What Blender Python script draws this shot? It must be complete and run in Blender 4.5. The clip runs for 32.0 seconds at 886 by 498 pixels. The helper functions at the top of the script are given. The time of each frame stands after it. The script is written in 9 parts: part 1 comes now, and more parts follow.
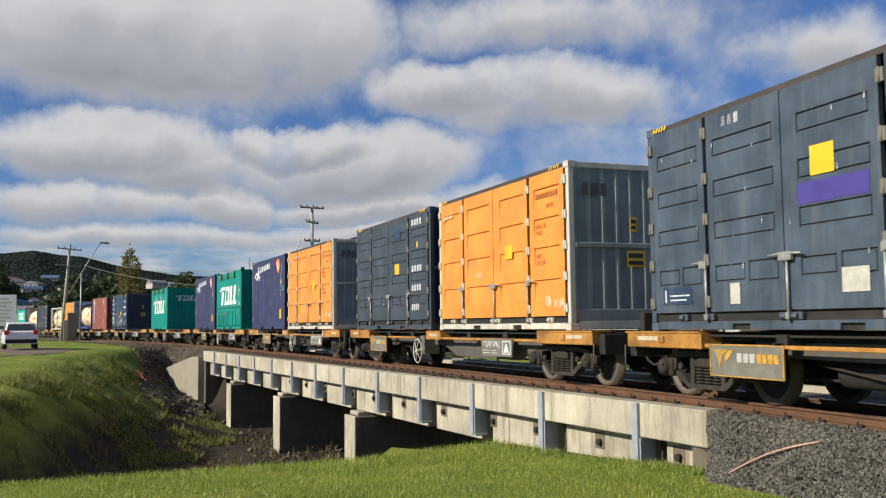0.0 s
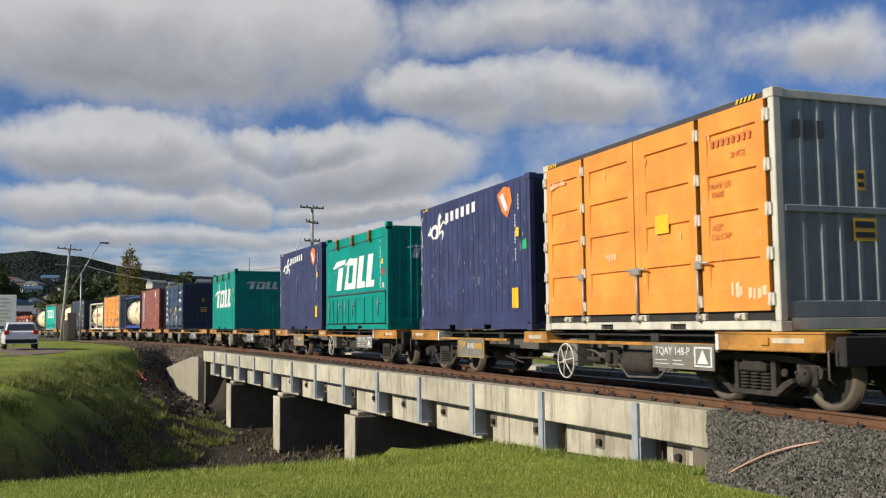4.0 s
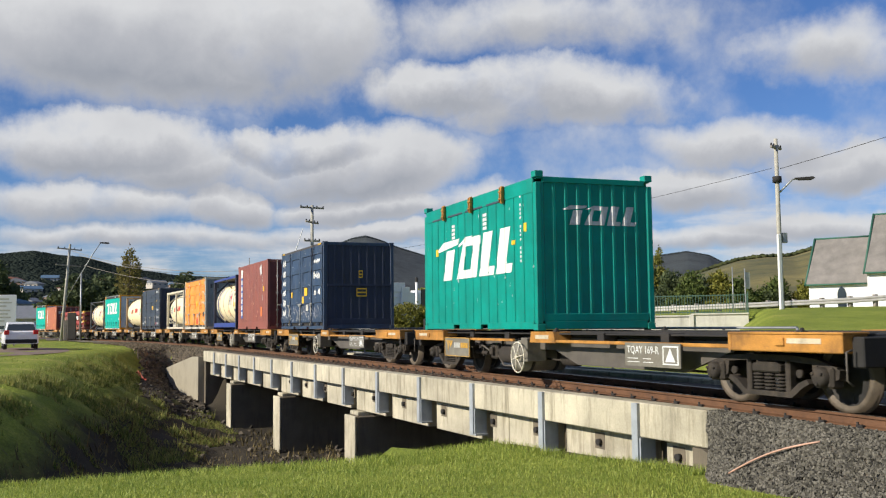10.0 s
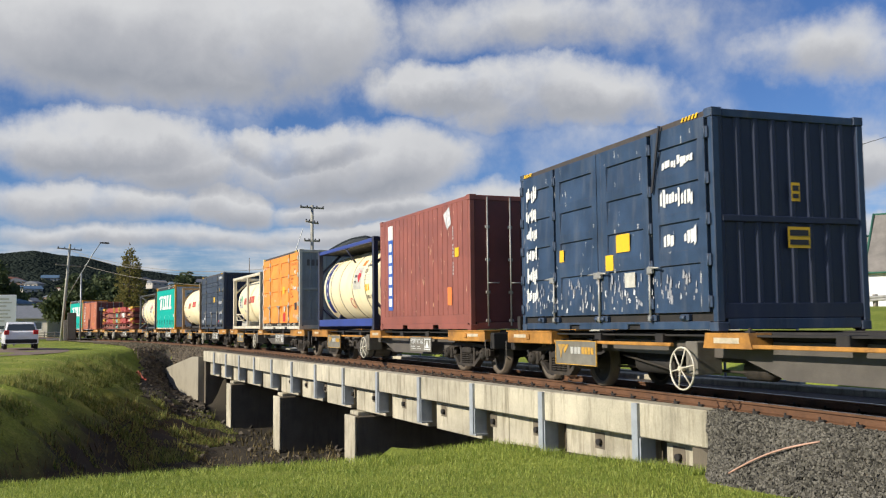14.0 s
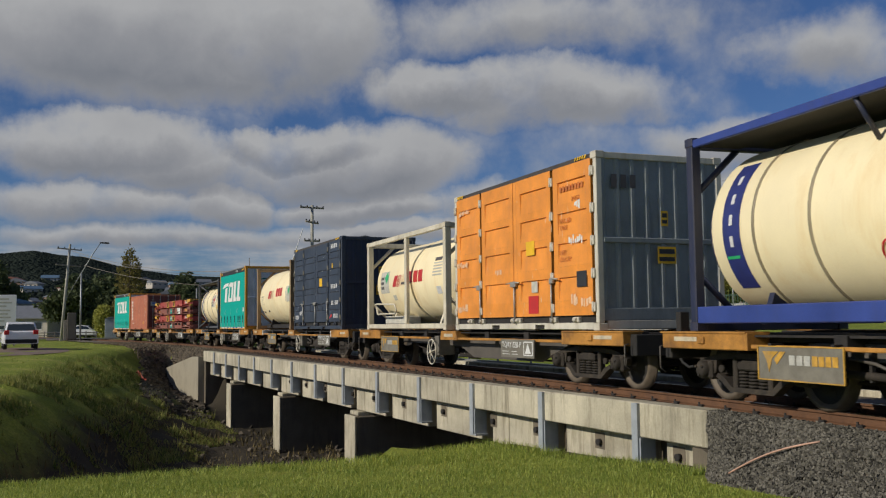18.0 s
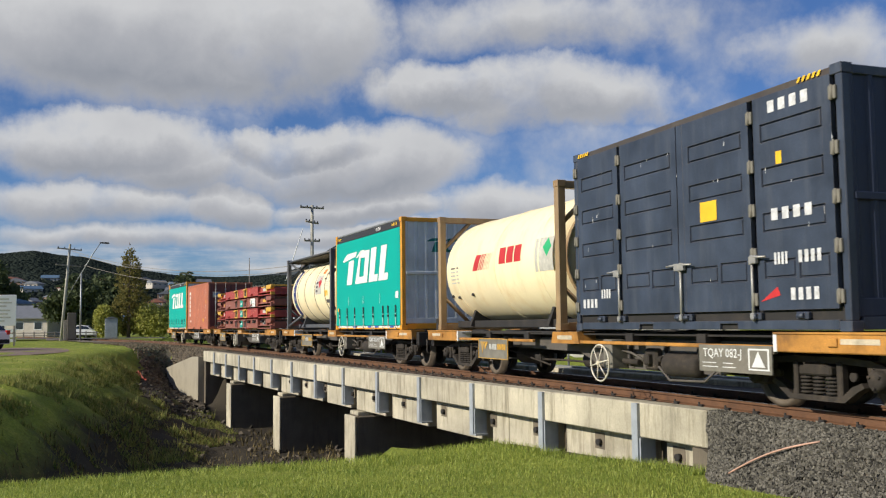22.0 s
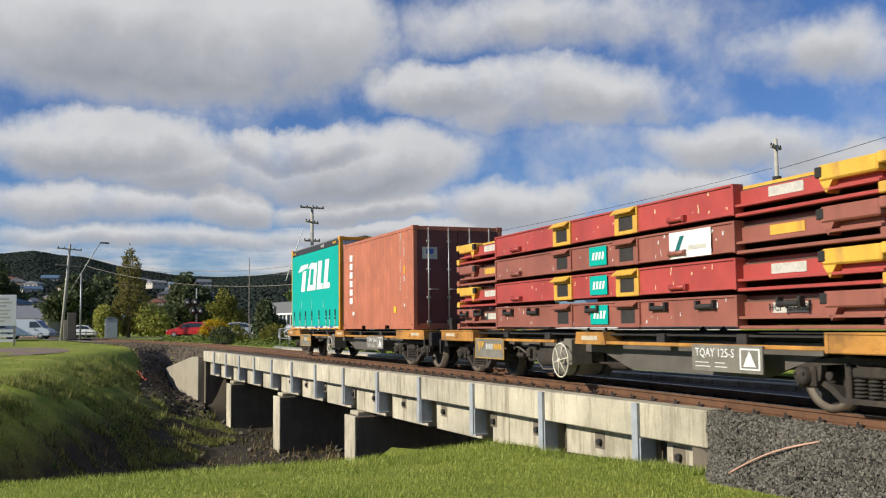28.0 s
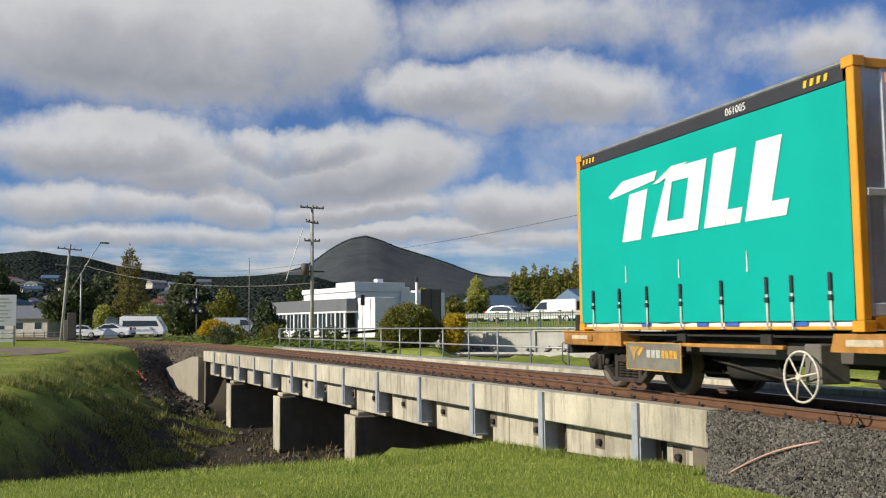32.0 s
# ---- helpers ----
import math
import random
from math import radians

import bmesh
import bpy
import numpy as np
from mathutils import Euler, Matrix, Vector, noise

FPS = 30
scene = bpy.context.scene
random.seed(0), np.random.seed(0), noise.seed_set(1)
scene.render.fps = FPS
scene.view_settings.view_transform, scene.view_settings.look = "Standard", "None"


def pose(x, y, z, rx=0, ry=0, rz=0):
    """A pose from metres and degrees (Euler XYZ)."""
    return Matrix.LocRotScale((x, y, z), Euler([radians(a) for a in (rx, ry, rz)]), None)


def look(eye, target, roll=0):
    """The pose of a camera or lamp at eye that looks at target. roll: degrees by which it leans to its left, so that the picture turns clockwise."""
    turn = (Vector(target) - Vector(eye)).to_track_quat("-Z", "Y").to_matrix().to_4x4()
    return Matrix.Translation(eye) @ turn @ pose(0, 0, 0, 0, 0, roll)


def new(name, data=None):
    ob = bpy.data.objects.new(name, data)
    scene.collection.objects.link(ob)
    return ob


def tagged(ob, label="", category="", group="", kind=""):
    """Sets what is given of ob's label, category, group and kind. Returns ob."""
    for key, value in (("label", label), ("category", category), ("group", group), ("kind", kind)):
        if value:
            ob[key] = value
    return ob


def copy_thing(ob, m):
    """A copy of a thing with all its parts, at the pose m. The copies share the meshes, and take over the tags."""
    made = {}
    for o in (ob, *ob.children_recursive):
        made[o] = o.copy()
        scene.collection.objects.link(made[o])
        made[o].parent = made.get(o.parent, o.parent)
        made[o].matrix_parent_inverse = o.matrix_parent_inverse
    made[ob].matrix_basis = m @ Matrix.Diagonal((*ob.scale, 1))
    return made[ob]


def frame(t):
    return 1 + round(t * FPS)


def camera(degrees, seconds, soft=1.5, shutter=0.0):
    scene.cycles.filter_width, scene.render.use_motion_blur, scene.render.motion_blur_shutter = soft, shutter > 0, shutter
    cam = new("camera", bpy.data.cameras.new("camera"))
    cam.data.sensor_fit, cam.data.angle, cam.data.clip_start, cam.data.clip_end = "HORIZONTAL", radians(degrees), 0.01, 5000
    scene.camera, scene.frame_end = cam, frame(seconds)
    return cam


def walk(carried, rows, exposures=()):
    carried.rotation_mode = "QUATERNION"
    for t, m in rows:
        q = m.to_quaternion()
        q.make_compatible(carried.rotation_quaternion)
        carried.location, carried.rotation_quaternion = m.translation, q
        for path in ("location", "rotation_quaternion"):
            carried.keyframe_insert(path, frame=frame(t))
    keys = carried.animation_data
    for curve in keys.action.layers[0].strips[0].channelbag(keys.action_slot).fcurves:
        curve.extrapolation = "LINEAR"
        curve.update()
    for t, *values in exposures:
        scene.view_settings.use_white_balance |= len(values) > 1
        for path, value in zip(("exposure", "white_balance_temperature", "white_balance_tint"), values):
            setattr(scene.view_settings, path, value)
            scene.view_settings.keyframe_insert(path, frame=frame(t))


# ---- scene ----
# ---------------------------------------------------------------- camera
SECONDS = 32.0
EYE = Vector((0.0, -8.391, 1.060))
PAN, TILT, ROLL = radians(-72.675), radians(4.511), -0.626
AHEAD = Vector((math.sin(PAN) * math.cos(TILT), math.cos(PAN) * math.cos(TILT), math.sin(TILT)))
cam = camera(49.705, SECONDS, soft=1.2, shutter=0.12)
STAND = look(EYE, EYE + AHEAD * 10, ROLL)
walk(cam, [(0.0, STAND), (SECONDS, STAND)],
     exposures=[(0.0, 0.22), (1.0, 0.0), (2.0, -0.2), (3.0, 0.12), (4.5, 0.1), (6.0, 0.06), (7.0, 0.32), (8.0, 0.12), (9.0, 0.25), (10.0, 0.38),
                (11.0, 0.38), (13.0, 0.33), (15.0, 0.25), (16.5, 0.05), (17.0, 0.0), (17.4, -0.28), (18.0, -0.46), (19.0, -0.15), (20.0, -0.3),
                (20.6, -0.60), (21.0, -0.5), (21.5, -0.05), (22.0, 0.18), (23.0, 0.2), (24.0, -0.28), (24.5, -0.2), (25.0, 0.06), (26.5, 0.2), (28.0, 0.28), (32.0, 0.2)])

# ---------------------------------------------------------------- daylight
SUN_TO = Vector((0.112, -0.9937, 0.0)).normalized()
SUN_EL = radians(27)
SUN_DIR = Vector((SUN_TO.x * math.cos(SUN_EL), SUN_TO.y * math.cos(SUN_EL), math.sin(SUN_EL)))


def links(tree, *pairs):
    for a, b in pairs:
        tree.links.new(a, b)


def node(tree, kind, **values):
    n = tree.nodes.new(kind)
    for key, value in values.items():
        n.inputs[key].default_value = value
    return n


def math_node(tree, op, a, b=None, clamp=False):
    n = tree.nodes.new("ShaderNodeMath")
    n.operation, n.use_clamp = op, clamp
    for i, v in enumerate((a, b)):
        if v is None:
            continue
        if isinstance(v, (int, float)):
            n.inputs[i].default_value = v
        else:
            tree.links.new(v, n.inputs[i])
    return n.outputs[0]


def dot_node(tree, a, vec):
    n = tree.nodes.new("ShaderNodeVectorMath")
    n.operation = "DOT_PRODUCT"
    tree.links.new(a, n.inputs[0])
    n.inputs[1].default_value = vec
    return n.outputs["Value"]


def ramp_node(tree, value, stops, interpolation="LINEAR"):
    n = tree.nodes.new("ShaderNodeValToRGB")
    n.color_ramp.interpolation = interpolation
    el = n.color_ramp.elements
    el[0].position, el[0].color = stops[0][0], (*stops[0][1], 1)
    el[1].position, el[1].color = stops[-1][0], (*stops[-1][1], 1)
    for p, c in stops[1:-1]:
        e = el.new(p)
        e.color = (*c, 1)
    tree.links.new(value, n.inputs[0])
    return n.outputs[0]


def make_sky():
    """Blue sky of a low autumn sun with broken cumulus over the town."""
    w = bpy.data.worlds.new("sky")
    scene.world = w
    w.use_nodes = True
    t = w.node_tree
    t.nodes.clear()
    sky = t.nodes.new("ShaderNodeTexSky")
    sky.sky_type, sky.sun_disc = "NISHITA", False
    sky.sun_elevation, sky.sun_rotation = SUN_EL, math.atan2(SUN_TO.x, SUN_TO.y)
    sky.air_density, sky.dust_density, sky.ozone_density = 1.0, 0.1, 6.0
    co = t.nodes.new("ShaderNodeTexCoord").outputs["Generated"]
    flat = Vector((math.sin(PAN), math.cos(PAN), 0))
    side = Vector((math.cos(PAN), -math.sin(PAN), 0))
    f = math_node(t, "MAXIMUM", dot_node(t, co, flat), 0.08)
    u = math_node(t, "DIVIDE", dot_node(t, co, side), f)
    v = math_node(t, "DIVIDE", dot_node(t, co, (0, 0, 1)), f)
    # warp, so that the outlines billow
    warp = node(t, "ShaderNodeTexNoise", Scale=7.0, Detail=8.0, Roughness=0.62)
    t.links.new(co, warp.inputs["Vector"])
    sep = t.nodes.new("ShaderNodeSeparateColor")
    t.links.new(warp.outputs["Color"], sep.inputs[0])
    fine = node(t, "ShaderNodeTexNoise", Scale=13.0, Detail=7.0, Roughness=0.55)
    t.links.new(co, fine.inputs["Vector"])
    wx = math_node(t, "MULTIPLY", math_node(t, "SUBTRACT", sep.outputs[0], 0.5), 0.17)
    wy = math_node(t, "MULTIPLY", math_node(t, "SUBTRACT", sep.outputs[1], 0.5), 0.10)
    wy = math_node(t, "MULTIPLY", wy, math_node(t, "MULTIPLY", v, 5.0, clamp=True))
    u, v = math_node(t, "ADD", u, wx), math_node(t, "ADD", v, wy)
    # cumulus banks: centre across, centre up, half width, half height, density
    banks = [(-0.380, 0.322, 0.139, 0.070, 1.0), (-0.271, 0.300, 0.170, 0.052, 1.0), (-0.170, 0.315, 0.100, 0.062, 1.0),
             (-0.370, 0.188, 0.115, 0.033, 1.0), (-0.276, 0.172, 0.080, 0.030, 0.9), (-0.103, 0.174, 0.120, 0.036, 1.0),
             (-0.157, 0.195, 0.066, 0.021, 1.0), (0.012, 0.252, 0.100, 0.026, 0.9), (0.131, 0.242, 0.126, 0.032, 0.82),
             (0.110, 0.320, 0.125, 0.030, 0.62), (0.415, 0.290, 0.075, 0.033, 0.6), (0.322, 0.190, 0.100, 0.028, 0.7),
             (0.416, 0.165, 0.078, 0.025, 0.8), (-0.222, 0.128, 0.042, 0.022, 0.9), (-0.377, 0.125, 0.113, 0.020, 0.8),
             (-0.085, 0.122, 0.107, 0.013, 0.75), (0.087, 0.123, 0.065, 0.022, 0.8), (0.248, 0.142, 0.083, 0.022, 0.8),
             (-0.317, 0.092, 0.154, 0.011, 0.7), (-0.050, 0.095, 0.142, 0.010, 0.7), (0.247, 0.089, 0.178, 0.011, 0.7), (0.413, 0.099, 0.089, 0.014, 0.7)]
    total, low = None, None
    for cu, cv, hu, hv, d in banks:
        hu, hv = hu * 1.14, hv * 1.16
        du = math_node(t, "POWER", math_node(t, "ABSOLUTE", math_node(t, "DIVIDE", math_node(t, "SUBTRACT", u, cu), hu)), 2.0)
        dy = math_node(t, "DIVIDE", math_node(t, "SUBTRACT", v, cv), hv)
        dv = math_node(t, "POWER", math_node(t, "ABSOLUTE", dy), 2.0)
        g = math_node(t, "MULTIPLY", math_node(t, "SUBTRACT", 1.5, math_node(t, "ADD", du, dv)), d, clamp=True)
        under = math_node(t, "MULTIPLY", math_node(t, "MULTIPLY", g, math_node(t, "SUBTRACT", 0.25, dy), clamp=True), 0.75)
        total = g if total is None else math_node(t, "MAXIMUM", total, g)
        low = under if low is None else math_node(t, "MAXIMUM", low, under)
    # open cloud field over the rest of the sky, drawn out into streaks towards the horizon
    field = node(t, "ShaderNodeTexNoise", Scale=3.2, Detail=9.0, Roughness=0.58)
    t.links.new(co, field.inputs["Vector"])
    rest = math_node(t, "MULTIPLY", math_node(t, "SUBTRACT", field.outputs["Fac"], 0.42), 3.0, clamp=True)
    drawn = t.nodes.new("ShaderNodeMapping")
    drawn.inputs["Scale"].default_value = (9.0, 9.0, 62.0)
    streaks = node(t, "ShaderNodeTexNoise", Scale=1.0, Detail=6.0, Roughness=0.6)
    links(t, (co, drawn.inputs["Vector"]), (drawn.outputs[0], streaks.inputs["Vector"]))
    haze = math_node(t, "MULTIPLY", math_node(t, "SUBTRACT", 0.19, v), 6.0, clamp=True)
    bars = math_node(t, "MULTIPLY", math_node(t, "SUBTRACT", streaks.outputs["Fac"], 0.36), 3.6, clamp=True)
    total = math_node(t, "MAXIMUM", total, math_node(t, "MULTIPLY", rest, 0.34))
    total = math_node(t, "MAXIMUM", total, math_node(t, "MULTIPLY", haze, bars))
    detail = math_node(t, "MULTIPLY", math_node(t, "SUBTRACT", fine.outputs["Fac"], 0.5), 2.1)
    cover = math_node(t, "ADD", total, detail)
    m = t.nodes.new("ShaderNodeMapRange")
    m.interpolation_type = "SMOOTHSTEP"
    m.inputs["From Min"].default_value, m.inputs["From Max"].default_value = -0.2, 1.0
    t.links.new(cover, m.inputs["Value"])
    shade = math_node(t, "ADD", low, math_node(t, "MULTIPLY", math_node(t, "SUBTRACT", fine.outputs["Fac"], 0.45), 0.55), clamp=True)
    white = ramp_node(t, shade, [(0.0, (0.81, 0.82, 0.84)), (0.4, (0.575, 0.59, 0.635)), (0.9, (0.37, 0.40, 0.465))])
    blue = t.nodes.new("ShaderNodeBackground")
    blue.inputs["Strength"].default_value = 0.07
    deep = t.nodes.new("ShaderNodeMix")
    deep.data_type, deep.blend_type = "RGBA", "MULTIPLY"
    deep.inputs["Factor"].default_value = 1.0
    deep.inputs["B"].default_value = (0.80, 0.90, 1.14, 1)
    links(t, (sky.outputs[0], deep.inputs["A"]), (deep.outputs["Result"], blue.inputs["Color"]))
    cloud = t.nodes.new("ShaderNodeBackground")
    cloud.inputs["Strength"].default_value = 0.66
    t.links.new(white, cloud.inputs["Color"])
    mix = t.nodes.new("ShaderNodeMixShader")
    out = t.nodes.new("ShaderNodeOutputWorld")
    links(t, (m.outputs[0], mix.inputs[0]), (blue.outputs[0], mix.inputs[1]), (cloud.outputs[0], mix.inputs[2]),
          (mix.outputs[0], out.inputs[0]))


make_sky()
sun = new("sun", bpy.data.lights.new("sun", "SUN"))
sun.data.energy, sun.data.angle, sun.data.color = 4.7, radians(0.5), (1.0, 0.93, 0.80)
sun.matrix_world = look(SUN_DIR * 60, (0, 0, 0))

# ---------------------------------------------------------------- materials
MATS = {}


def mat(name, color, rough=0.6, metal=0.0, grain=8.0, vary=0.25, bump=0.15, dirt=None, dirt_scale=0.6, dirt_amount=0.35,
        streak=0.0, per_piece=0.0, fine=60.0, bump_size=0.01, coords="Object", tone=None, edge=None):
    """A painted or natural surface: base colour, broad stains, fine grain, optional run-off streaks and a shift from piece to piece."""
    if name in MATS:
        return MATS[name]
    m = bpy.data.materials.new(name)
    m.use_nodes = True
    t = m.node_tree
    b = t.nodes["Principled BSDF"]
    co = t.nodes.new("ShaderNodeTexCoord").outputs[coords]
    big = node(t, "ShaderNodeTexNoise", Scale=grain, Detail=5.0, Roughness=0.6)
    small = node(t, "ShaderNodeTexNoise", Scale=fine, Detail=4.0, Roughness=0.65)
    links(t, (co, big.inputs["Vector"]), (co, small.inputs["Vector"]))
    c = Vector(color)
    other = Vector(tone) if tone else c * (1 - vary)
    base = ramp_node(t, big.outputs["Fac"], [(0.3, tuple(other)), (0.7, tuple(min(1.0, x * (1 + vary * 0.5)) for x in c))])
    speck = t.nodes.new("ShaderNodeMix")
    speck.data_type, speck.blend_type = "RGBA", "MULTIPLY"
    speck.inputs["Factor"].default_value = vary
    grey = ramp_node(t, small.outputs["Fac"], [(0.3, (0.45, 0.45, 0.45)), (0.7, (1.15, 1.15, 1.15))])
    links(t, (base, speck.inputs["A"]), (grey, speck.inputs["B"]))
    col = speck.outputs["Result"]
    if dirt:
        st = t.nodes.new("ShaderNodeMapping")
        st.inputs["Scale"].default_value = (1, 1, 0.12 if streak else 1)
        n = node(t, "ShaderNodeTexNoise", Scale=dirt_scale * (6 if streak else 1), Detail=6.0, Roughness=0.7)
        links(t, (co, st.inputs["Vector"]), (st.outputs[0], n.inputs["Vector"]))
        k = t.nodes.new("ShaderNodeMapRange")
        k.inputs["From Min"].default_value, k.inputs["From Max"].default_value = 0.5, 0.75
        k.inputs["To Max"].default_value = dirt_amount
        mix = t.nodes.new("ShaderNodeMix")
        mix.data_type = "RGBA"
        mix.inputs["B"].default_value = (*dirt, 1)
        links(t, (n.outputs["Fac"], k.inputs["Value"]), (k.outputs[0], mix.inputs["Factor"]), (col, mix.inputs["A"]))
        col = mix.outputs["Result"]
    if edge:
        # paint rubbed and rusted along the edges
        bev = node(t, "ShaderNodeBevel", Radius=0.010)
        bev.samples = 4
        g = t.nodes.new("ShaderNodeNewGeometry")
        dot = t.nodes.new("ShaderNodeVectorMath")
        dot.operation = "DOT_PRODUCT"
        links(t, (bev.outputs[0], dot.inputs[0]), (g.outputs["Normal"], dot.inputs[1]))
        rub = math_node(t, "MULTIPLY", math_node(t, "SUBTRACT", 0.985, dot.outputs["Value"]), 9.0, clamp=True)
        torn = math_node(t, "MULTIPLY", math_node(t, "SUBTRACT", small.outputs["Fac"], 0.40), 6.0, clamp=True)
        chip = t.nodes.new("ShaderNodeMix")
        chip.data_type = "RGBA"
        chip.inputs["B"].default_value = (*edge, 1)
        links(t, (math_node(t, "MULTIPLY", math_node(t, "MULTIPLY", rub, torn), 0.75), chip.inputs["Factor"]), (col, chip.inputs["A"]))
        col = chip.outputs["Result"]
    if per_piece:
        info = t.nodes.new("ShaderNodeObjectInfo")
        hsv = t.nodes.new("ShaderNodeHueSaturation")
        val = math_node(t, "ADD", math_node(t, "MULTIPLY", info.outputs["Random"], per_piece * 2), 1 - per_piece)
        links(t, (col, hsv.inputs["Color"]), (val, hsv.inputs["Value"]))
        col = hsv.outputs[0]
    t.links.new(col, b.inputs["Base Color"])
    b.inputs["Metallic"].default_value = metal
    r = t.nodes.new("ShaderNodeMapRange")
    r.inputs["To Min"].default_value, r.inputs["To Max"].default_value = max(0.02, rough - 0.12), min(1.0, rough + 0.12)
    links(t, (big.outputs["Fac"], r.inputs["Value"]), (r.outputs[0], b.inputs["Roughness"]))
    if bump:
        bp = t.nodes.new("ShaderNodeBump")
        bp.inputs["Strength"].default_value, bp.inputs["Distance"].default_value = bump, bump_size
        links(t, (small.outputs["Fac"], bp.inputs["Height"]), (bp.outputs[0], b.inputs["Normal"]))
    MATS[name] = m
    return m


def leaf_mat(name, a, b_, rough=0.6, gloss=0.2, through_light=0.0):
    """Foliage whose tone shifts from clump to clump."""
    if name in MATS:
        return MATS[name]
    m = bpy.data.materials.new(name)
    m.use_nodes = True
    t = m.node_tree
    b = t.nodes["Principled BSDF"]
    g = t.nodes.new("ShaderNodeNewGeometry")
    co = t.nodes.new("ShaderNodeTexCoord").outputs["Object"]
    n = node(t, "ShaderNodeTexNoise", Scale=0.9, Detail=3.0)
    t.links.new(co, n.inputs["Vector"])
    f = math_node(t, "ADD", math_node(t, "MULTIPLY", g.outputs["Random Per Island"], 0.6), math_node(t, "MULTIPLY", n.outputs["Fac"], 0.5))
    col = ramp_node(t, f, [(0.2, a), (0.85, b_)])
    t.links.new(col, b.inputs["Base Color"])
    b.inputs["Roughness"].default_value = rough
    b.inputs["Specular IOR Level"].default_value = gloss
    if through_light:
        tr = t.nodes.new("ShaderNodeBsdfTranslucent")
        mix = t.nodes.new("ShaderNodeMixShader")
        mix.inputs[0].default_value = through_light
        links(t, (col, tr.inputs[0]), (b.outputs[0], mix.inputs[1]), (tr.outputs[0], mix.inputs[2]), (mix.outputs[0], t.nodes["Material Output"].inputs[0]))
    MATS[name] = m
    return m


def glass_mat(name="window_glass", tint=(0.03, 0.04, 0.05)):
    if name in MATS:
        return MATS[name]
    m = bpy.data.materials.new(name)
    m.use_nodes = True
    b = m.node_tree.nodes["Principled BSDF"]
    b.inputs["Base Color"].default_value = (*tint, 1)
    b.inputs["Roughness"].default_value = 0.06
    b.inputs["IOR"].default_value = 1.5
    MATS[name] = m
    return m


def lamp_mat(name, color, strength):
    if name in MATS:
        return MATS[name]
    m = bpy.data.materials.new(name)
    m.use_nodes = True
    b = m.node_tree.nodes["Principled BSDF"]
    b.inputs["Base Color"].default_value = (*color, 1)
    b.inputs["Emission Color"].default_value = (*color, 1)
    b.inputs["Emission Strength"].default_value = strength
    MATS[name] = m
    return m


RUST = (0.16, 0.07, 0.035)
M_STEEL_RUST = mat("rusty_rail_steel", (0.155, 0.074, 0.036), 0.75, 0.2, 5, 0.35, 0.4, dirt=(0.06, 0.035, 0.025), dirt_scale=3)
M_RAIL_TOP = mat("polished_rail_head", (0.42, 0.38, 0.35), 0.3, 0.9, 3, 0.15, 0.05)
M_SLEEPER = mat("weathered_sleeper", (0.11, 0.068, 0.045), 0.9, 0, 6, 0.4, 0.5, per_piece=0.25)
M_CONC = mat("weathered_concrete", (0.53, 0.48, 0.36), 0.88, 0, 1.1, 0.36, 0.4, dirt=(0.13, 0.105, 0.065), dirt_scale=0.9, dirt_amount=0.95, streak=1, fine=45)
# stained concrete, base colour lowered to hold the shade under the bridge
M_CONC_SHADE = mat("shade_darkened_stained_concrete", (0.17, 0.14, 0.10), 0.9, 0, 1.1, 0.3, 0.4, dirt=(0.05, 0.047, 0.04), dirt_scale=0.7, dirt_amount=0.75, streak=1)
M_WING = mat("mossy_tan_concrete", (0.36, 0.32, 0.24), 0.9, 0, 0.8, 0.3, 0.4, dirt=(0.16, 0.15, 0.11), dirt_scale=0.8, dirt_amount=0.7)
M_GALV = mat("galvanised_steel", (0.36, 0.37, 0.37), 0.5, 0.55, 5, 0.2, 0.05)
M_GALV_BLUE = mat("blue_grey_painted_steel", (0.36, 0.39, 0.42), 0.55, 0.1, 4, 0.2, 0.08, dirt=(0.2, 0.17, 0.14), dirt_amount=0.25, streak=1)
M_BALLAST = mat("blue_metal_ballast", (0.115, 0.095, 0.073), 0.9, 0, 14, 0.55, 0.8, fine=30, bump_size=0.03)
M_STONE = mat("broken_rock", (0.17, 0.155, 0.14), 0.9, 0, 3, 0.5, 0.7, per_piece=0.3, bump_size=0.03)
M_SOIL = mat("damp_soil", (0.10, 0.075, 0.05), 0.95, 0, 2, 0.45, 0.6, bump_size=0.04)
M_UNDER = mat("black_underframe_steel", (0.022, 0.020, 0.019), 0.8, 0.0, 6, 0.4, 0.2, dirt=(0.08, 0.06, 0.045), dirt_scale=2, dirt_amount=0.4)
M_BOGIE = mat("dusty_bogie_iron", (0.038, 0.030, 0.023), 0.85, 0.0, 8, 0.45, 0.3, dirt=(0.095, 0.07, 0.048), dirt_scale=4, dirt_amount=0.5)
M_WHEEL = mat("wheel_steel", (0.14, 0.11, 0.08), 0.65, 0.1, 6, 0.35, 0.15, dirt=(0.10, 0.07, 0.05), dirt_scale=3, dirt_amount=0.6)
M_SILL = mat("grey_brown_sill_paint", (0.105, 0.092, 0.078), 0.7, 0, 4, 0.25, 0.15, dirt=(0.07, 0.06, 0.055), dirt_scale=1.5, dirt_amount=0.6)
M_YEL = mat("weathered_orange_yellow", (0.52, 0.24, 0.045), 0.6, 0, 3, 0.4, 0.12, dirt=(0.085, 0.045, 0.025), dirt_scale=1.3, dirt_amount=0.95)
M_WHITE = mat("white_paint", (0.78, 0.78, 0.76), 0.5, 0, 3, 0.1, 0.05, dirt=(0.45, 0.42, 0.36), dirt_amount=0.2)
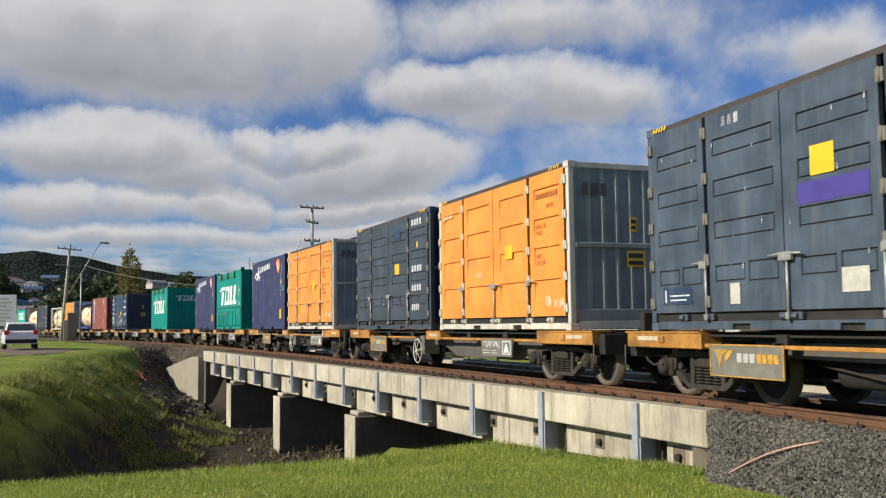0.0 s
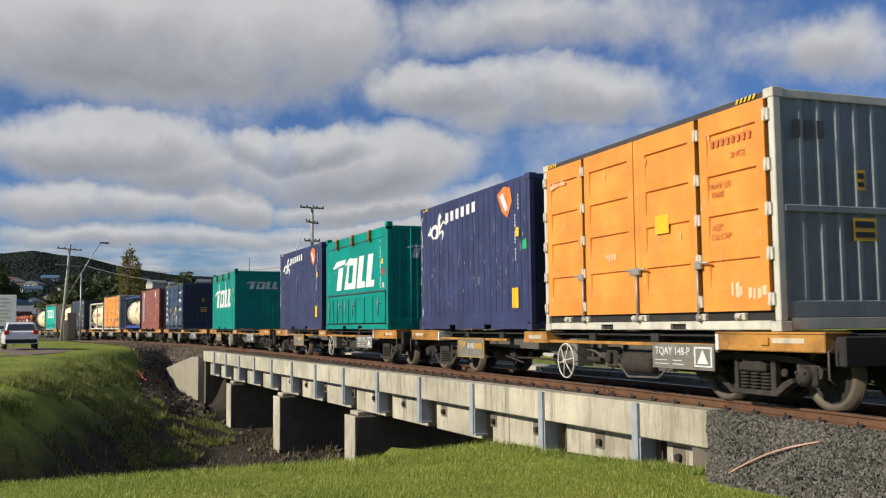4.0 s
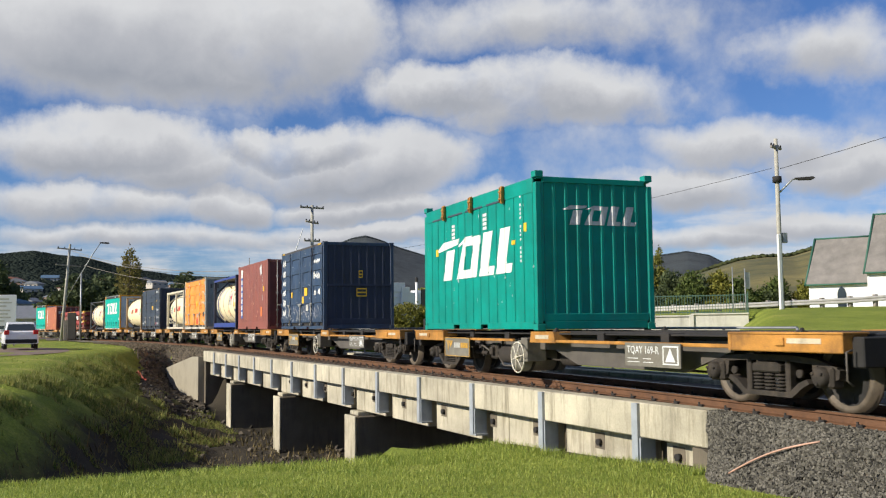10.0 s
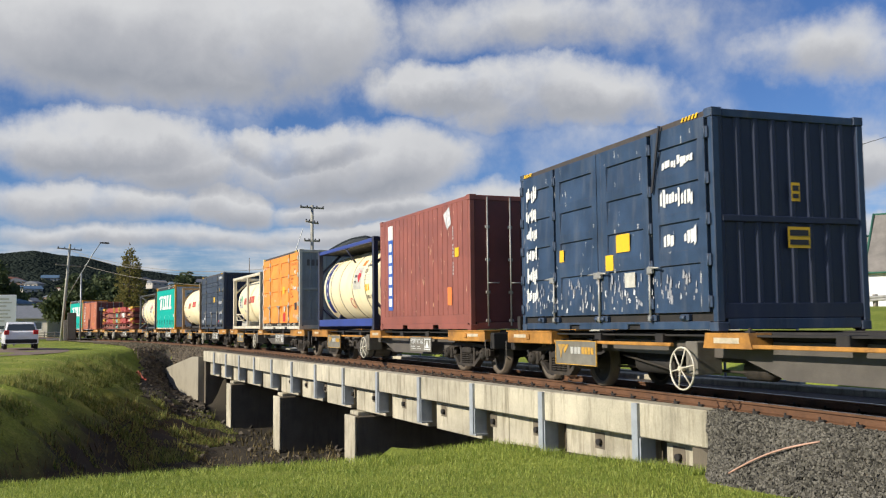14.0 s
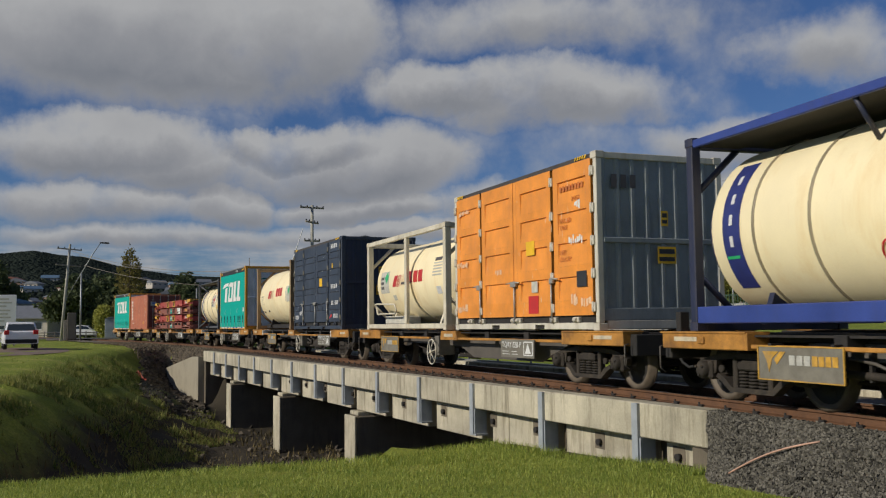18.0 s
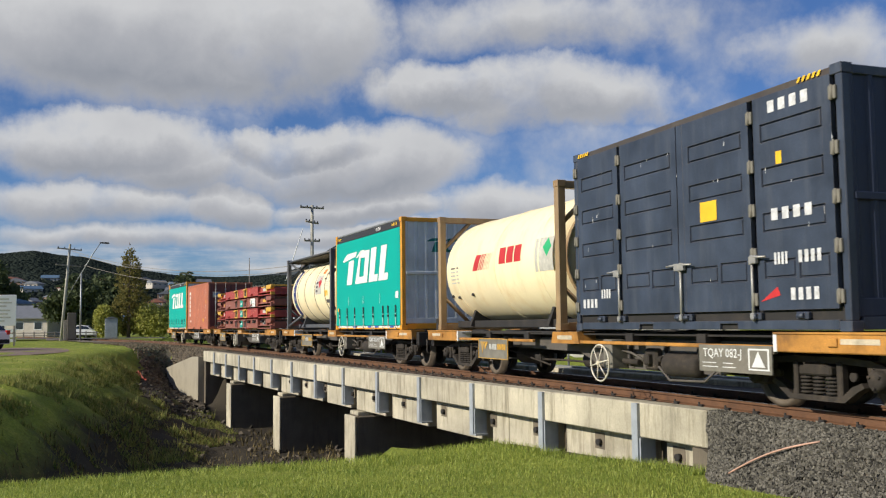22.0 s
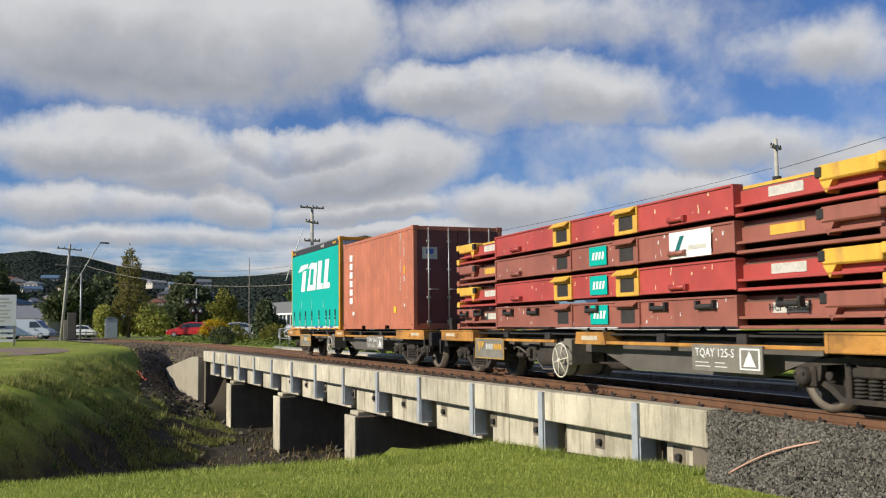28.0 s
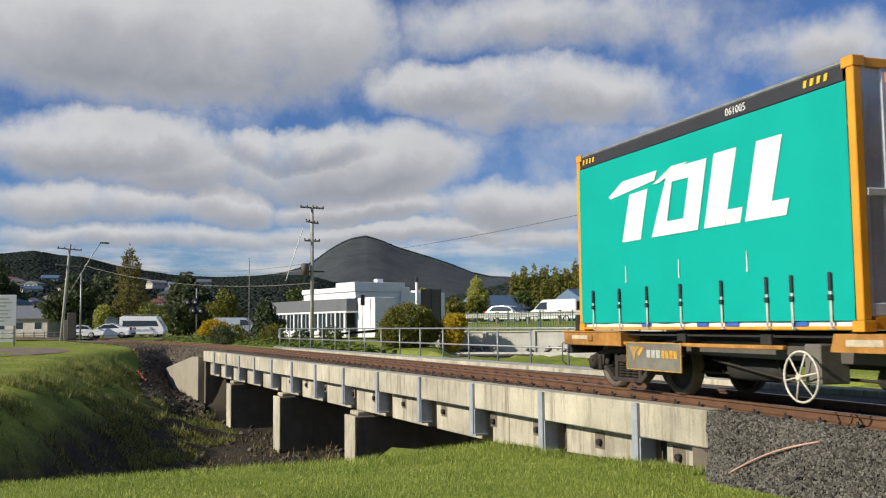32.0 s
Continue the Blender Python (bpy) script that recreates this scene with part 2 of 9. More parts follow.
M_CREAM = mat("cream_tank_paint", (0.95, 0.82, 0.53), 0.5, 0, 0.9, 0.08, 0.03, dirt=(0.74, 0.50, 0.20), dirt_scale=0.45, dirt_amount=0.5, streak=1)
M_BLACK = mat("black_rubber", (0.02, 0.02, 0.02), 0.8, 0, 5, 0.3, 0.1)
M_GREYPLATE = mat("grey_number_board", (0.20, 0.185, 0.15), 0.7, 0, 5, 0.3, 0.1, dirt=(0.11, 0.09, 0.07), dirt_scale=1.5, dirt_amount=0.7)

# ---------------------------------------------------------------- building helpers
class Bm:
    """Plain vertex and face lists for one mesh."""

    def __init__(self):
        self.v, self.f, self.s = [], [], []

    def add(self, verts, faces, smooth=False):
        o = len(self.v)
        self.v += [tuple(p) for p in verts]
        self.f += [tuple(i + o for i in q) for q in faces]
        self.s += [smooth] * len(faces)
        return self

    def box(self, x0, x1, y0, y1, z0, z1, c=0.0, m=None):
        """A box, with its edges taken off by c."""
        if x0 > x1: x0, x1 = x1, x0
        if y0 > y1: y0, y1 = y1, y0
        if z0 > z1: z0, z1 = z1, z0
        c = min(c, (x1 - x0) * 0.45, (y1 - y0) * 0.45, (z1 - z0) * 0.45)
        if c <= 0:
            vs = [(x, y, z) for x in (x0, x1) for y in (y0, y1) for z in (z0, z1)]
            fs = [(0, 1, 3, 2), (4, 6, 7, 5), (0, 4, 5, 1), (2, 3, 7, 6), (0, 2, 6, 4), (1, 5, 7, 3)]
        else:
            vs, ix = [], {}
            for i, x in enumerate((x0, x1)):
                for j, y in enumerate((y0, y1)):
                    for k, z in enumerate((z0, z1)):
                        sx, sy, sz = (1 if i == 0 else -1), (1 if j == 0 else -1), (1 if k == 0 else -1)
                        for a, p in enumerate(((x, y + sy * c, z + sz * c), (x + sx * c, y, z + sz * c), (x + sx * c, y + sy * c, z))):
                            ix[(i, j, k, a)] = len(vs)
                            vs.append(p)
            fs = []
            for s in (0, 1):
                fs.append([ix[(s, j, k, 0)] for j, k in ((0, 0), (0, 1), (1, 1), (1, 0))][::1 if s == 0 else -1])
                fs.append([ix[(i, s, k, 1)] for i, k in ((0, 0), (1, 0), (1, 1), (0, 1))][::1 if s == 0 else -1])
                fs.append([ix[(i, j, s, 2)] for i, j in ((0, 0), (0, 1), (1, 1), (1, 0))][::1 if s == 0 else -1])
            for p in (0, 1):
                for r in (0, 1):
                    fs.append([ix[(p, r, 0, 0)], ix[(p, r, 0, 1)], ix[(p, r, 1, 1)], ix[(p, r, 1, 0)]])
                    fs.append([ix[(p, 0, r, 0)], ix[(p, 0, r, 2)], ix[(p, 1, r, 2)], ix[(p, 1, r, 0)]])
                    fs.append([ix[(0, p, r, 1)], ix[(0, p, r, 2)], ix[(1, p, r, 2)], ix[(1, p, r, 1)]])
                    for q in (0, 1):
                        fs.append([ix[(p, r, q, a)] for a in (0, 1, 2)])
        if m is not None:
            vs = [m @ Vector(p) for p in vs]
        return self.add(vs, fs)

    def tube(self, p0, p1, r0, r1=None, n=10, caps=True, smooth=True):
        r1 = r0 if r1 is None else r1
        p0, p1 = Vector(p0), Vector(p1)
        d = (p1 - p0).normalized()
        a = d.orthogonal().normalized()
        b = d.cross(a)
        vs = []
        for p, r in ((p0, r0), (p1, r1)):
            vs += [p + (a * math.cos(2 * math.pi * i / n) + b * math.sin(2 * math.pi * i / n)) * r for i in range(n)]
        self.add(vs, [(i, (i + 1) % n, n + (i + 1) % n, n + i) for i in range(n)], smooth)
        if caps:
            o = len(self.v) - 2 * n
            self.f += [tuple(o + i for i in reversed(range(n))), tuple(o + n + i for i in range(n))]
            self.s += [False, False]
        return self

    def lathe(self, profile, n=24, axis="x", at=(0, 0, 0), smooth=True):
        """profile: (along, radius) pairs turned round an axis."""
        vs = []
        for x, r in profile:
            for i in range(n):
                c, s = math.cos(2 * math.pi * i / n) * r, math.sin(2 * math.pi * i / n) * r
                p = {"x": (x, c, s), "y": (c, x, s), "z": (c, s, x)}[axis]
                vs.append((p[0] + at[0], p[1] + at[1], p[2] + at[2]))
        fs = [(j * n + i, j * n + (i + 1) % n, (j + 1) * n + (i + 1) % n, (j + 1) * n + i) for j in range(len(profile) - 1) for i in range(n)]
        return self.add(vs, fs, smooth)

    def prism(self, outline, lo, hi, axis="y", m=None):
        """An outline in two axes, drawn out along the third."""
        n = len(outline)
        put = {"x": lambda a, b, d: (d, a, b), "y": lambda a, b, d: (a, d, b), "z": lambda a, b, d: (a, b, d)}[axis]
        vs = [put(a, b, d) for d in (lo, hi) for a, b in outline]
        if m is not None:
            vs = [m @ Vector(p) for p in vs]
        fs = [(i, (i + 1) % n, n + (i + 1) % n, n + i) for i in range(n)] + [tuple(reversed(range(n))), tuple(range(n, 2 * n))]
        return self.add(vs, fs)

    def bar(self, path, r, n=6):
        """One round bar swept along a path of points."""
        P = [Vector(p) for p in path]
        up, vs = None, []
        for i, p in enumerate(P):
            d = (P[min(i + 1, len(P) - 1)] - P[max(i - 1, 0)]).normalized()
            a = d.orthogonal().normalized() if up is None else (up - d * up.dot(d)).normalized()
            up, b = a, d.cross(a)
            vs += [p + (a * math.cos(2 * math.pi * j / n) + b * math.sin(2 * math.pi * j / n)) * r for j in range(n)]
        m = len(P)
        self.add(vs, [(i * n + j, i * n + (j + 1) % n, (i + 1) * n + (j + 1) % n, (i + 1) * n + j) for i in range(m - 1) for j in range(n)], True)
        return self.add([], []).caps(n, m)

    def caps(self, n, m):
        o = len(self.v) - n * m
        self.f += [tuple(o + i for i in reversed(range(n))), tuple(o + n * (m - 1) + i for i in range(n))]
        self.s += [False, False]
        return self

    def sheet(self, rows, smooth=False, closed=False):
        """A skin through rows of points, all of the same length."""
        n = len(rows[0])
        vs = [p for r in rows for p in r]
        fs = [(j * n + i, j * n + i + 1, (j + 1) * n + i + 1, (j + 1) * n + i) for j in range(len(rows) - 1) for i in range(n - 1)]
        return self.add(vs, fs, smooth)

    def mesh(self, name, material):
        me = bpy.data.meshes.new(name)
        me.from_pydata(self.v, [], self.f)
        for p, s in zip(me.polygons, self.s):
            p.use_smooth = s
        bmx = bmesh.new()
        bmx.from_mesh(me)
        bmesh.ops.recalc_face_normals(bmx, faces=bmx.faces)
        bmx.to_mesh(me)
        bmx.free()
        for mm in (material if isinstance(material, (list, tuple)) else (material,)):
            me.materials.append(mm)
        return me


SHARED = {}


def part(name, bm, material, parent, label="", key=None):
    """Links one mesh as a part under a thing, or as a thing of its own when parent is None. key: shares the mesh."""
    if key is not None and key in SHARED:
        me = SHARED[key]
    else:
        if callable(bm):
            bm = bm()
        me = bm.mesh(name, material)
        if key is not None:
            SHARED[key] = me
    ob = new(name, me)
    if parent is not None:
        ob.parent = parent
    if label:
        ob["label"] = label
    return ob


def thing(name, label, category, group="", kind="", at=None):
    ob = new(name)
    ob.empty_display_size = 0.3
    if at is not None:
        ob.matrix_world = at
    return tagged(ob, label, category, group, kind)


def lettering(name, text, size, material, parent, m, label=""):
    """Words cut from thin sheet with the built-in font, lying in the xy plane of m."""
    c = bpy.data.curves.new(name, "FONT")
    c.body, c.size, c.extrude, c.align_x, c.align_y = text, size, 0.002, "CENTER", "CENTER"
    c.resolution_u = 2
    tmp = bpy.data.objects.new(name, c)
    scene.collection.objects.link(tmp)
    bpy.context.view_layer.update()
    me = bpy.data.meshes.new_from_object(tmp.evaluated_get(bpy.context.evaluated_depsgraph_get()))
    bpy.data.objects.remove(tmp)
    me.materials.clear()
    me.materials.append(material)
    ob = new(name, me)
    ob.parent = parent
    ob.matrix_basis = m
    if label:
        ob["label"] = label
    return ob


# ---------------------------------------------------------------- the line of the track
BEND_AT = (-260.0, -130, -100, -80, -60, -45, -30, -15, 0, 15, 45, 400)
BEND = (0.0, -0.24, -0.92, -3.08, -3.79, -0.99, -0.66, -4.01, -3.09, -2.62, 0.0, 0.0)
S_GRID = np.arange(-260, 240, 0.5)
_th = np.cumsum(np.interp(S_GRID, BEND_AT, BEND) / 1000) * 0.5
_th -= np.interp(0, S_GRID, _th)
_tx, _ty = np.cumsum(np.cos(_th)) * 0.5, np.cumsum(np.sin(_th)) * 0.5
_tx -= np.interp(0, S_GRID, _tx)
_ty -= np.interp(0, S_GRID, _ty)


def track(s, off=0.0):
    """Place and heading of the track, off metres to the left of its middle."""
    x, y, h = (float(np.interp(s, S_GRID, a)) for a in (_tx, _ty, _th))
    return x - off * math.sin(h), y + off * math.cos(h), h


# the bridge: its near top edge runs straight from BR0 along BRE; BRN points to the lawn
BR0, BRE, BRN = Vector((-11.24, -1.245, 0)), Vector((-0.9935, -0.1134, 0)), Vector((0.1134, -0.9935, 0))
BRM = Matrix((( BRE.x, BRN.x, 0, BR0.x), (BRE.y, BRN.y, 0, BR0.y), (0, 0, 1, 0), (0, 0, 0, 1)))

# ---------------------------------------------------------------- ground
def smooth(a, b, x):
    t = np.clip((x - a) / (b - a), 0, 1)
    return t * t * (3 - 2 * t)


CREST_X, CREST_Y = (-68, -62, -56, -48, -38, -32, -25.5, -20, -15, -10), (-7.2, -8.8, -10.6, -12.0, -12.3, -12.1, -12.5, -14.0, -15.4, -16.6)


def ground_height(x, y):
    """Lawn by the camera, the creek that runs under the bridge, the flat beyond, and the rise to the road."""
    x, y = np.asarray(x, float), np.asarray(y, float)
    tyc = np.interp(x, _tx, _ty)
    lawn = -0.52 - 0.035 * np.clip(-x, 0, 14) - 0.04 * np.clip(-x - 12, 0, 6)
    flat = -0.12 + 0 * x
    xc = np.interp(y, (-60, -10.5, -6.5, -5, -2.5, 0, 6), (-14.6, -14.9, -15.6, -15.8, -17.5, -18.3, -19))
    # near bank below the lawn, far bank below the crest of the sports ground
    near = lawn + np.interp(xc - x, (0, 1.2, 4, 7), (0, -0.75, -2.4, -2.9))
    down = np.interp((y - np.interp(x, CREST_X, CREST_Y)) * np.interp(x, (-60, -54, -48, -38, -31, -27), (0.9, 0.68, 0.54, 0.54, 0.8, 1.0)), (-2.5, 0, 0.6, 1.6, 2.7, 4.2), (0, 0.12, 0.50, 1.40, 2.40, 2.85))
    behind = (x - BR0.x) * BRN.x + (y - BR0.y) * BRN.y
    down = down * smooth(-68, -60, x) * (1 - smooth(-0.15, -1.7, behind) * smooth(-47, -49.5, x))
    dip = flat - 0.45 * smooth(-46, -25, x) * smooth(-4, -8, y)
    zz = np.where(x > xc, lawn, np.maximum(near, dip - down))
    zz = zz - 0.35 * smooth(-7.6, -5.6, y) * smooth(-50, -43, x) * smooth(-17, -24, x)
    # past the railway: garden by the building, low ground below the retaining wall, grass bank up to the guard rail
    q = (y + 8.39) / np.maximum(-x, 1.0)
    r = np.hypot(x, y + 8.39)
    side = (x + 52.3) * 0.765 - (y - 7.6) * 0.644        # distance in front of the wall
    low = -0.75 + 1.4 * smooth(-0.5, -1.4, side) + 0.5 * smooth(-2, -12, side)
    bank = -0.45 + 2.2 * smooth(13, 56, r)
    zb = -0.18 + (low + 0.18) * smooth(0.30, 0.335, q)
    zb = zb + 0.75 * smooth(0.50, 0.57, q) * smooth(-0.5, -1.4, side)
    zb = zb + (bank - zb) * smooth(0.62, 0.74, q)
    zb = zb + (1.6 - zb) * smooth(70, 110, r) * smooth(0.3, 0.45, q)
    zb = np.where(x > -1.0, bank, zb)
    over = smooth(2.6, 5.5, y - tyc) * np.where((x < -16) & (x > -47), smooth(5.2, 7.0, y - tyc), 1.0)
    zz = zz * (1 - over) + zb * over
    # formation under the track
    d = np.abs(y - tyc)
    span = smooth(-52, -48, x) * (1 - smooth(-11.1, -10.6, x))
    bed = smooth(1.6, 1.2, d) * (1 - span) * (x < -30)
    zz = zz * (1 - bed) + (-0.42) * bed
    return zz + 6.0 * smooth(160, 900, np.hypot(x, y))


def rough_height(x, y):
    n = np.array([noise.noise((a * 0.5, b * 0.5, 0.0)) * 0.5 + noise.noise((a * 1.5, b * 1.5, 3.0)) * 0.4 for a, b in zip(np.ravel(x), np.ravel(y))])
    return n.reshape(np.shape(x))


def spaced(lo, hi, step, far_lo, far_hi):
    mid = list(np.arange(lo, hi + 1e-6, step))
    out, d = [], step
    x = lo
    while x > far_lo:
        d *= 1.28
        x -= d
        out.insert(0, x)
    d, x = step, hi
    while x < far_hi:
        d *= 1.28
        x += d
        mid.append(x)
    return np.array(out + mid)


def ground_material():
    m = bpy.data.materials.new("grass_ground")
    m.use_nodes = True
    t = m.node_tree
    b = t.nodes["Principled BSDF"]
    co = t.nodes.new("ShaderNodeTexCoord").outputs["Object"]
    a = node(t, "ShaderNodeTexNoise", Scale=0.35, Detail=6.0, Roughness=0.65)
    c = node(t, "ShaderNodeTexNoise", Scale=14.0, Detail=5.0, Roughness=0.7)
    links(t, (co, a.inputs["Vector"]), (co, c.inputs["Vector"]))
    col = ramp_node(t, a.outputs["Fac"], [(0.3, (0.16, 0.21, 0.032)), (0.55, (0.27, 0.31, 0.055)), (0.75, (0.42, 0.37, 0.12))])
    mul = t.nodes.new("ShaderNodeMix")
    mul.data_type, mul.blend_type = "RGBA", "MULTIPLY"
    mul.inputs["Factor"].default_value = 0.8
    dark = ramp_node(t, c.outputs["Fac"], [(0.3, (0.4, 0.42, 0.4)), (0.68, (1.2, 1.2, 1.1))])
    links(t, (col, mul.inputs["A"]), (dark, mul.inputs["B"]))
    # dark soil low on the creek banks, toned down to hold their shade
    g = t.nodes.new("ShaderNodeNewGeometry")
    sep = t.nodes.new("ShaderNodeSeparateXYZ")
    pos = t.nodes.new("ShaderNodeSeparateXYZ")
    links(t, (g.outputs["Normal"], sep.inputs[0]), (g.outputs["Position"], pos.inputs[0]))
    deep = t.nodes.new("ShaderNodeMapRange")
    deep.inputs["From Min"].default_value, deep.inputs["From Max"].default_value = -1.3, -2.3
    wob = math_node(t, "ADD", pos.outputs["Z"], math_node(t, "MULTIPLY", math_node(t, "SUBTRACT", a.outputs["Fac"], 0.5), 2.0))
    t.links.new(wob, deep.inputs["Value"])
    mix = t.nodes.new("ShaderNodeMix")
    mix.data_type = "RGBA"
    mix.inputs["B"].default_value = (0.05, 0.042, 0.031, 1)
    # nothing grows under the deck; the same dark tone serves for its shade
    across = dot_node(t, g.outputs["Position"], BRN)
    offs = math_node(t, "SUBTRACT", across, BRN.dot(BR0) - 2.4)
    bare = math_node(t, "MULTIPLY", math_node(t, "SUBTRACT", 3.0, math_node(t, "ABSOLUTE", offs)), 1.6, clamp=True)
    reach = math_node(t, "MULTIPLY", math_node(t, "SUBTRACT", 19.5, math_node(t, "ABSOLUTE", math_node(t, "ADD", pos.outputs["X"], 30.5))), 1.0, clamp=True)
    soil_shade = math_node(t, "MAXIMUM", deep.outputs[0], math_node(t, "MULTIPLY", bare, reach))
    links(t, (soil_shade, mix.inputs["Factor"]), (mul.outputs["Result"], mix.inputs["A"]), (mix.outputs["Result"], b.inputs["Base Color"]))
    b.inputs["Roughness"].default_value = 0.95
    b.inputs["Specular IOR Level"].default_value = 0.15
    bp = t.nodes.new("ShaderNodeBump")
    bp.inputs["Strength"].default_value, bp.inputs["Distance"].default_value = 0.7, 0.05
    links(t, (c.outputs["Fac"], bp.inputs["Height"]), (bp.outputs[0], b.inputs["Normal"]))
    return m


def build_ground():
    xs, ys = spaced(-56, -4, 0.45, -3000, 3000), spaced(-20, 22, 0.45, -3000, 3000)
    X, Y = np.meshgrid(xs, ys)
    Z = ground_height(X, Y)
    near = (X > -70) & (X < 6) & (Y > -30) & (Y < 30)
    bumps = np.zeros_like(Z)
    bumps[near] = rough_height(X[near], Y[near])
    amount = np.where((X < -16) & (Z < -0.5), 0.55, 0.05)
    tyc = np.interp(X, _tx, _ty)
    amount = np.where(np.abs(Y - tyc) < 3, 0.02, amount)
    Z = Z + bumps * amount
    rows = [[(float(X[j, i]), float(Y[j, i]), float(Z[j, i])) for i in range(len(xs))] for j in range(len(ys))]
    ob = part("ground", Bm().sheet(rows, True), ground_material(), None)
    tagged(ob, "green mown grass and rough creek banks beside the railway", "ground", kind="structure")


build_ground()


# ---------------------------------------------------------------- bridge
def br(u, w, z):
    return BRM @ Vector((u, w, z))


def build_bridge():
    b = thing("rail_bridge", "weathered concrete rail bridge with grey steel posts on slab piers", "bridge", kind="structure")
    F = Bm
    # kerb beam along the near side, in three casts
    for a, e in ((0.0, 12.4), (12.41, 25.0), (25.01, 38.2)):
        part("kerb_beam", F().box(a, e, -0.34, 0.0, -0.62, -0.12, 0.015, BRM), M_CONC, b)
    part("kerb_beam", F().box(0, 38.2, -4.35, -4.0, -0.62, -0.06, 0.015, BRM), M_CONC, b)
    part("deck", F().box(0.02, 38.15, -4.0, -0.34, -0.62, -0.165, 0.0, BRM), M_BALLAST, b)
    # girder panels between the joints, in concrete darkened for the shade behind the posts
    cuts = [0.3, 6.12, 14.6, 23.1, 31.5, 37.9]
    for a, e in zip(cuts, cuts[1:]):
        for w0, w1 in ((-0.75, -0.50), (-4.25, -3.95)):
            part("girder", F().box(a + 0.012, e - 0.012, w0, w1, -1.28, -0.625, 0.012, BRM), M_CONC_SHADE, b)
        part("girder", F().box(a + 0.02, e - 0.02, -3.6, -0.8, -1.2, -0.63, 0, BRM), M_CONC_SHADE, b)
    # facing panels, with an open slot beside each post
    for i in range(14):
        a, e = 1.57 + (i - 1) * 2.803 + 0.09, 1.57 + i * 2.803 - 0.36
        a, e = max(a, 0.28), min(e, 37.9)
        for a2, e2 in [(a, e)] if not any(a + 0.1 < c < e - 0.1 for c in cuts) else [(a, next(c for c in cuts if a + 0.1 < c < e - 0.1) - 0.012), (next(c for c in cuts if a + 0.1 < c < e - 0.1) + 0.012, e)]:
            part("panel", F().box(a2, e2, -0.495, -0.25, -1.27, -0.628, 0.012, BRM), M_CONC, b)
    # steel posts with their web plates
    for i in range(13):
        u = 1.57 + i * 2.803
        p = part("post", F().box(u - 0.075, u + 0.075, -0.02, 0.055, -1.13, -0.13, 0.006, BRM).box(u - 0.16, u + 0.14, -0.25, 0.03, -1.16, -1.125, 0.004, BRM),
                 M_GALV_BLUE, b, "blue-grey painted steel post")
        part("web_plate", F().box(u - 0.10, u - 0.07, -0.25, 0.02, -1.12, -0.63, 0.004, BRM), M_GALV_BLUE, p)
    # pockets of the tie rods, dark plates in place of their recess shade
    for u in (0.92, 2.96, 5.02, 6.76, 9.2, 11.6, 13.75, 15.5, 18.2, 20.3, 22.3, 24.9, 27.4, 30.2, 33.0, 35.6):
        q = part("tie_pocket", F().box(u - 0.14, u + 0.14, -0.249, -0.244, -0.97, -0.71, 0, BRM), M_CONC_SHADE, b)
        part("tie_bolt", F().tube(br(u - 0.02, -0.25, -0.86), br(u - 0.02, -0.18, -0.86), 0.055, n=8), M_UNDER, q)
    # piers with bearing blocks; bodies darkened for shade, thin pale slabs as sunlit ends
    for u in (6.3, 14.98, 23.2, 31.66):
        p = part("pier", F().box(u - 0.43, u + 0.43, -4.4, -0.02, -5.2, -1.40, 0.03, BRM), M_CONC_SHADE, b)
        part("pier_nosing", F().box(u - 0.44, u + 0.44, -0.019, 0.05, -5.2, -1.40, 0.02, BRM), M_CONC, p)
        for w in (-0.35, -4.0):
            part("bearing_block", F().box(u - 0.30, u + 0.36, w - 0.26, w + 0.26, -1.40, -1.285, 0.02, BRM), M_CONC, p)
    # abutments with their wing walls; the abutments' shade is in the dark concrete
    part("abutment", F().box(37.9, 38.8, -4.5, -0.05, -4.5, -0.64, 0.02, BRM), M_CONC_SHADE, b)
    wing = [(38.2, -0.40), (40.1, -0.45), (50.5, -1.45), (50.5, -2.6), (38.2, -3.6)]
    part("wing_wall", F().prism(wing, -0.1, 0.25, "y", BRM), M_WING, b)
    part("abutment", F().box(-0.9, 0.29, -4.5, -0.3, -3.5, -0.64, 0.02, BRM), M_CONC_SHADE, b)
    part("wing_wall", F().prism([(0.27, -0.63), (0.05, -0.64), (-0.10, -0.70), (-0.24, -0.84), (-0.32, -1.05), (-0.32, -1.4), (0.25, -1.4)], -0.32, 0.03, "y", BRM), M_CONC_SHADE, b)
    # footway slab and hand rail on the far side
    part("footway", F().box(4, 42, -5.4, -4.36, -0.32, -0.16, 0.01, BRM), M_GALV, b, "pale grey footway edge")
    return b


build_bridge()


def build_handrail():
    h = thing("hand_rail", "grey galvanised pipe hand rail on the bridge", "railing")
    for i in range(20):
        u = 2.9 + i * 1.98
        part("post", Bm().tube((0, 0, 0), (0, 0, 1.10), 0.028, n=8), M_GALV, h, key="hand_rail_post").matrix_basis = Matrix.Translation(br(u, -4.45, -0.17))
    for z in (0.93, 0.42):
        part("rail", Bm().tube(br(2.9, -4.45, z), br(2.9 + 19 * 1.98, -4.45, z), 0.026, n=8), M_GALV, h)
    for u0 in (2.9 + 19 * 1.98,):
        part("end_loop", Bm().bar([br(u0, -4.45, 0.93), br(u0 + 0.25, -4.45, 0.9), br(u0 + 0.35, -4.45, 0.68), br(u0 + 0.25, -4.45, 0.45), br(u0, -4.45, 0.42)], 0.026), M_GALV, h)
    part("edge_angle", Bm().box(2.8, 41.5, -4.5, -4.36, -0.17, -0.02, 0.005, BRM), M_GALV, h)


build_handrail()


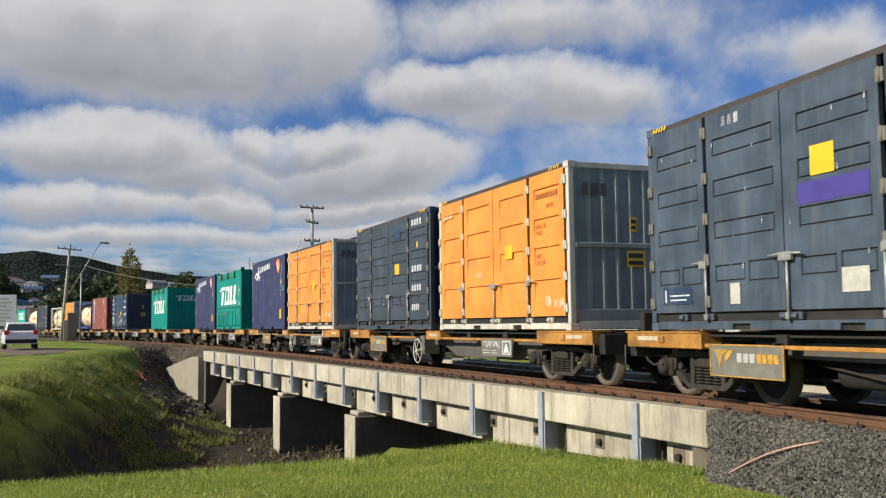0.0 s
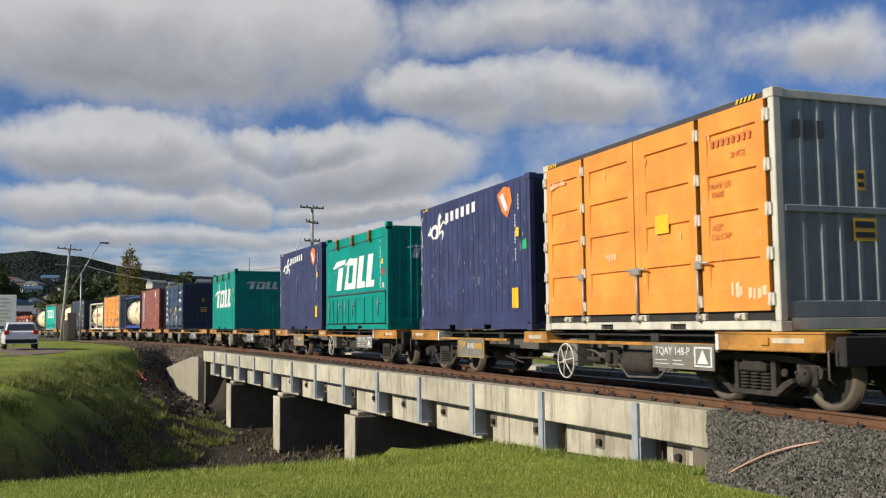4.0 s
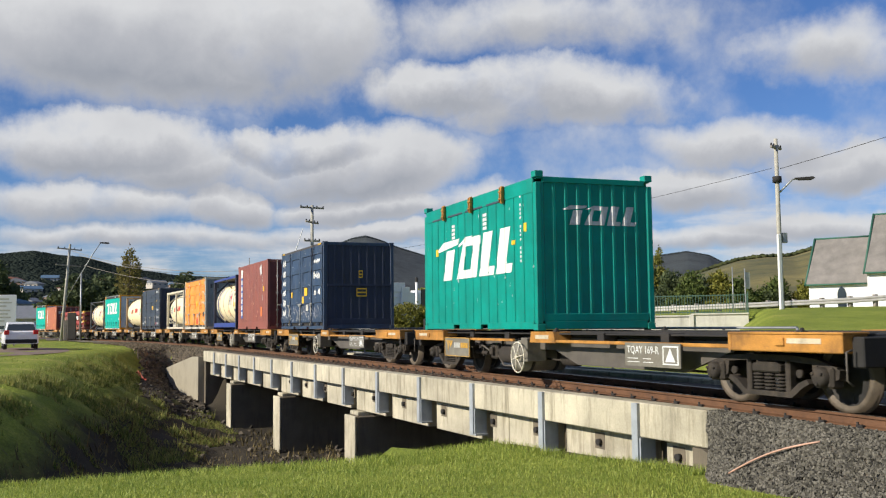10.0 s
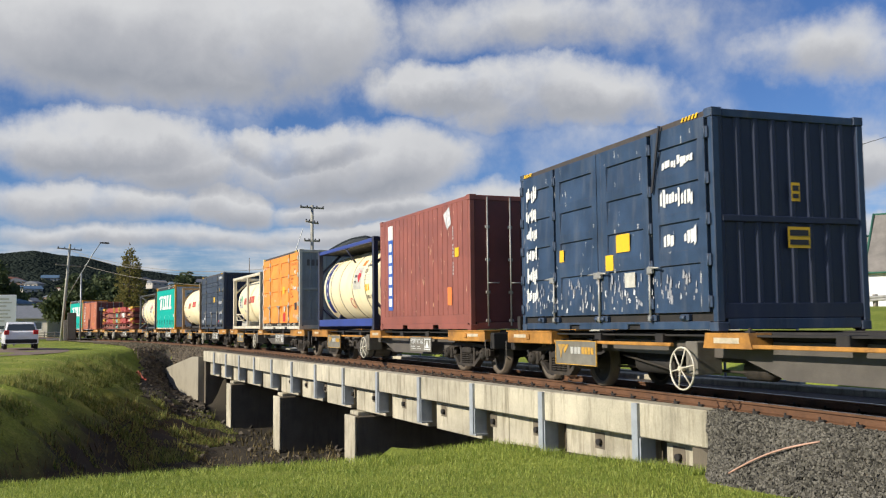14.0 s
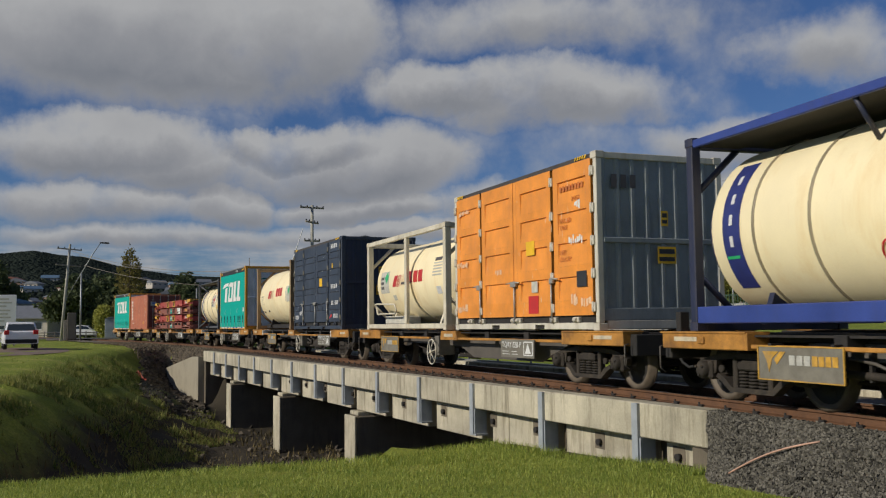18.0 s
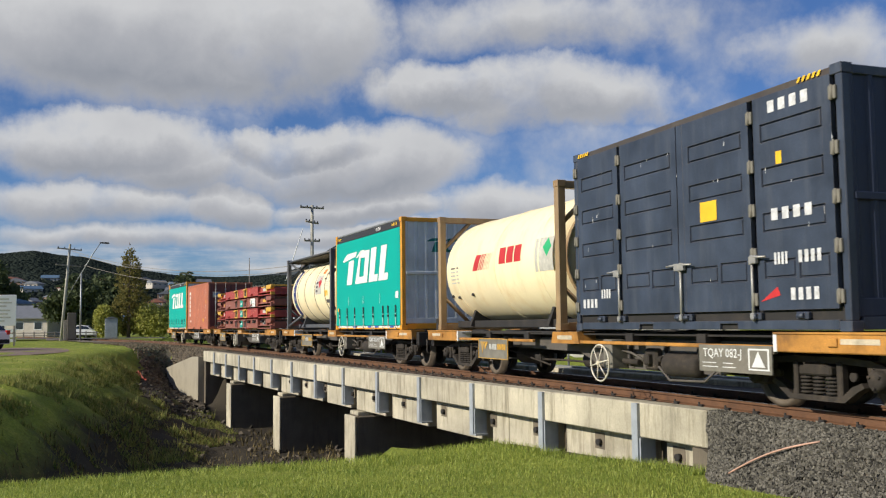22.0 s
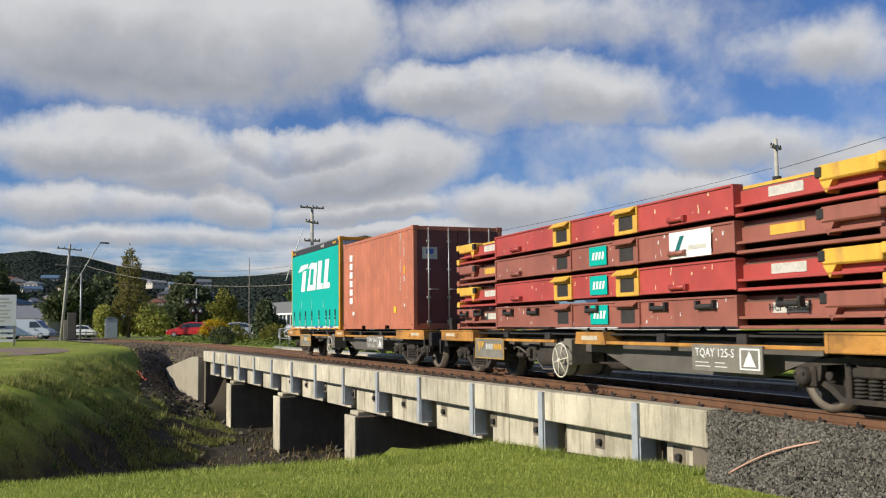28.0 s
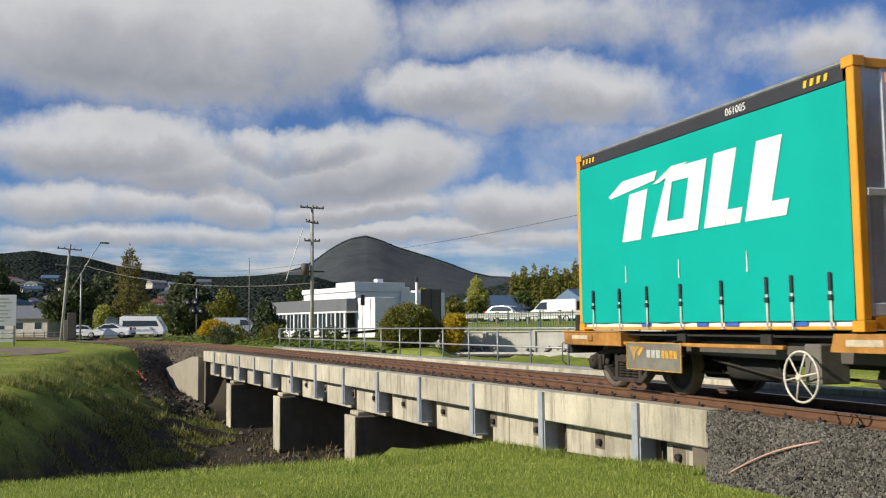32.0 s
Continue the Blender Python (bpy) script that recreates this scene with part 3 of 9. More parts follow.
# ---------------------------------------------------------------- track
def build_track():
    t = thing("railway_track", "rusty narrow-gauge railway track on stained sleepers", "railway track", kind="structure")
    ss = list(np.arange(-190, 60, 2.0)) + list(np.arange(60, 230, 8.0))
    for side in (-1, 1):
        o = side * 0.5685
        prof = [(-0.064, -0.14), (-0.064, -0.128), (-0.012, -0.112), (-0.01, -0.04), (-0.035, -0.03), (-0.035, -0.004), (-0.028, 0.0),
                (0.028, 0.0), (0.035, -0.004), (0.035, -0.03), (0.01, -0.04), (0.012, -0.112), (0.064, -0.128), (0.064, -0.14)]
        rows = []
        for s in ss:
            row = []
            for a, z in prof:
                x, y, _ = track(s, o + a)
                row.append((x, y, z))
            rows.append(row)
        r = part("rail", Bm().sheet(rows), M_STEEL_RUST, t)
        me = r.data
        me.materials.append(M_RAIL_TOP)
        for p in me.polygons:
            if p.center.z > -0.001:
                p.material_index = 1
    base = Bm().box(-0.125, 0.125, -0.97, 0.97, -0.30, -0.142, 0.01)
    clip = Bm().box(-0.05, 0.05, -0.10, -0.045, -0.14, -0.105, 0.006).tube((-0.03, -0.085, -0.14), (-0.03, -0.085, -0.075), 0.014, n=6)
    clip.box(-0.05, 0.05, 0.045, 0.10, -0.14, -0.105, 0.006)
    key = 0
    for s in np.arange(-62, 6, 0.61):
        x, y, h = track(s)
        z = 0.0
        sl = part("sleeper", base, M_SLEEPER, t, key="sleeper")
        sl.matrix_basis = pose(x, y, z, 0, 0, math.degrees(h))
        if s > -45:
            for side in (-1, 1):
                c = part("rail_clip", clip, M_UNDER, sl, key="rail_clip")
                c.matrix_basis = Matrix.Translation((0, side * 0.5685, 0))
    return t


TRACK = build_track()


def build_ballast():
    """The stone bed: a shaped bank with loose stones on the near shoulder."""
    ss = [s for s in np.arange(-190, 60, 1.5) if s < -49.0 or s > -11.2]
    for run in ([s for s in ss if s < -40], [s for s in ss if s > -40] + list(np.arange(60, 200, 8))):
        toe = -1.75
        prof = [(toe, -1.02), (-1.2, -0.27), (-1.02, -0.14), (-0.85, -0.15), (0.85, -0.15), (1.2, -0.135), (1.55, -0.30), (2.6, -1.0)]
        rows = []
        for s in run:
            row = []
            for a, z in prof:
                near = float(np.interp(s, (-11.2, -10.3), (0.0, 1.0))) if s > -40 and a < -1.0 else 1.0
                x, y, _ = track(s, -1.0 + (a + 1.0) * (0.22 + 0.78 * near) if a < -1.0 else a)
                row.append((x, y, z + (0.02 * noise.noise((x, y, 0)))))
            rows.append(row)
        ob = part("ballast_bed", Bm().sheet(rows), M_BALLAST, None)
        tagged(ob, "dark grey crushed stone ballast bank under the track", "ballast", kind="structure")


build_ballast()


# ---------------------------------------------------------------- grass, stones and creek litter
def blades_mesh(name, pts, heights, lean, material, rng, width=0.006):
    n = len(pts)
    a = rng.uniform(0, 6.28, n)
    dx, dy = np.cos(a), np.sin(a)
    p = np.asarray(pts)
    w = width * rng.uniform(0.6, 1.5, n)
    l0 = np.stack([p[:, 0] - dy * w, p[:, 1] + dx * w, p[:, 2]], 1)
    l1 = np.stack([p[:, 0] + dy * w, p[:, 1] - dx * w, p[:, 2]], 1)
    k = lean * rng.uniform(0.2, 1.2, n) * heights
    tip = np.stack([p[:, 0] + dx * k, p[:, 1] + dy * k, p[:, 2] + heights], 1)
    v = np.stack([l0, l1, tip], 1).reshape(-1, 3)
    f = np.arange(3 * n).reshape(-1, 3)
    me = bpy.data.meshes.new(name)
    me.from_pydata(v.tolist(), [], f.tolist())
    me.materials.append(material)
    return me


M_BLADE = leaf_mat("mown_grass_blades", (0.10, 0.18, 0.02), (0.46, 0.50, 0.11), 0.55, 0.3, 0.35)
M_BLADE_DRY = leaf_mat("rough_grass_blades", (0.09, 0.14, 0.022), (0.36, 0.34, 0.11), 0.6, 0.2, 0.45)


def ground_points(rng, n, x0, x1, y0, y1):
    x, y = rng.uniform(x0, x1, n), rng.uniform(y0, y1, n)
    return x, y


def build_grass():
    rng = np.random.default_rng(7)
    n = 190000
    x = -17.5 + 12.5 * rng.uniform(0, 1, n) ** 0.8
    y = rng.uniform(-13.5, -0.6, n)
    z = ground_height(x, y)
    u = (x - BR0.x) * BRE.x + (y - BR0.y) * BRE.y
    w = (x - BR0.x) * BRN.x + (y - BR0.y) * BRN.y
    tyc = np.interp(x, _tx, _ty)
    keep = (w > 0.05) & ((u > -0.3) | (tyc - y > 1.72 + rng.uniform(-0.12, 0.2, n)))
    x, y, z, w, u = x[keep], y[keep], z[keep], w[keep], u[keep]
    tall = 1 + 1.2 * (w < 0.5) + 0.8 * (x < -14.5)
    h = rng.uniform(0.02, 0.062, len(x)) * tall
    ob = new("grass", blades_mesh("grass", np.stack([x, y, z - 0.005], 1), h, 0.7, M_BLADE, rng, 0.0045))
    tagged(ob, "short mown green lawn grass", "grass", kind="stuff")
    # rough grass on the far creek bank and along the abutments
    n = 120000
    x, y = rng.uniform(-54, -18.5, n), rng.uniform(-17, -2.4, n)
    z = ground_height(x, y)
    w = (x - BR0.x) * BRN.x + (y - BR0.y) * BRN.y
    patch = np.array([noise.noise((a * 0.35, b * 0.35, 5.0)) for a, b in zip(x, y)])
    keep = (w > 0.2) & (z > -3.3) & (z < -0.5) & (patch > -0.35 + 0.1 * (z < -2.2)) & ((y > -9.6 + 6 * patch) | (z > -1.3) | (patch > 0.3)) & ((x > -46) | (y < -8.6))
    x, y, z = x[keep], y[keep], z[keep]
    tuft = np.array([noise.noise((a * 1.1, b * 1.1, 9.0)) for a, b in zip(x, y)])
    h = rng.uniform(0.04, 0.17, len(x)) * (1 - 0.3 * (z < -1.6) + 4.0 * np.clip(tuft, 0, 0.6))
    ob = new("rough_grass", blades_mesh("rough_grass", np.stack([x, y, z - 0.02], 1), h, 0.7, M_BLADE_DRY, rng, 0.02))
    tagged(ob, "long rough grass and weeds on the creek bank", "grass", kind="stuff")
    # short turf on the flat
    n = 26000
    x = -28 - 70 * rng.uniform(0, 1, n) ** 1.6
    y = rng.uniform(-26, -5, n)
    z = ground_height(x, y)
    tyc = np.interp(x, _tx, _ty)
    keep = (z > -0.62) & (tyc - y > 3) & (((x + 56) / 9.5) ** 2 + ((y + 17.5) / 5.6) ** 2 > 1)
    x, y, z = x[keep], y[keep], z[keep]
    ob = new("turf", blades_mesh("turf", np.stack([x, y, z - 0.01], 1), rng.uniform(0.02, 0.06, len(x)), 0.8, M_BLADE, rng, 0.015))
    tagged(ob, "green turf of the sports ground", "grass", kind="stuff")


build_grass()


def rocks_mesh(name, pts, sizes, material, rng):
    n = len(pts)
    base = np.array([(a, b, c) for a in (-1, 1) for b in (-1, 1) for c in (-1, 1)], float) * 0.62
    f = np.array([(0, 1, 3, 2), (4, 6, 7, 5), (0, 4, 5, 1), (2, 3, 7, 6), (0, 2, 6, 4), (1, 5, 7, 3)])
    v = base[None] * rng.uniform(0.55, 1.3, (n, 8, 1)) * rng.uniform(0.6, 1.2, (n, 1, 3))
    a, b = rng.uniform(0, 6.28, n), rng.uniform(-1.5, 1.5, n)
    ca, sa, cb, sb = np.cos(a)[:, None], np.sin(a)[:, None], np.cos(b)[:, None], np.sin(b)[:, None]
    x, y, z = v[:, :, 0], v[:, :, 1], v[:, :, 2]
    y, z = y * cb - z * sb, y * sb + z * cb
    x, y = x * ca - y * sa, x * sa + y * ca
    v = np.stack([x, y, z], 2) * np.asarray(sizes)[:, None, None] + np.asarray(pts)[:, None, :]
    me = bpy.data.meshes.new(name)
    me.from_pydata(v.reshape(-1, 3).tolist(), [], (f[None] + (np.arange(n) * 8)[:, None, None]).reshape(-1, 4).tolist())
    me.materials.append(material)
    return me


def rock_mat(name, a, b_):
    m = leaf_mat(name, a, b_, 0.85)
    return m


M_PEBBLE = rock_mat("grey_ballast_stones", (0.022, 0.021, 0.018), (0.19, 0.175, 0.145))
M_RUBBLE = rock_mat("dark_creek_rubble", (0.032, 0.028, 0.022), (0.145, 0.12, 0.09))


def build_stones():
    rng = np.random.default_rng(17)
    # ballast shoulder on the near side, by the abutment and on to the right
    n = 42000
    s, k = rng.uniform(-11.9, -4.0, n), rng.uniform(0, 1, n)
    toe = np.interp(s, (-11.2, -10.3), (1.16, 1.78))
    off = -0.72 - 1.06 * k
    off = np.where(off < -1.0, -1.0 + (off + 1.0) * (toe - 1.0) / 0.78, off)
    prof = np.interp(k, (0.0, 0.12, 0.28, 0.45, 1.0), (-0.16, -0.15, -0.14, -0.27, -1.0))
    th = np.interp(s, S_GRID, _th)
    x, y = np.interp(s, S_GRID, _tx) - off * np.sin(th), np.interp(s, S_GRID, _ty) + off * np.cos(th)
    u = (x - BR0.x) * BRE.x + (y - BR0.y) * BRE.y
    keep = u < -0.02 - 0.28 * np.clip((-0.35 - prof) / 0.5, 0, 1)
    pts = np.stack([x, y, prof + rng.uniform(-0.01, 0.02, n)], 1)[keep]
    ob = new("ballast_stones", rocks_mesh("ballast_stones", pts, rng.uniform(0.012, 0.030, len(pts)), M_PEBBLE, rng))
    tagged(ob, "loose grey ballast stones on the track shoulder", "stones", kind="stuff")
    # stones between the sleepers over the bridge and beyond
    n = 9000
    s, off = rng.uniform(-49, -4, n), rng.choice((-1, 1), n) * rng.uniform(0.0, 0.92, n)
    th = np.interp(s, S_GRID, _th)
    x, y = np.interp(s, S_GRID, _tx) - off * np.sin(th), np.interp(s, S_GRID, _ty) + off * np.cos(th)
    ob = new("ballast_stones", rocks_mesh("ballast_stones", np.stack([x, y, np.full(n, -0.16)], 1), rng.uniform(0.015, 0.035, n), M_PEBBLE, rng))
    tagged(ob, "grey ballast stones between the sleepers", "stones", kind="stuff")
    # rip-rap beside the far abutment and in the creek bed
    n = 5200
    x, y = rng.uniform(-62, -42, n), rng.uniform(-9.2, -5.6, n)
    z = ground_height(x, y)
    k = (z < -0.75) & (z > -3.1) & (x < -42.5 + 1.0 * rng.normal(size=n)) & (y > -8.35 + 0.15 * rng.normal(size=n))
    ob = new("rip_rap", rocks_mesh("rip_rap", np.stack([x, y, z], 1)[k], rng.uniform(0.07, 0.24, k.sum()), M_RUBBLE, rng))
    tagged(ob, "dark broken rip-rap rocks below the abutment", "rocks", kind="stuff")
    n = 4200
    x, y = rng.uniform(-44, -16, n), rng.uniform(-16, 1, n)
    z = ground_height(x, y)
    k = (z < -3.2) & ((x > -36) | (rng.uniform(0, 1, n) < 0.25))
    ob = new("creek_rubble", rocks_mesh("creek_rubble", np.stack([x, y, z], 1)[k], rng.uniform(0.04, 0.17, k.sum()), M_RUBBLE, rng))
    tagged(ob, "dark wet stones in the creek bed", "rocks", kind="stuff")
    # dead twigs and reeds over the creek
    n = 5000
    x, y = rng.uniform(-40, -17, n), rng.uniform(-16, -2, n)
    z = ground_height(x, y)
    k = (z < -1.8)
    ob = new("creek_reeds", blades_mesh("creek_reeds", np.stack([x, y, z], 1)[k], rng.uniform(0.1, 0.34, k.sum()), 0.8, leaf_mat("brown_reeds", (0.06, 0.05, 0.02), (0.20, 0.15, 0.06)), rng, 0.02))
    tagged(ob, "brown reeds and weeds beside the creek", "reeds", kind="stuff")
    n = 5200
    s, off = rng.uniform(-80, -49.5, n), rng.uniform(-4.2, -1.15, n)
    th = np.interp(s, S_GRID, _th)
    x, y = np.interp(s, S_GRID, _tx) - off * np.sin(th), np.interp(s, S_GRID, _ty) + off * np.cos(th)
    z = ground_height(x, y) + 0.05
    ob = new("verge_stones", rocks_mesh("verge_stones", np.stack([x, y, z], 1), rng.uniform(0.03, 0.09, n), rock_mat("brown_verge_stones", (0.06, 0.05, 0.036), (0.22, 0.175, 0.12)), rng))
    tagged(ob, "loose brown stones on the gravel verge", "stones", kind="stuff")
    n = 5000
    s, off = rng.uniform(-76, -49.2, n), rng.uniform(-1.75, -0.9, n)
    th = np.interp(s, S_GRID, _th)
    x, y = np.interp(s, S_GRID, _tx) - off * np.sin(th), np.interp(s, S_GRID, _ty) + off * np.cos(th)
    z = np.interp(off, (-1.75, -1.2, -1.02, -0.9), (-1.0, -0.26, -0.13, -0.14))
    ob = new("ballast_stones", rocks_mesh("ballast_stones", np.stack([x, y, z], 1), rng.uniform(0.03, 0.07, n), rock_mat("brown_ballast_stones", (0.05, 0.042, 0.032), (0.22, 0.18, 0.13)), rng))
    tagged(ob, "brown-grey ballast stones on the far shoulder", "stones", kind="stuff")
    # bent pipe lying on the ballast
    p = []
    for i in range(15):
        q = i / 14
        p.append((-10.01 + 1.13 * q, -1.75 + 0.42 * q - 0.02 * math.sin(q * 3.14), -0.74 + 0.48 * q + 0.06 * math.sin(q * 3.14)))
    tagged(part("conduit_pipe", Bm().bar(p, 0.011, 8), mat("pale_pink_conduit", (0.55, 0.33, 0.24), 0.6, 0, 4, 0.2, 0.05), None), "pale pink bent conduit pipe lying on the ballast", "pipe")
    # orange safety mesh at the bank's edge
    rng2 = random.Random(3)
    rows = [[(-53.2 + 0.25 * i + 0.1 * rng2.uniform(-1, 1), -8.75 + 0.07 * i + 0.08 * rng2.uniform(-1, 1), 0.1 + float(ground_height(-53.2 + 0.25 * i, -8.75 + 0.07 * i)) + 0.07 * j + rng2.uniform(-0.05, 0.05)) for i in range(8)] for j in range(4)]
    tagged(part("safety_mesh", Bm().sheet(rows), mat("orange_safety_mesh", (0.40, 0.085, 0.05), 0.7, 0, 9, 0.35, 0.2), None), "crumpled orange safety mesh at the bank edge", "safety mesh")


build_stones()


def build_verge():
    """Brown gravel between the far track and the grass."""
    rows = []
    for s in np.arange(-100, -50.5, 1.5):
        row = []
        for k in range(6):
            o = -1.5 - (0.45 * k) * (1.0 + 0.35 * noise.noise((s * 0.2, 0.0, 2.0)))
            x, y, _ = track(s, o)
            row.append((x, y, float(ground_height(x, y)) + 0.05))
        rows.append(row)
    m = mat("brown_gravel_verge", (0.20, 0.155, 0.11), 0.95, 0, 1.5, 0.4, 0.5, fine=30, bump_size=0.03, dirt=(0.10, 0.12, 0.04), dirt_scale=1.2, dirt_amount=0.7)
    tagged(part("gravel_verge", Bm().sheet(rows, True), m, None), "brown gravel verge beside the railway track", "gravel", kind="structure")


build_verge()

# ---------------------------------------------------------------- container wagons
PITCH, LAST, SEAT = 15.27732, -173.9614, 3.32886   # wagon spacing, place of the last wagon at the start, container seat from the middle
DECK = 0.935
WHEEL_R = 0.42
M_LOGO_YEL = mat("faded_logo_yellow", (0.58, 0.32, 0.045), 0.6, 0, 9, 0.35, 0.05, dirt=(0.26, 0.20, 0.12), dirt_scale=4, dirt_amount=0.7)
M_REFLECT = mat("worn_cream_reflector", (0.62, 0.53, 0.38), 0.6, 0, 6, 0.35, 0.05, dirt=(0.2, 0.12, 0.07), dirt_scale=3, dirt_amount=0.6)
M_HANDWHEEL = mat("worn_off_white_paint", (0.70, 0.66, 0.55), 0.55, 0, 9, 0.3, 0.1, dirt=(0.40, 0.27, 0.10), dirt_scale=5, dirt_amount=0.7)
M_FADED = mat("faded_grey_lettering", (0.46, 0.45, 0.41), 0.6, 0, 9, 0.3, 0.0)
M_TEXT = mat("white_lettering", (0.72, 0.72, 0.70), 0.6, 0, 6, 0.12, 0.0)


def travelled(t):
    return 5.1507 * t - 0.002092 * t * t + 0.000100557 * t ** 3


def wagon_pose(n, t):
    """Pose of the wagon n from the train's end, carried by its two bogies."""
    s = LAST + n * PITCH + travelled(t)
    x0, y0, _ = track(s - 5.47)
    x1, y1, _ = track(s + 5.47)
    return Matrix.Translation(((x0 + x1) / 2, (y0 + y1) / 2, 0)) @ Matrix.Rotation(math.atan2(y1 - y0, x1 - x0), 4, "Z")


def wheelset_mesh():
    b = Bm()
    for s in (-1, 1):
        y = s * 0.5685
        prof = [(y - s * 0.085, 0.02), (y - s * 0.085, 0.13), (y - s * 0.035, 0.15), (y - s * 0.03, 0.36), (y - s * 0.07, 0.375), (y - s * 0.07, 0.45),
                (y - s * 0.045, 0.45), (y - s * 0.03, 0.425), (y + s * 0.06, 0.418), (y + s * 0.065, 0.355), (y + s * 0.02, 0.34), (y + s * 0.015, 0.15), (y + s * 0.09, 0.13), (y + s * 0.09, 0.02)]
        b.lathe(prof, 32, "y")
    b.tube((0, -0.95, 0), (0, 0.95, 0), 0.075, n=12)
    # balance marks on the wheel face
    for s in (-1, 1):
        for k in range(3):
            a = k * 2.1
            b.box(-0.03, 0.03, s * 0.5685 + s * 0.012, s * 0.5685 + s * 0.024, 0.2, 0.3, 0.0, Matrix.Rotation(a, 4, "Y"))
    return b


def bogie_mesh():
    """Three-piece bogie: slender side frames with a sprung middle, and the bolster across."""
    b = Bm()
    for s in (-1, 1):
        y0, y1 = s * 0.83, s * 0.92
        # top member, drooping to the axle boxes
        b.prism([(-1.16, 0.53), (-1.16, 0.46), (-0.80, 0.55), (-0.40, 0.575), (0.40, 0.575), (0.80, 0.55), (1.16, 0.46), (1.16, 0.53), (0.82, 0.62), (0.42, 0.65), (-0.42, 0.65), (-0.82, 0.62)], y0, y1)
        # spring cradle with its curled ends
        b.prism([(-0.62, 0.27), (-0.44, 0.15), (0.44, 0.15), (0.62, 0.27), (0.74, 0.33), (0.70, 0.38), (0.56, 0.33), (0.40, 0.21), (-0.40, 0.21), (-0.56, 0.33), (-0.70, 0.38), (-0.74, 0.33)], y0 - s * 0.02, y1 + s * 0.03)
        for e in (-1, 1):
            b.box(e * 0.31, e * 0.40, y0, y1 + s * 0.015, 0.18, 0.60, 0.015)
            b.prism([(e * 0.78, 0.40), (e * 0.83, 0.36), (e * 0.84, 0.56), (e * 0.76, 0.57)], y0, y1)
            b.prism([(e * 1.12, 0.38), (e * 1.18, 0.40), (e * 1.20, 0.50), (e * 1.12, 0.52)], y0, y1)
            b.tube((e * 0.60, y1, 0.44), (e * 0.60, y1 + s * 0.05, 0.44), 0.05, n=10)
            # brake shoe and its hanger
            b.prism([(e * 0.50, 0.28), (e * 0.57, 0.26), (e * 0.58, 0.56), (e * 0.53, 0.58)], s * 0.50, s * 0.62)
            b.tube((e * 0.54, s * 0.56, 0.56), (e * 0.46, s * 0.60, 0.66), 0.02, n=6)
        b.box(-0.26, 0.26, y0 + s * 0.01, y1 + s * 0.045, 0.435, 0.545, 0.02)
    b.box(-0.20, 0.20, -0.96, 0.96, 0.43, 0.58, 0.03)
    b.tube((0.54, -0.62, 0.40), (0.54, 0.62, 0.40), 0.03, n=8).tube((-0.54, -0.62, 0.40), (-0.54, 0.62, 0.40), 0.03, n=8)
    b.box(-0.30, 0.30, -0.35, 0.35, 0.58, 0.72, 0.02)
    return b


def spring_mesh():
    b = Bm()
    for k in range(5):
        z = 0.225 + k * 0.042
        b.lathe([(z, 0.045), (z, 0.075), (z + 0.013, 0.086), (z + 0.026, 0.075), (z + 0.026, 0.045)], 12, "z")
    b.tube((0, 0, 0.22), (0, 0, 0.43), 0.05, n=8)
    return b


def axle_box_mesh(s):
    b = Bm().box(-0.15, 0.15, s * 0.78, s * 0.97, 0.29, 0.53, 0.03)
    b.lathe([(s * 0.96, 0.115), (s * 1.03, 0.11), (s * 1.05, 0.08), (s * 1.05, 0.005)], 14, "y", (0, 0, WHEEL_R))
    for a in range(3):
        q = a * 2.094 + 0.5
        b.tube((math.cos(q) * 0.075, s * 1.04, WHEEL_R + math.sin(q) * 0.075), (math.cos(q) * 0.075, s * 1.07, WHEEL_R + math.sin(q) * 0.075), 0.018, n=6)
    return b


def build_bogie(wagon, x):
    g = part("bogie", bogie_mesh, M_BOGIE, wagon, "dusty cast iron bogie", key="bogie")
    g.matrix_basis = Matrix.Translation((x, 0, 0))
    for e in (-1, 1):
        w = part("wheelset", wheelset_mesh, M_WHEEL, g, "worn steel wheelset with bright tyres", key="wheelset")
        if len(w.data.materials) == 1:
            # steel rim left pale for its sunlit look, web darkened for its shade
            w.data.materials.append(M_UNDER)
            for p in w.data.polygons:
                if math.hypot(p.center.x, p.center.z) < 0.335:
                    p.material_index = 1
        w.matrix_basis = Matrix.Translation((e * 0.98, 0, WHEEL_R))
        for s in (-1, 1):
            a = part("axle_box", lambda: axle_box_mesh(s), M_BOGIE, g, key=("axle_box", s))
            a.matrix_basis = Matrix.Translation((e * 0.98, 0, 0))
    for s in (-1, 1):
        for k in (-0.2, 0.0, 0.2):
            c = part("spring", spring_mesh, M_BOGIE, g, key="spring")
            c.matrix_basis = Matrix.Translation((k, s * 0.875, 0))
    return g


def brake_wheel_mesh():
    b = Bm()
    n = 28
    for i in range(n):
        a0, a1 = 2 * math.pi * i / n, 2 * math.pi * (i + 1) / n
        b.tube((math.cos(a0) * 0.28, 0, math.sin(a0) * 0.28), (math.cos(a1) * 0.28, 0, math.sin(a1) * 0.28), 0.0135, n=6, caps=False)
    for i in range(6):
        a = math.pi / 3 * i + 0.2
        b.tube((0, -0.03, 0), (math.cos(a) * 0.28, 0, math.sin(a) * 0.28), 0.010, n=6)
    b.tube((0, -0.05, 0), (0, 0.03, 0), 0.034, n=10)
    return b


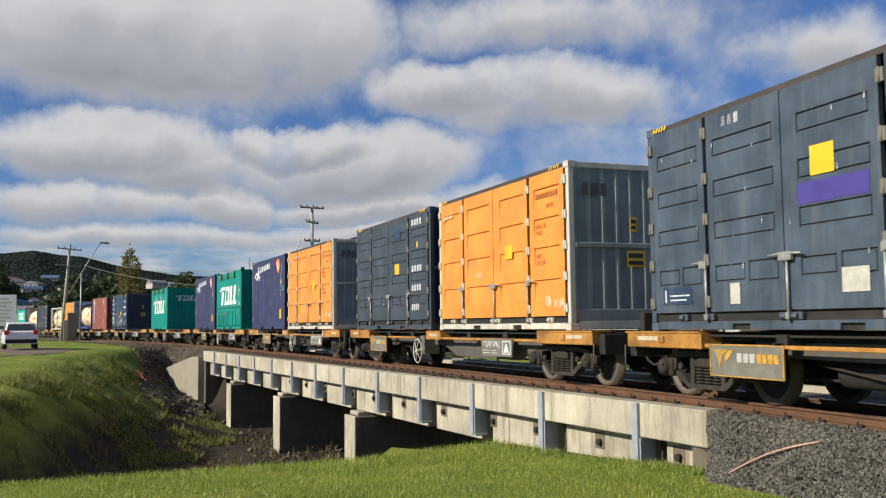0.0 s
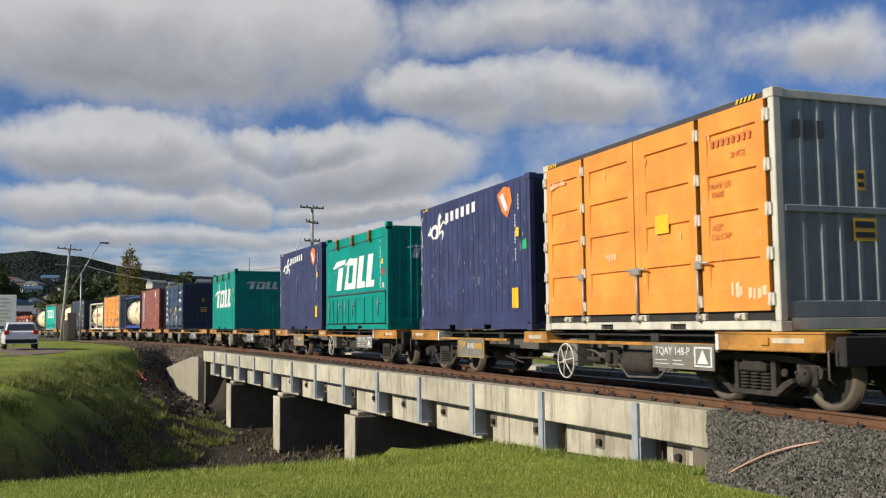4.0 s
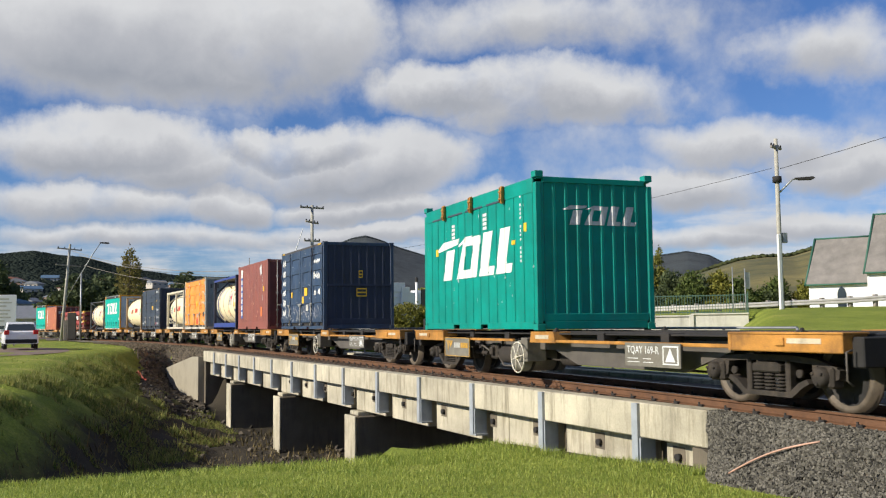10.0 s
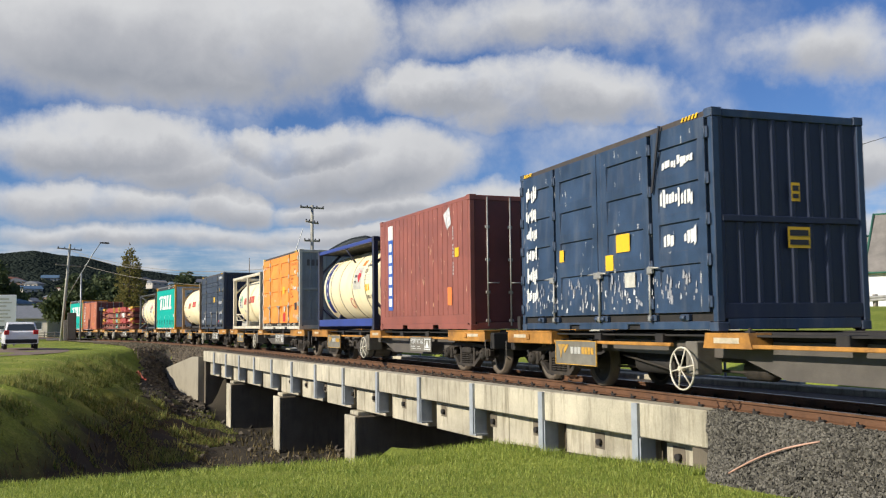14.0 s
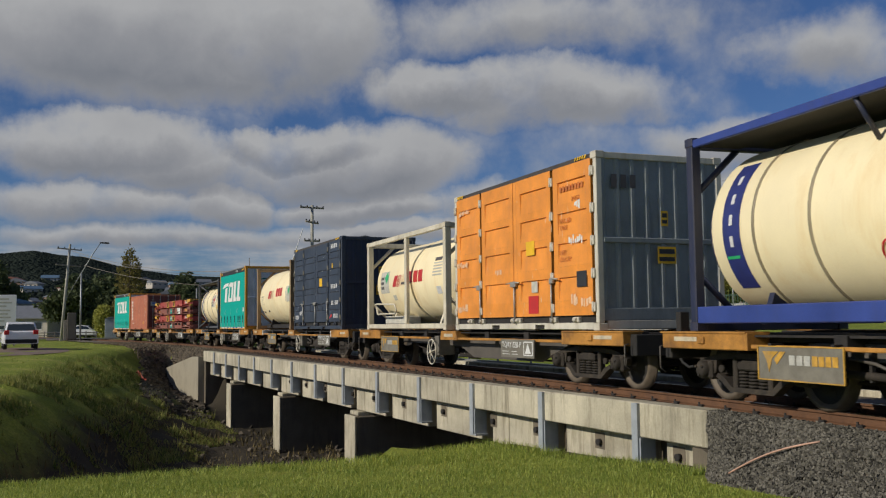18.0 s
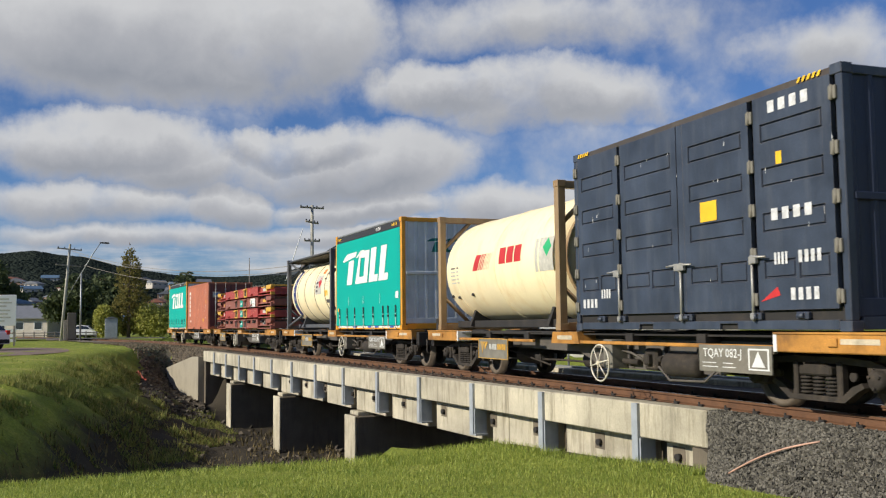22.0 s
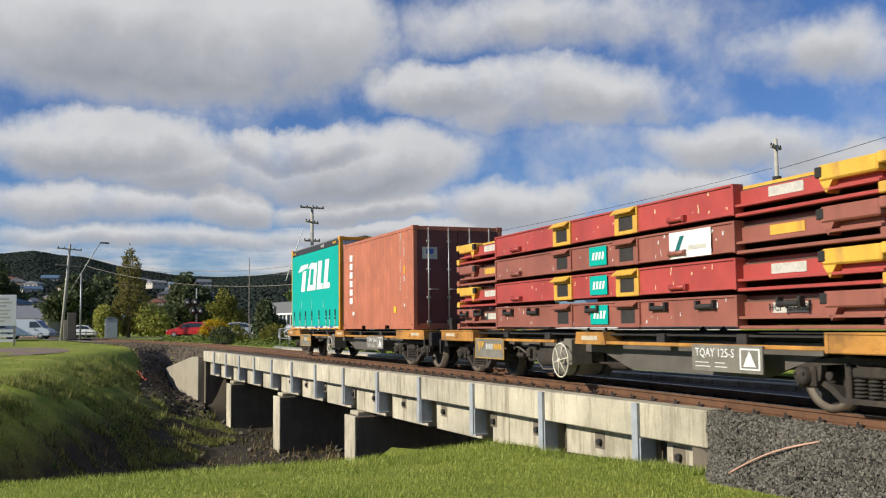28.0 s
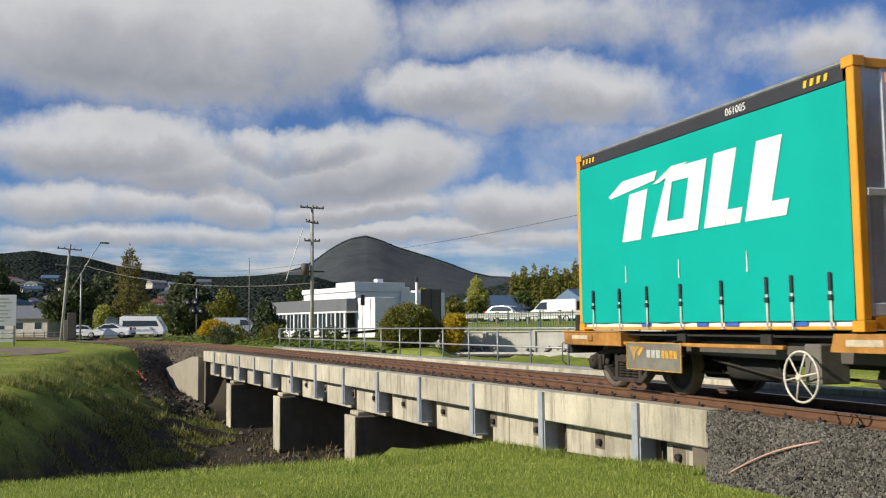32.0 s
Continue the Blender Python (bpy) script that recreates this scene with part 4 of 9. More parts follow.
def build_wagon(kind):
    """kind: plain (bare sill), drum (large air drum behind the hand wheel) or gear (exposed brake gear, boards further forward)."""
    label = {"plain": "dark flat container wagon with orange-yellow end blocks on two bogies",
             "drum": "dark container wagon with a grey drum behind its hand wheel",
             "gear": "dark flat container wagon with exposed brake gear under its sill"}[kind]
    w = thing("container_wagon", label, "rail wagon", "wagons of the train")
    F = Bm
    bx, wx, nx = (1.30, 2.30, 1.20) if kind == "gear" else (0.24, 0.12, 0.20)   # shifts of name board, hand wheel and number board
    part("centre_sill", F().box(-7.2, 7.2, -0.26, 0.26, 0.48, 0.84, 0.02), M_UNDER, w)
    deck = F()
    for y in (-0.82, 0.82):
        deck.box(-7.05, 7.05, y - 0.07, y + 0.07, 0.80, 0.92, 0.01)
    for x in (-6.6, -5.47, -3.6, -1.8, 0.0, 1.8, 3.6, 5.47, 6.6):
        deck.box(x - 0.1, x + 0.1, -1.16, 1.16, 0.76, 0.90, 0.01)
    part("deck_frame", deck, M_UNDER, w)
    part("deck_plate", F().box(-7.0, 7.0, -1.12, 1.12, 0.865, 0.89), M_UNDER, w)
    for s in (-1, 1):
        part("side_sill", F().prism([(-4.4, 0.80), (4.75, 0.80), (4.75, 0.66), (3.7, 0.35), (0.6, 0.35), (-0.2, 0.58), (-4.4, 0.62)], s * 0.86, s * 0.92), M_SILL, w)
        for a, e in ((-5.08, -1.42), (0.28, 5.2)):
            part("side_rail", F().box(a, e, s * 1.15, s * 1.215, 0.725, 0.775, 0.008), M_YEL, w)
        for e in (-1, 1):
            k = part("end_block", F().box(e * 5.18, e * 7.06, s * 0.88, s * 1.235, 0.70, 0.925, 0.012), M_YEL, w)
            part("block_top", F().box(e * 5.14, e * 7.09, s * 0.88, s * 1.25, 0.905, 0.93, 0.004), M_YEL, k)
            part("reflector", F().box(e * 6.2, e * 6.75, s * 1.236, s * 1.24, 0.80, 0.86), M_REFLECT, k)
            part("gusset", F().box(e * 5.12, e * 5.18, s * 0.9, s * 1.235, 0.70, 0.915, 0.005), M_WHITE if kind == "gear" else M_YEL, k)
            part("pocket", F().box(e * 6.02, e * 6.16, s * 1.235, s * 1.262, 0.77, 0.87, 0.01), M_YEL, k)
        k = part("middle_block", F().prism([(-0.62, 0.72), (0.38, 0.72), (0.32, 0.915), (-0.56, 0.915)], s * 0.9, s * 1.235), M_YEL, w)
        part("reflector", F().box(-0.38, 0.14, s * 1.236, s * 1.24, 0.785, 0.855), M_REFLECT, k)
    for x in (-6.3, -0.38, 0.18, 6.3):
        for s in (-1, 1):
            part("twist_lock", F().box(-0.05, 0.05, -0.05, 0.05, -0.02, 0.03, 0.01).tube((0, 0, 0.0), (0, 0, 0.07), 0.035, 0.02, 8), M_UNDER, w, key="twist_lock").matrix_basis = Matrix.Translation((x, s * 1.1, 0.91))
    for e in (-1, 1):
        part("headstock", F().box(e * 7.05, e * 7.22, -1.1, 1.1, 0.55, 0.88, 0.015), M_UNDER, w)
        c = part("coupler", F().box(e * 7.2, e * 7.56, -0.09, 0.09, 0.50, 0.70, 0.02).box(e * 7.46, e * 7.64, -0.16, 0.12, 0.44, 0.76, 0.04), M_BOGIE, w)
        part("air_hose", F().bar([(e * 7.2, -0.35, 0.6), (e * 7.35, -0.37, 0.45), (e * 7.5, -0.36, 0.38), (e * 7.62, -0.36, 0.40)], 0.022), M_BLACK, c)
        part("hand_hold", F().bar([(e * 7.12, -1.16, 0.74), (e * 7.12, -1.24, 0.72), (e * 7.12, -1.24, 0.42), (e * 7.12, -1.16, 0.36)], 0.012), M_SILL, w, "grey grab handle")
        build_bogie(w, e * 5.47)
    part("end_stop", F().box(-7.0, -6.88, -1.05, -0.9, 0.88, 1.20, 0.01), M_UNDER, w)
    # brake gear under the rear half
    part("air_reservoir", F().lathe([(-0.55, 0.01), (-0.55, 0.12), (-0.5, 0.17), (0.5, 0.17), (0.55, 0.12), (0.55, 0.01)], 16, "x", (-2.7, -0.55, 0.45)), M_UNDER, w)
    part("brake_cylinder", F().lathe([(-0.3, 0.01), (-0.3, 0.14), (0.15, 0.14), (0.3, 0.05), (0.3, 0.01)], 14, "x", (-0.3, -0.5, 0.42)), M_BOGIE, w)
    part("brake_rigging", F().bar([(-4.4, -0.5, 0.34), (-1.2, -0.7, 0.40), (0.4, -0.5, 0.36), (4.4, -0.45, 0.34)], 0.02).bar([(-3.4, -0.8, 0.55), (-1.5, -0.8, 0.3)], 0.018).bar([(-2.2, -0.7, 0.7), (-2.0, -0.75, 0.25)], 0.02), M_BOGIE, w)
    part("train_pipe", F().tube((-7, -0.72, 0.70), (7, -0.72, 0.70), 0.025, n=8), M_SILL, w)
    part("brake_bracket", F().box(-1.20 + wx, -0.94 + wx, -1.2, -0.8, 0.36, 0.80, 0.015), M_GREYPLATE, w)
    part("brake_wheel", brake_wheel_mesh, M_HANDWHEEL, w, "off-white spoked brake hand wheel", key="brake_wheel").matrix_basis = Matrix.Translation((-1.15 + wx, -1.29, 0.44))
    if kind == "drum":
        d = part("air_drum", F().lathe([(-1.18, 0.02), (-1.18, 0.24), (-1.12, 0.29), (-0.25, 0.29), (-0.2, 0.24), (-0.2, 0.02)], 24, "y", (-1.30, 0, 0.46)), M_GREYPLATE, w, "grey air drum")
        for y in (-0.95, -0.45):
            part("drum_strap", F().lathe([(y - 0.03, 0.285), (y - 0.03, 0.298), (y + 0.03, 0.298), (y + 0.03, 0.285)], 24, "y", (-1.30, 0, 0.46)), M_UNDER, d)
    if kind != "plain":
        # valves, pipes and cylinders hung below the sill
        x0 = 2.15 if kind == "gear" else -2.75
        part("control_valve", F().box(x0 - 0.16, x0 + 0.16, -1.02, -0.82, 0.36, 0.68, 0.03).box(x0 - 0.07, x0 + 0.07, -1.10, -1.0, 0.44, 0.60, 0.02).tube((x0 - 0.22, -0.95, 0.52), (x0 + 0.24, -0.95, 0.52), 0.05, n=10), M_BOGIE, w)
        part("reservoir", F().lathe([(-0.42, 0.02), (-0.42, 0.13), (-0.36, 0.17), (0.36, 0.17), (0.42, 0.13), (0.42, 0.02)], 16, "x", (x0 + 0.75, -0.92, 0.46)), M_BOGIE, w)
        part("brake_pipe", F().bar([(x0 - 1.0, -1.0, 0.66), (x0 - 0.5, -1.02, 0.60), (x0 - 0.2, -1.0, 0.50)], 0.02).bar([(x0 + 0.2, -1.0, 0.42), (x0 + 0.5, -1.02, 0.24), (x0 + 1.3, -1.0, 0.26), (x0 + 1.5, -0.98, 0.4)], 0.018), M_SILL, w)
        part("slack_adjuster", F().tube((x0 - 1.1, -0.98, 0.48), (x0 - 0.35, -0.98, 0.46), 0.045, n=10).box(x0 - 1.15, x0 - 1.0, -1.03, -0.92, 0.34, 0.62, 0.02), M_BOGIE, w)
        for xk in (x0 - 0.6, x0 + 0.35, x0 + 1.15):
            part("pipe_hanger", F().box(xk - 0.02, xk + 0.02, -1.0, -0.95, 0.40, 0.78), M_UNDER, w)
    b = part("name_board", F().box(-5.05, -3.64, -1.30, -1.275, 0.385, 0.765, 0.004), M_GREYPLATE, w, "grey board with a yellow border and logo shapes")
    b.matrix_basis = Matrix.Translation((bx, 0, 0))
    part("border", F().box(-5.07, -3.62, -1.306, -1.29, 0.376, 0.390).box(-5.07, -3.62, -1.306, -1.29, 0.760, 0.774).box(-5.07, -5.05, -1.306, -1.29, 0.392, 0.758).box(-3.64, -3.62, -1.306, -1.29, 0.392, 0.758), M_LOGO_YEL, b)
    logo = F().prism([(-4.97, 0.71), (-4.68, 0.71), (-4.80, 0.63), (-4.86, 0.47), (-4.90, 0.60)], -1.306, -1.302).prism([(-4.66, 0.71), (-4.56, 0.71), (-4.72, 0.56), (-4.76, 0.62)], -1.306, -1.302)
    part("logo_shape", logo, M_LOGO_YEL, b)
    bars = F()
    for i in range(3):
        bars.box(-4.50 + i * 0.125, -4.40 + i * 0.125, -1.306, -1.302, 0.56, 0.67)
    part("logo_print", bars, M_FADED, b)
    bars = F()
    for i in range(4):
        bars.box(-4.115 + i * 0.105, -4.03 + i * 0.105, -1.306, -1.302, 0.56, 0.67)
    part("logo_print", bars, M_LOGO_YEL, b)
    for xb in (-4.9, -3.85):
        part("board_hanger", F().box(xb + bx, xb + bx + 0.05, -1.275, -1.1, 0.6, 0.80), M_UNDER, w)
    nb = part("number_board", F().box(2.50, 3.92, -1.26, -1.235, 0.425, 0.765, 0.004), M_GREYPLATE, w, "dark grey board with white wagon number")
    nb.matrix_basis = Matrix.Translation((nx, 0, 0))
    tri = F().prism([(3.50, 0.47), (3.88, 0.47), (3.88, 0.73), (3.50, 0.73)], -1.264, -1.261)
    part("triangle_panel", tri, M_TEXT, nb)
    part("triangle_ground", F().prism([(3.53, 0.49), (3.85, 0.49), (3.85, 0.71), (3.53, 0.71)], -1.267, -1.265), M_GREYPLATE, nb)
    part("triangle_mark", F().prism([(3.57, 0.51), (3.81, 0.51), (3.69, 0.70)], -1.270, -1.268), M_TEXT, nb)
    part("small_print", F().box(2.58, 2.86, -1.264, -1.261, 0.535, 0.545).box(3.0, 3.2, -1.264, -1.261, 0.535, 0.545).box(2.58, 2.9, -1.264, -1.261, 0.485, 0.495).box(3.0, 3.25, -1.264, -1.261, 0.485, 0.495), M_TEXT, nb)
    return w


NUMBERS = {0: "TQAY 126-E", 1: "TQAY 125-S", 2: "TQAY 053-H", 3: "TQAY 082-J", 5: "TQAY 073-K", 4: "TQAY 028-P", 6: "TQAY 170-N", 7: "TQAY 169-R", 8: "TQAY 159-J", 10: "TQAY 078-J", 9: "TQAY 148-P"}
WAGONS = []


def build_wagons():
    firsts = {}
    for n in range(12):
        kind = "gear" if n in (2, 3, 8, 9) else "drum" if n in (1, 5, 7) else "plain"
        if kind in firsts:
            w = copy_thing(firsts[kind], Matrix.Identity(4))
        else:
            w = firsts[kind] = build_wagon(kind)
        WAGONS.append(w)
    for n, w in enumerate(WAGONS):
        nb = [c for c in w.children if c.name.startswith("number_board")][0]
        if n in NUMBERS:
            lettering("wagon_number", NUMBERS[n], 0.155, M_TEXT, nb, Matrix.Translation((2.99, -1.264, 0.66)) @ Matrix.Rotation(math.pi / 2, 4, "X"))
        else:
            part("wagon_number", Bm().box(2.58, 3.4, -1.264, -1.261, 0.61, 0.71), M_TEXT, nb, key="number_bar")


build_wagons()
LOADS = []     # (thing, wagon, pose on the wagon)


def seat(ob, n, x, z=DECK):
    LOADS.append((ob, n, Matrix.Translation((x, 0, z))))
    return ob

# ---------------------------------------------------------------- containers
L20, W20, H86, H96 = 6.058, 2.438, 2.591, 2.896
HX, HY = L20 / 2, W20 / 2


def paint(name, color, dirt=(0.20, 0.15, 0.11), rough=0.5, vary=0.24, amount=0.3, streak=1, edge=(0.13, 0.10, 0.085)):
    amount = min(0.75, amount * 1.5)
    return mat(name, color, rough, 0.0, 1.6, vary, 0.06, dirt=dirt, dirt_scale=0.7, dirt_amount=amount, streak=streak, fine=55, bump_size=0.004, edge=edge)


P_SLATE = paint("slate_blue_grey_paint", (0.068, 0.095, 0.13), (0.15, 0.16, 0.17), amount=0.4, vary=0.42)
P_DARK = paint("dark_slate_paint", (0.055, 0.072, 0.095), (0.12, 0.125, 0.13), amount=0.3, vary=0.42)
P_NAVY = paint("navy_blue_paint", (0.028, 0.058, 0.115), (0.11, 0.12, 0.14), amount=0.4, vary=0.42)
# for ends and far walls of blue boxes, darker than their near sides
P_NAVY_DK = paint("dark_navy_end_tone", (0.016, 0.024, 0.055), (0.06, 0.06, 0.07), amount=0.3, edge=None)
P_NIGHT = paint("weathered_night_blue_paint", (0.038, 0.052, 0.082), (0.10, 0.11, 0.13), amount=0.3, vary=0.42)
P_ORANGE = paint("bright_orange_paint", (0.86, 0.31, 0.045), (0.62, 0.24, 0.08), amount=0.35)
P_FRAME = paint("off_white_frame_paint", (0.66, 0.62, 0.52), (0.30, 0.24, 0.17), amount=0.4)
P_GREY = paint("pale_grey_end_paint", (0.27, 0.30, 0.31), (0.12, 0.12, 0.12), amount=0.3, edge=None)
P_PALE = paint("pale_silver_grey_paint", (0.62, 0.66, 0.70), (0.30, 0.30, 0.30), amount=0.3, edge=None)
P_VIOLET = paint("faded_violet_blue_paint", (0.036, 0.045, 0.125), (0.08, 0.085, 0.16), amount=0.35, vary=0.42)
P_VIOLET_END = P_VIOLET
P_BROWN = paint("brown_red_paint", (0.30, 0.095, 0.07), (0.20, 0.08, 0.06), amount=0.35)
P_CORAL = paint("faded_coral_red_paint", (0.47, 0.15, 0.08), (0.36, 0.13, 0.08), amount=0.3)
# for the doors of the red boxes, darker than their sides
P_MAROON = paint("maroon_door_tone", (0.16, 0.04, 0.035), (0.10, 0.04, 0.03), amount=0.3)
P_TEAL = paint("teal_green_paint", (0.0, 0.27, 0.215), (0.03, 0.17, 0.14), amount=0.3)
P_CURTAIN = mat("teal_curtain_cloth", (0.0, 0.36, 0.295), 0.62, 0, 0.8, 0.08, 0.08, fine=180, bump_size=0.003)
for _cloth in (P_TEAL, P_CURTAIN):
    _cloth.node_tree.nodes["Principled BSDF"].inputs["Specular IOR Level"].default_value = 0.2
P_GOLD = paint("golden_orange_paint", (0.78, 0.34, 0.02), (0.45, 0.2, 0.03), amount=0.25)
P_BLUE = paint("royal_blue_paint", (0.035, 0.065, 0.28), (0.05, 0.06, 0.16), amount=0.3)
P_BLUE_DK = paint("dark_blue_paint", (0.022, 0.028, 0.065), (0.10, 0.08, 0.07), amount=0.3)
P_CREAM_FRAME = paint("cream_frame_paint", (0.70, 0.64, 0.50), (0.34, 0.26, 0.16), amount=0.45)
P_RUSTCREAM = paint("rust_streaked_cream_paint", (0.34, 0.23, 0.12), (0.20, 0.10, 0.05), amount=0.6)
P_IRON = paint("grey_iron_frame_paint", (0.09, 0.10, 0.115), (0.16, 0.10, 0.07), amount=0.35)
P_RUSTROOF = paint("rusty_dark_roof_paint", (0.075, 0.062, 0.052), (0.05, 0.035, 0.028), amount=0.5)
P_YELLOW = paint("chipped_yellow_paint", (0.72, 0.41, 0.05), (0.30, 0.17, 0.06), amount=0.5)
P_RED = paint("faded_red_paint", (0.42, 0.06, 0.05), (0.26, 0.07, 0.05), amount=0.4)
P_OXIDE = paint("oxide_red_paint", (0.30, 0.10, 0.07), (0.17, 0.06, 0.04), amount=0.45)
D_WHITE = mat("white_decal", (0.80, 0.79, 0.75), 0.5, 0, 5, 0.12, 0.0)
D_WORN = mat("worn_white_decal", (0.66, 0.66, 0.66), 0.6, 0, 12, 0.3, 0.0)
D_SCUFF = mat("grey_scraped_paint", (0.36, 0.36, 0.38), 0.6, 0, 12, 0.3, 0.0)
D_YELLOW = mat("yellow_decal", (0.85, 0.50, 0.02), 0.5, 0, 6, 0.12, 0.0)
D_BLACK = mat("black_decal", (0.03, 0.03, 0.035), 0.6, 0, 6, 0.2, 0.0)
D_BLUE = mat("blue_decal", (0.05, 0.13, 0.45), 0.5, 0, 6, 0.15, 0.0)
D_NAVY = mat("navy_decal", (0.025, 0.035, 0.17), 0.5, 0, 6, 0.25, 0.0)
D_PURPLE = mat("purple_decal", (0.07, 0.05, 0.26), 0.5, 0, 6, 0.15, 0.0)
D_RED = mat("red_decal", (0.55, 0.03, 0.03), 0.5, 0, 6, 0.15, 0.0)
D_ORANGE = mat("orange_decal", (0.80, 0.22, 0.05), 0.5, 0, 6, 0.15, 0.0)
D_INK = mat("rust_red_stencil_ink", (0.60, 0.19, 0.045), 0.6, 0, 9, 0.3, 0.0)
D_PINK = mat("faded_pink_decal", (0.84, 0.55, 0.34), 0.5, 0, 6, 0.15, 0.0)
D_GREEN = mat("green_decal", (0.03, 0.42, 0.16), 0.5, 0, 6, 0.15, 0.0)
D_GREY = mat("pale_grey_decal", (0.55, 0.53, 0.46), 0.6, 0, 9, 0.25, 0.0)
D_TEAL = mat("dark_teal_decal", (0.0, 0.14, 0.14), 0.6, 0, 6, 0.2, 0.0)
D_SMALL = mat("dark_print", (0.10, 0.09, 0.09), 0.6, 0, 9, 0.3, 0.0)
M_LOCK = mat("zinc_lock_steel", (0.42, 0.41, 0.38), 0.5, 0.5, 10, 0.3, 0.1, dirt=(0.2, 0.12, 0.07), dirt_scale=3)


def wave(period, flat, slope, depth):
    """A corrugation: list of (shift in a period, depth) corners."""
    return period, [(0, 0), (flat, 0), (flat + slope, depth), (period - slope, depth), (period, 0)]


def wave_points(x0, x1, wv):
    p, cs = wv
    n = max(1, round((x1 - x0) / p))
    k = (x1 - x0) / n / p
    out = [(x0, 0.0)]
    for i in range(n):
        for a, d in cs[1:]:
            out.append((x0 + (i * p + a) * k, d))
    return out


class Side:
    """A wall in the plane of its local a (along) and z, looking outwards; place() maps (a, out, z) to the container."""

    def __init__(self, face, points=None):
        self.face, self.points = face, points or [(-99, 0.0), (99, 0.0)]

    def depth(self, a):
        return float(np.interp(a, [p[0] for p in self.points], [p[1] for p in self.points]))

    def place(self, a, out, z):
        return {"near": (a, -HY - out, z), "far": (a, HY + out, z), "front": (HX + out, a, z), "rear": (-HX - out, a, z)}[self.face]


def wall_sheet(side, a0, a1, z0, z1, inset=0.0):
    pts = [p for p in side.points if a0 - 1e-6 <= p[0] <= a1 + 1e-6]
    return Bm().sheet([[side.place(a, -d - inset, z) for a, d in pts] for z in (z0, z1)])


def paint_shape(bm, side, poly, lift=0.004, inset=0.0):
    """Paint a convex outline on a wall; it follows the corrugation."""
    xs = sorted(set([p[0] for p in poly] + [p[0] for p in side.points if min(q[0] for q in poly) < p[0] < max(q[0] for q in poly)]))
    n = len(poly)
    lo, hi = [], []
    for x in xs:
        zs = []
        for i in range(n):
            (ax, az), (bx, bz) = poly[i], poly[(i + 1) % n]
            if min(ax, bx) - 1e-9 <= x <= max(ax, bx) + 1e-9:
                if abs(ax - bx) < 1e-9:
                    zs += [az, bz]
                else:
                    zs.append(az + (bz - az) * (x - ax) / (bx - ax))
        lo.append(min(zs)), hi.append(max(zs))
    bm.sheet([[side.place(x, -side.depth(x) - inset + lift, z) for x, z in zip(xs, lo)], [side.place(x, -side.depth(x) - inset + lift, z) for x, z in zip(xs, hi)]])
    return bm


def rect(x0, x1, z0, z1):
    return [(x0, z0), (x1, z0), (x1, z1), (x0, z1)]


def ragged(p):
    """A rectangle of peeled paint as a few torn flakes."""
    x0, x1, z0, z1 = p[0][0], p[2][0], p[0][1], p[2][1]
    r = random.Random(int(x0 * 1000) + int(z0 * 77))
    out = []
    n = max(3, int((x1 - x0) / 0.07))
    for i in range(n):
        a = x0 + (x1 - x0) * i / n
        e = a + (x1 - x0) / n * r.uniform(0.5, 0.98)
        lo, hi = z0 + (z1 - z0) * r.uniform(0, 0.35), z1 - (z1 - z0) * r.uniform(0, 0.4)
        out.append([(a, lo), (e, lo + (hi - lo) * r.uniform(-0.1, 0.2)), (e, hi), (a, hi - (hi - lo) * r.uniform(-0.05, 0.25))])
    return out


def sticker(parent, name, material, side, polys, label="", inset=0.0):
    b = Bm()
    if name == "worn_mark":
        polys = [q for p in polys for q in ragged(p)]
    for p in polys:
        paint_shape(b, side, p, inset=inset)
    ob = part(name, b, material, parent, label)
    if name == "worn_mark":
        ob["kind"] = "stuff"
    return ob


def freight_logo(parent, side, material, x, z, w, h, inset=0.0):
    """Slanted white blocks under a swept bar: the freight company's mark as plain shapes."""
    def q(pts):
        return [(x + a * w, z + c * h) for a, c in pts]
    sticker(parent, "logo_bar", material, side, [q([(-0.515, 0.78), (-0.41, 0.98), (-0.17, 1.0), (-0.19, 0.86), (-0.50, 0.74)]),
                                               q([(-0.20, 0.80), (-0.16, 0.80), (0.02, 1.0), (-0.08, 1.0)])], inset=inset)
    # the round letter is a ring of four strokes
    ring = [(-0.215, 0.0), (0.065, 0.0), (0.125, 0.97), (-0.10, 0.97)], [(-0.115, 0.2), (-0.015, 0.2), (0.022, 0.77), (-0.078, 0.77)]
    for i in range(4):
        o0, o1, i0, i1 = ring[0][i], ring[0][(i + 1) % 4], ring[1][i], ring[1][(i + 1) % 4]
        sticker(parent, "logo_block", material, side, [q([o0, o1, i1, i0])], inset=inset)
    for pts in ([(-0.42, 0.0), (-0.29, 0.0), (-0.235, 0.76), (-0.36, 0.74)],
                [(0.10, 0.0), (0.21, 0.0), (0.28, 1.0), (0.165, 1.0)], [(0.212, 0.0), (0.285, 0.0), (0.30, 0.2), (0.226, 0.2)],
                [(0.31, 0.0), (0.42, 0.0), (0.49, 1.0), (0.375, 1.0)], [(0.422, 0.0), (0.495, 0.0), (0.51, 0.2), (0.436, 0.2)]):
        sticker(parent, "logo_block", material, side, [q(pts)], inset=inset)


def word_blocks(parent, side, material, x0, x1, z0, z1, n, name="word_block", vertical=False, slope=0.0, inset=0.0):
    """A word as a row of plain blocks."""
    for i in range(n):
        b = Bm()
        if vertical:
            s = (z1 - z0) / n
            paint_shape(b, side, rect(x0, x1, z0 + s * (i + 0.14), z0 + s * (i + 0.86)), inset=inset)
        else:
            s = (x1 - x0) / n
            e = slope * i
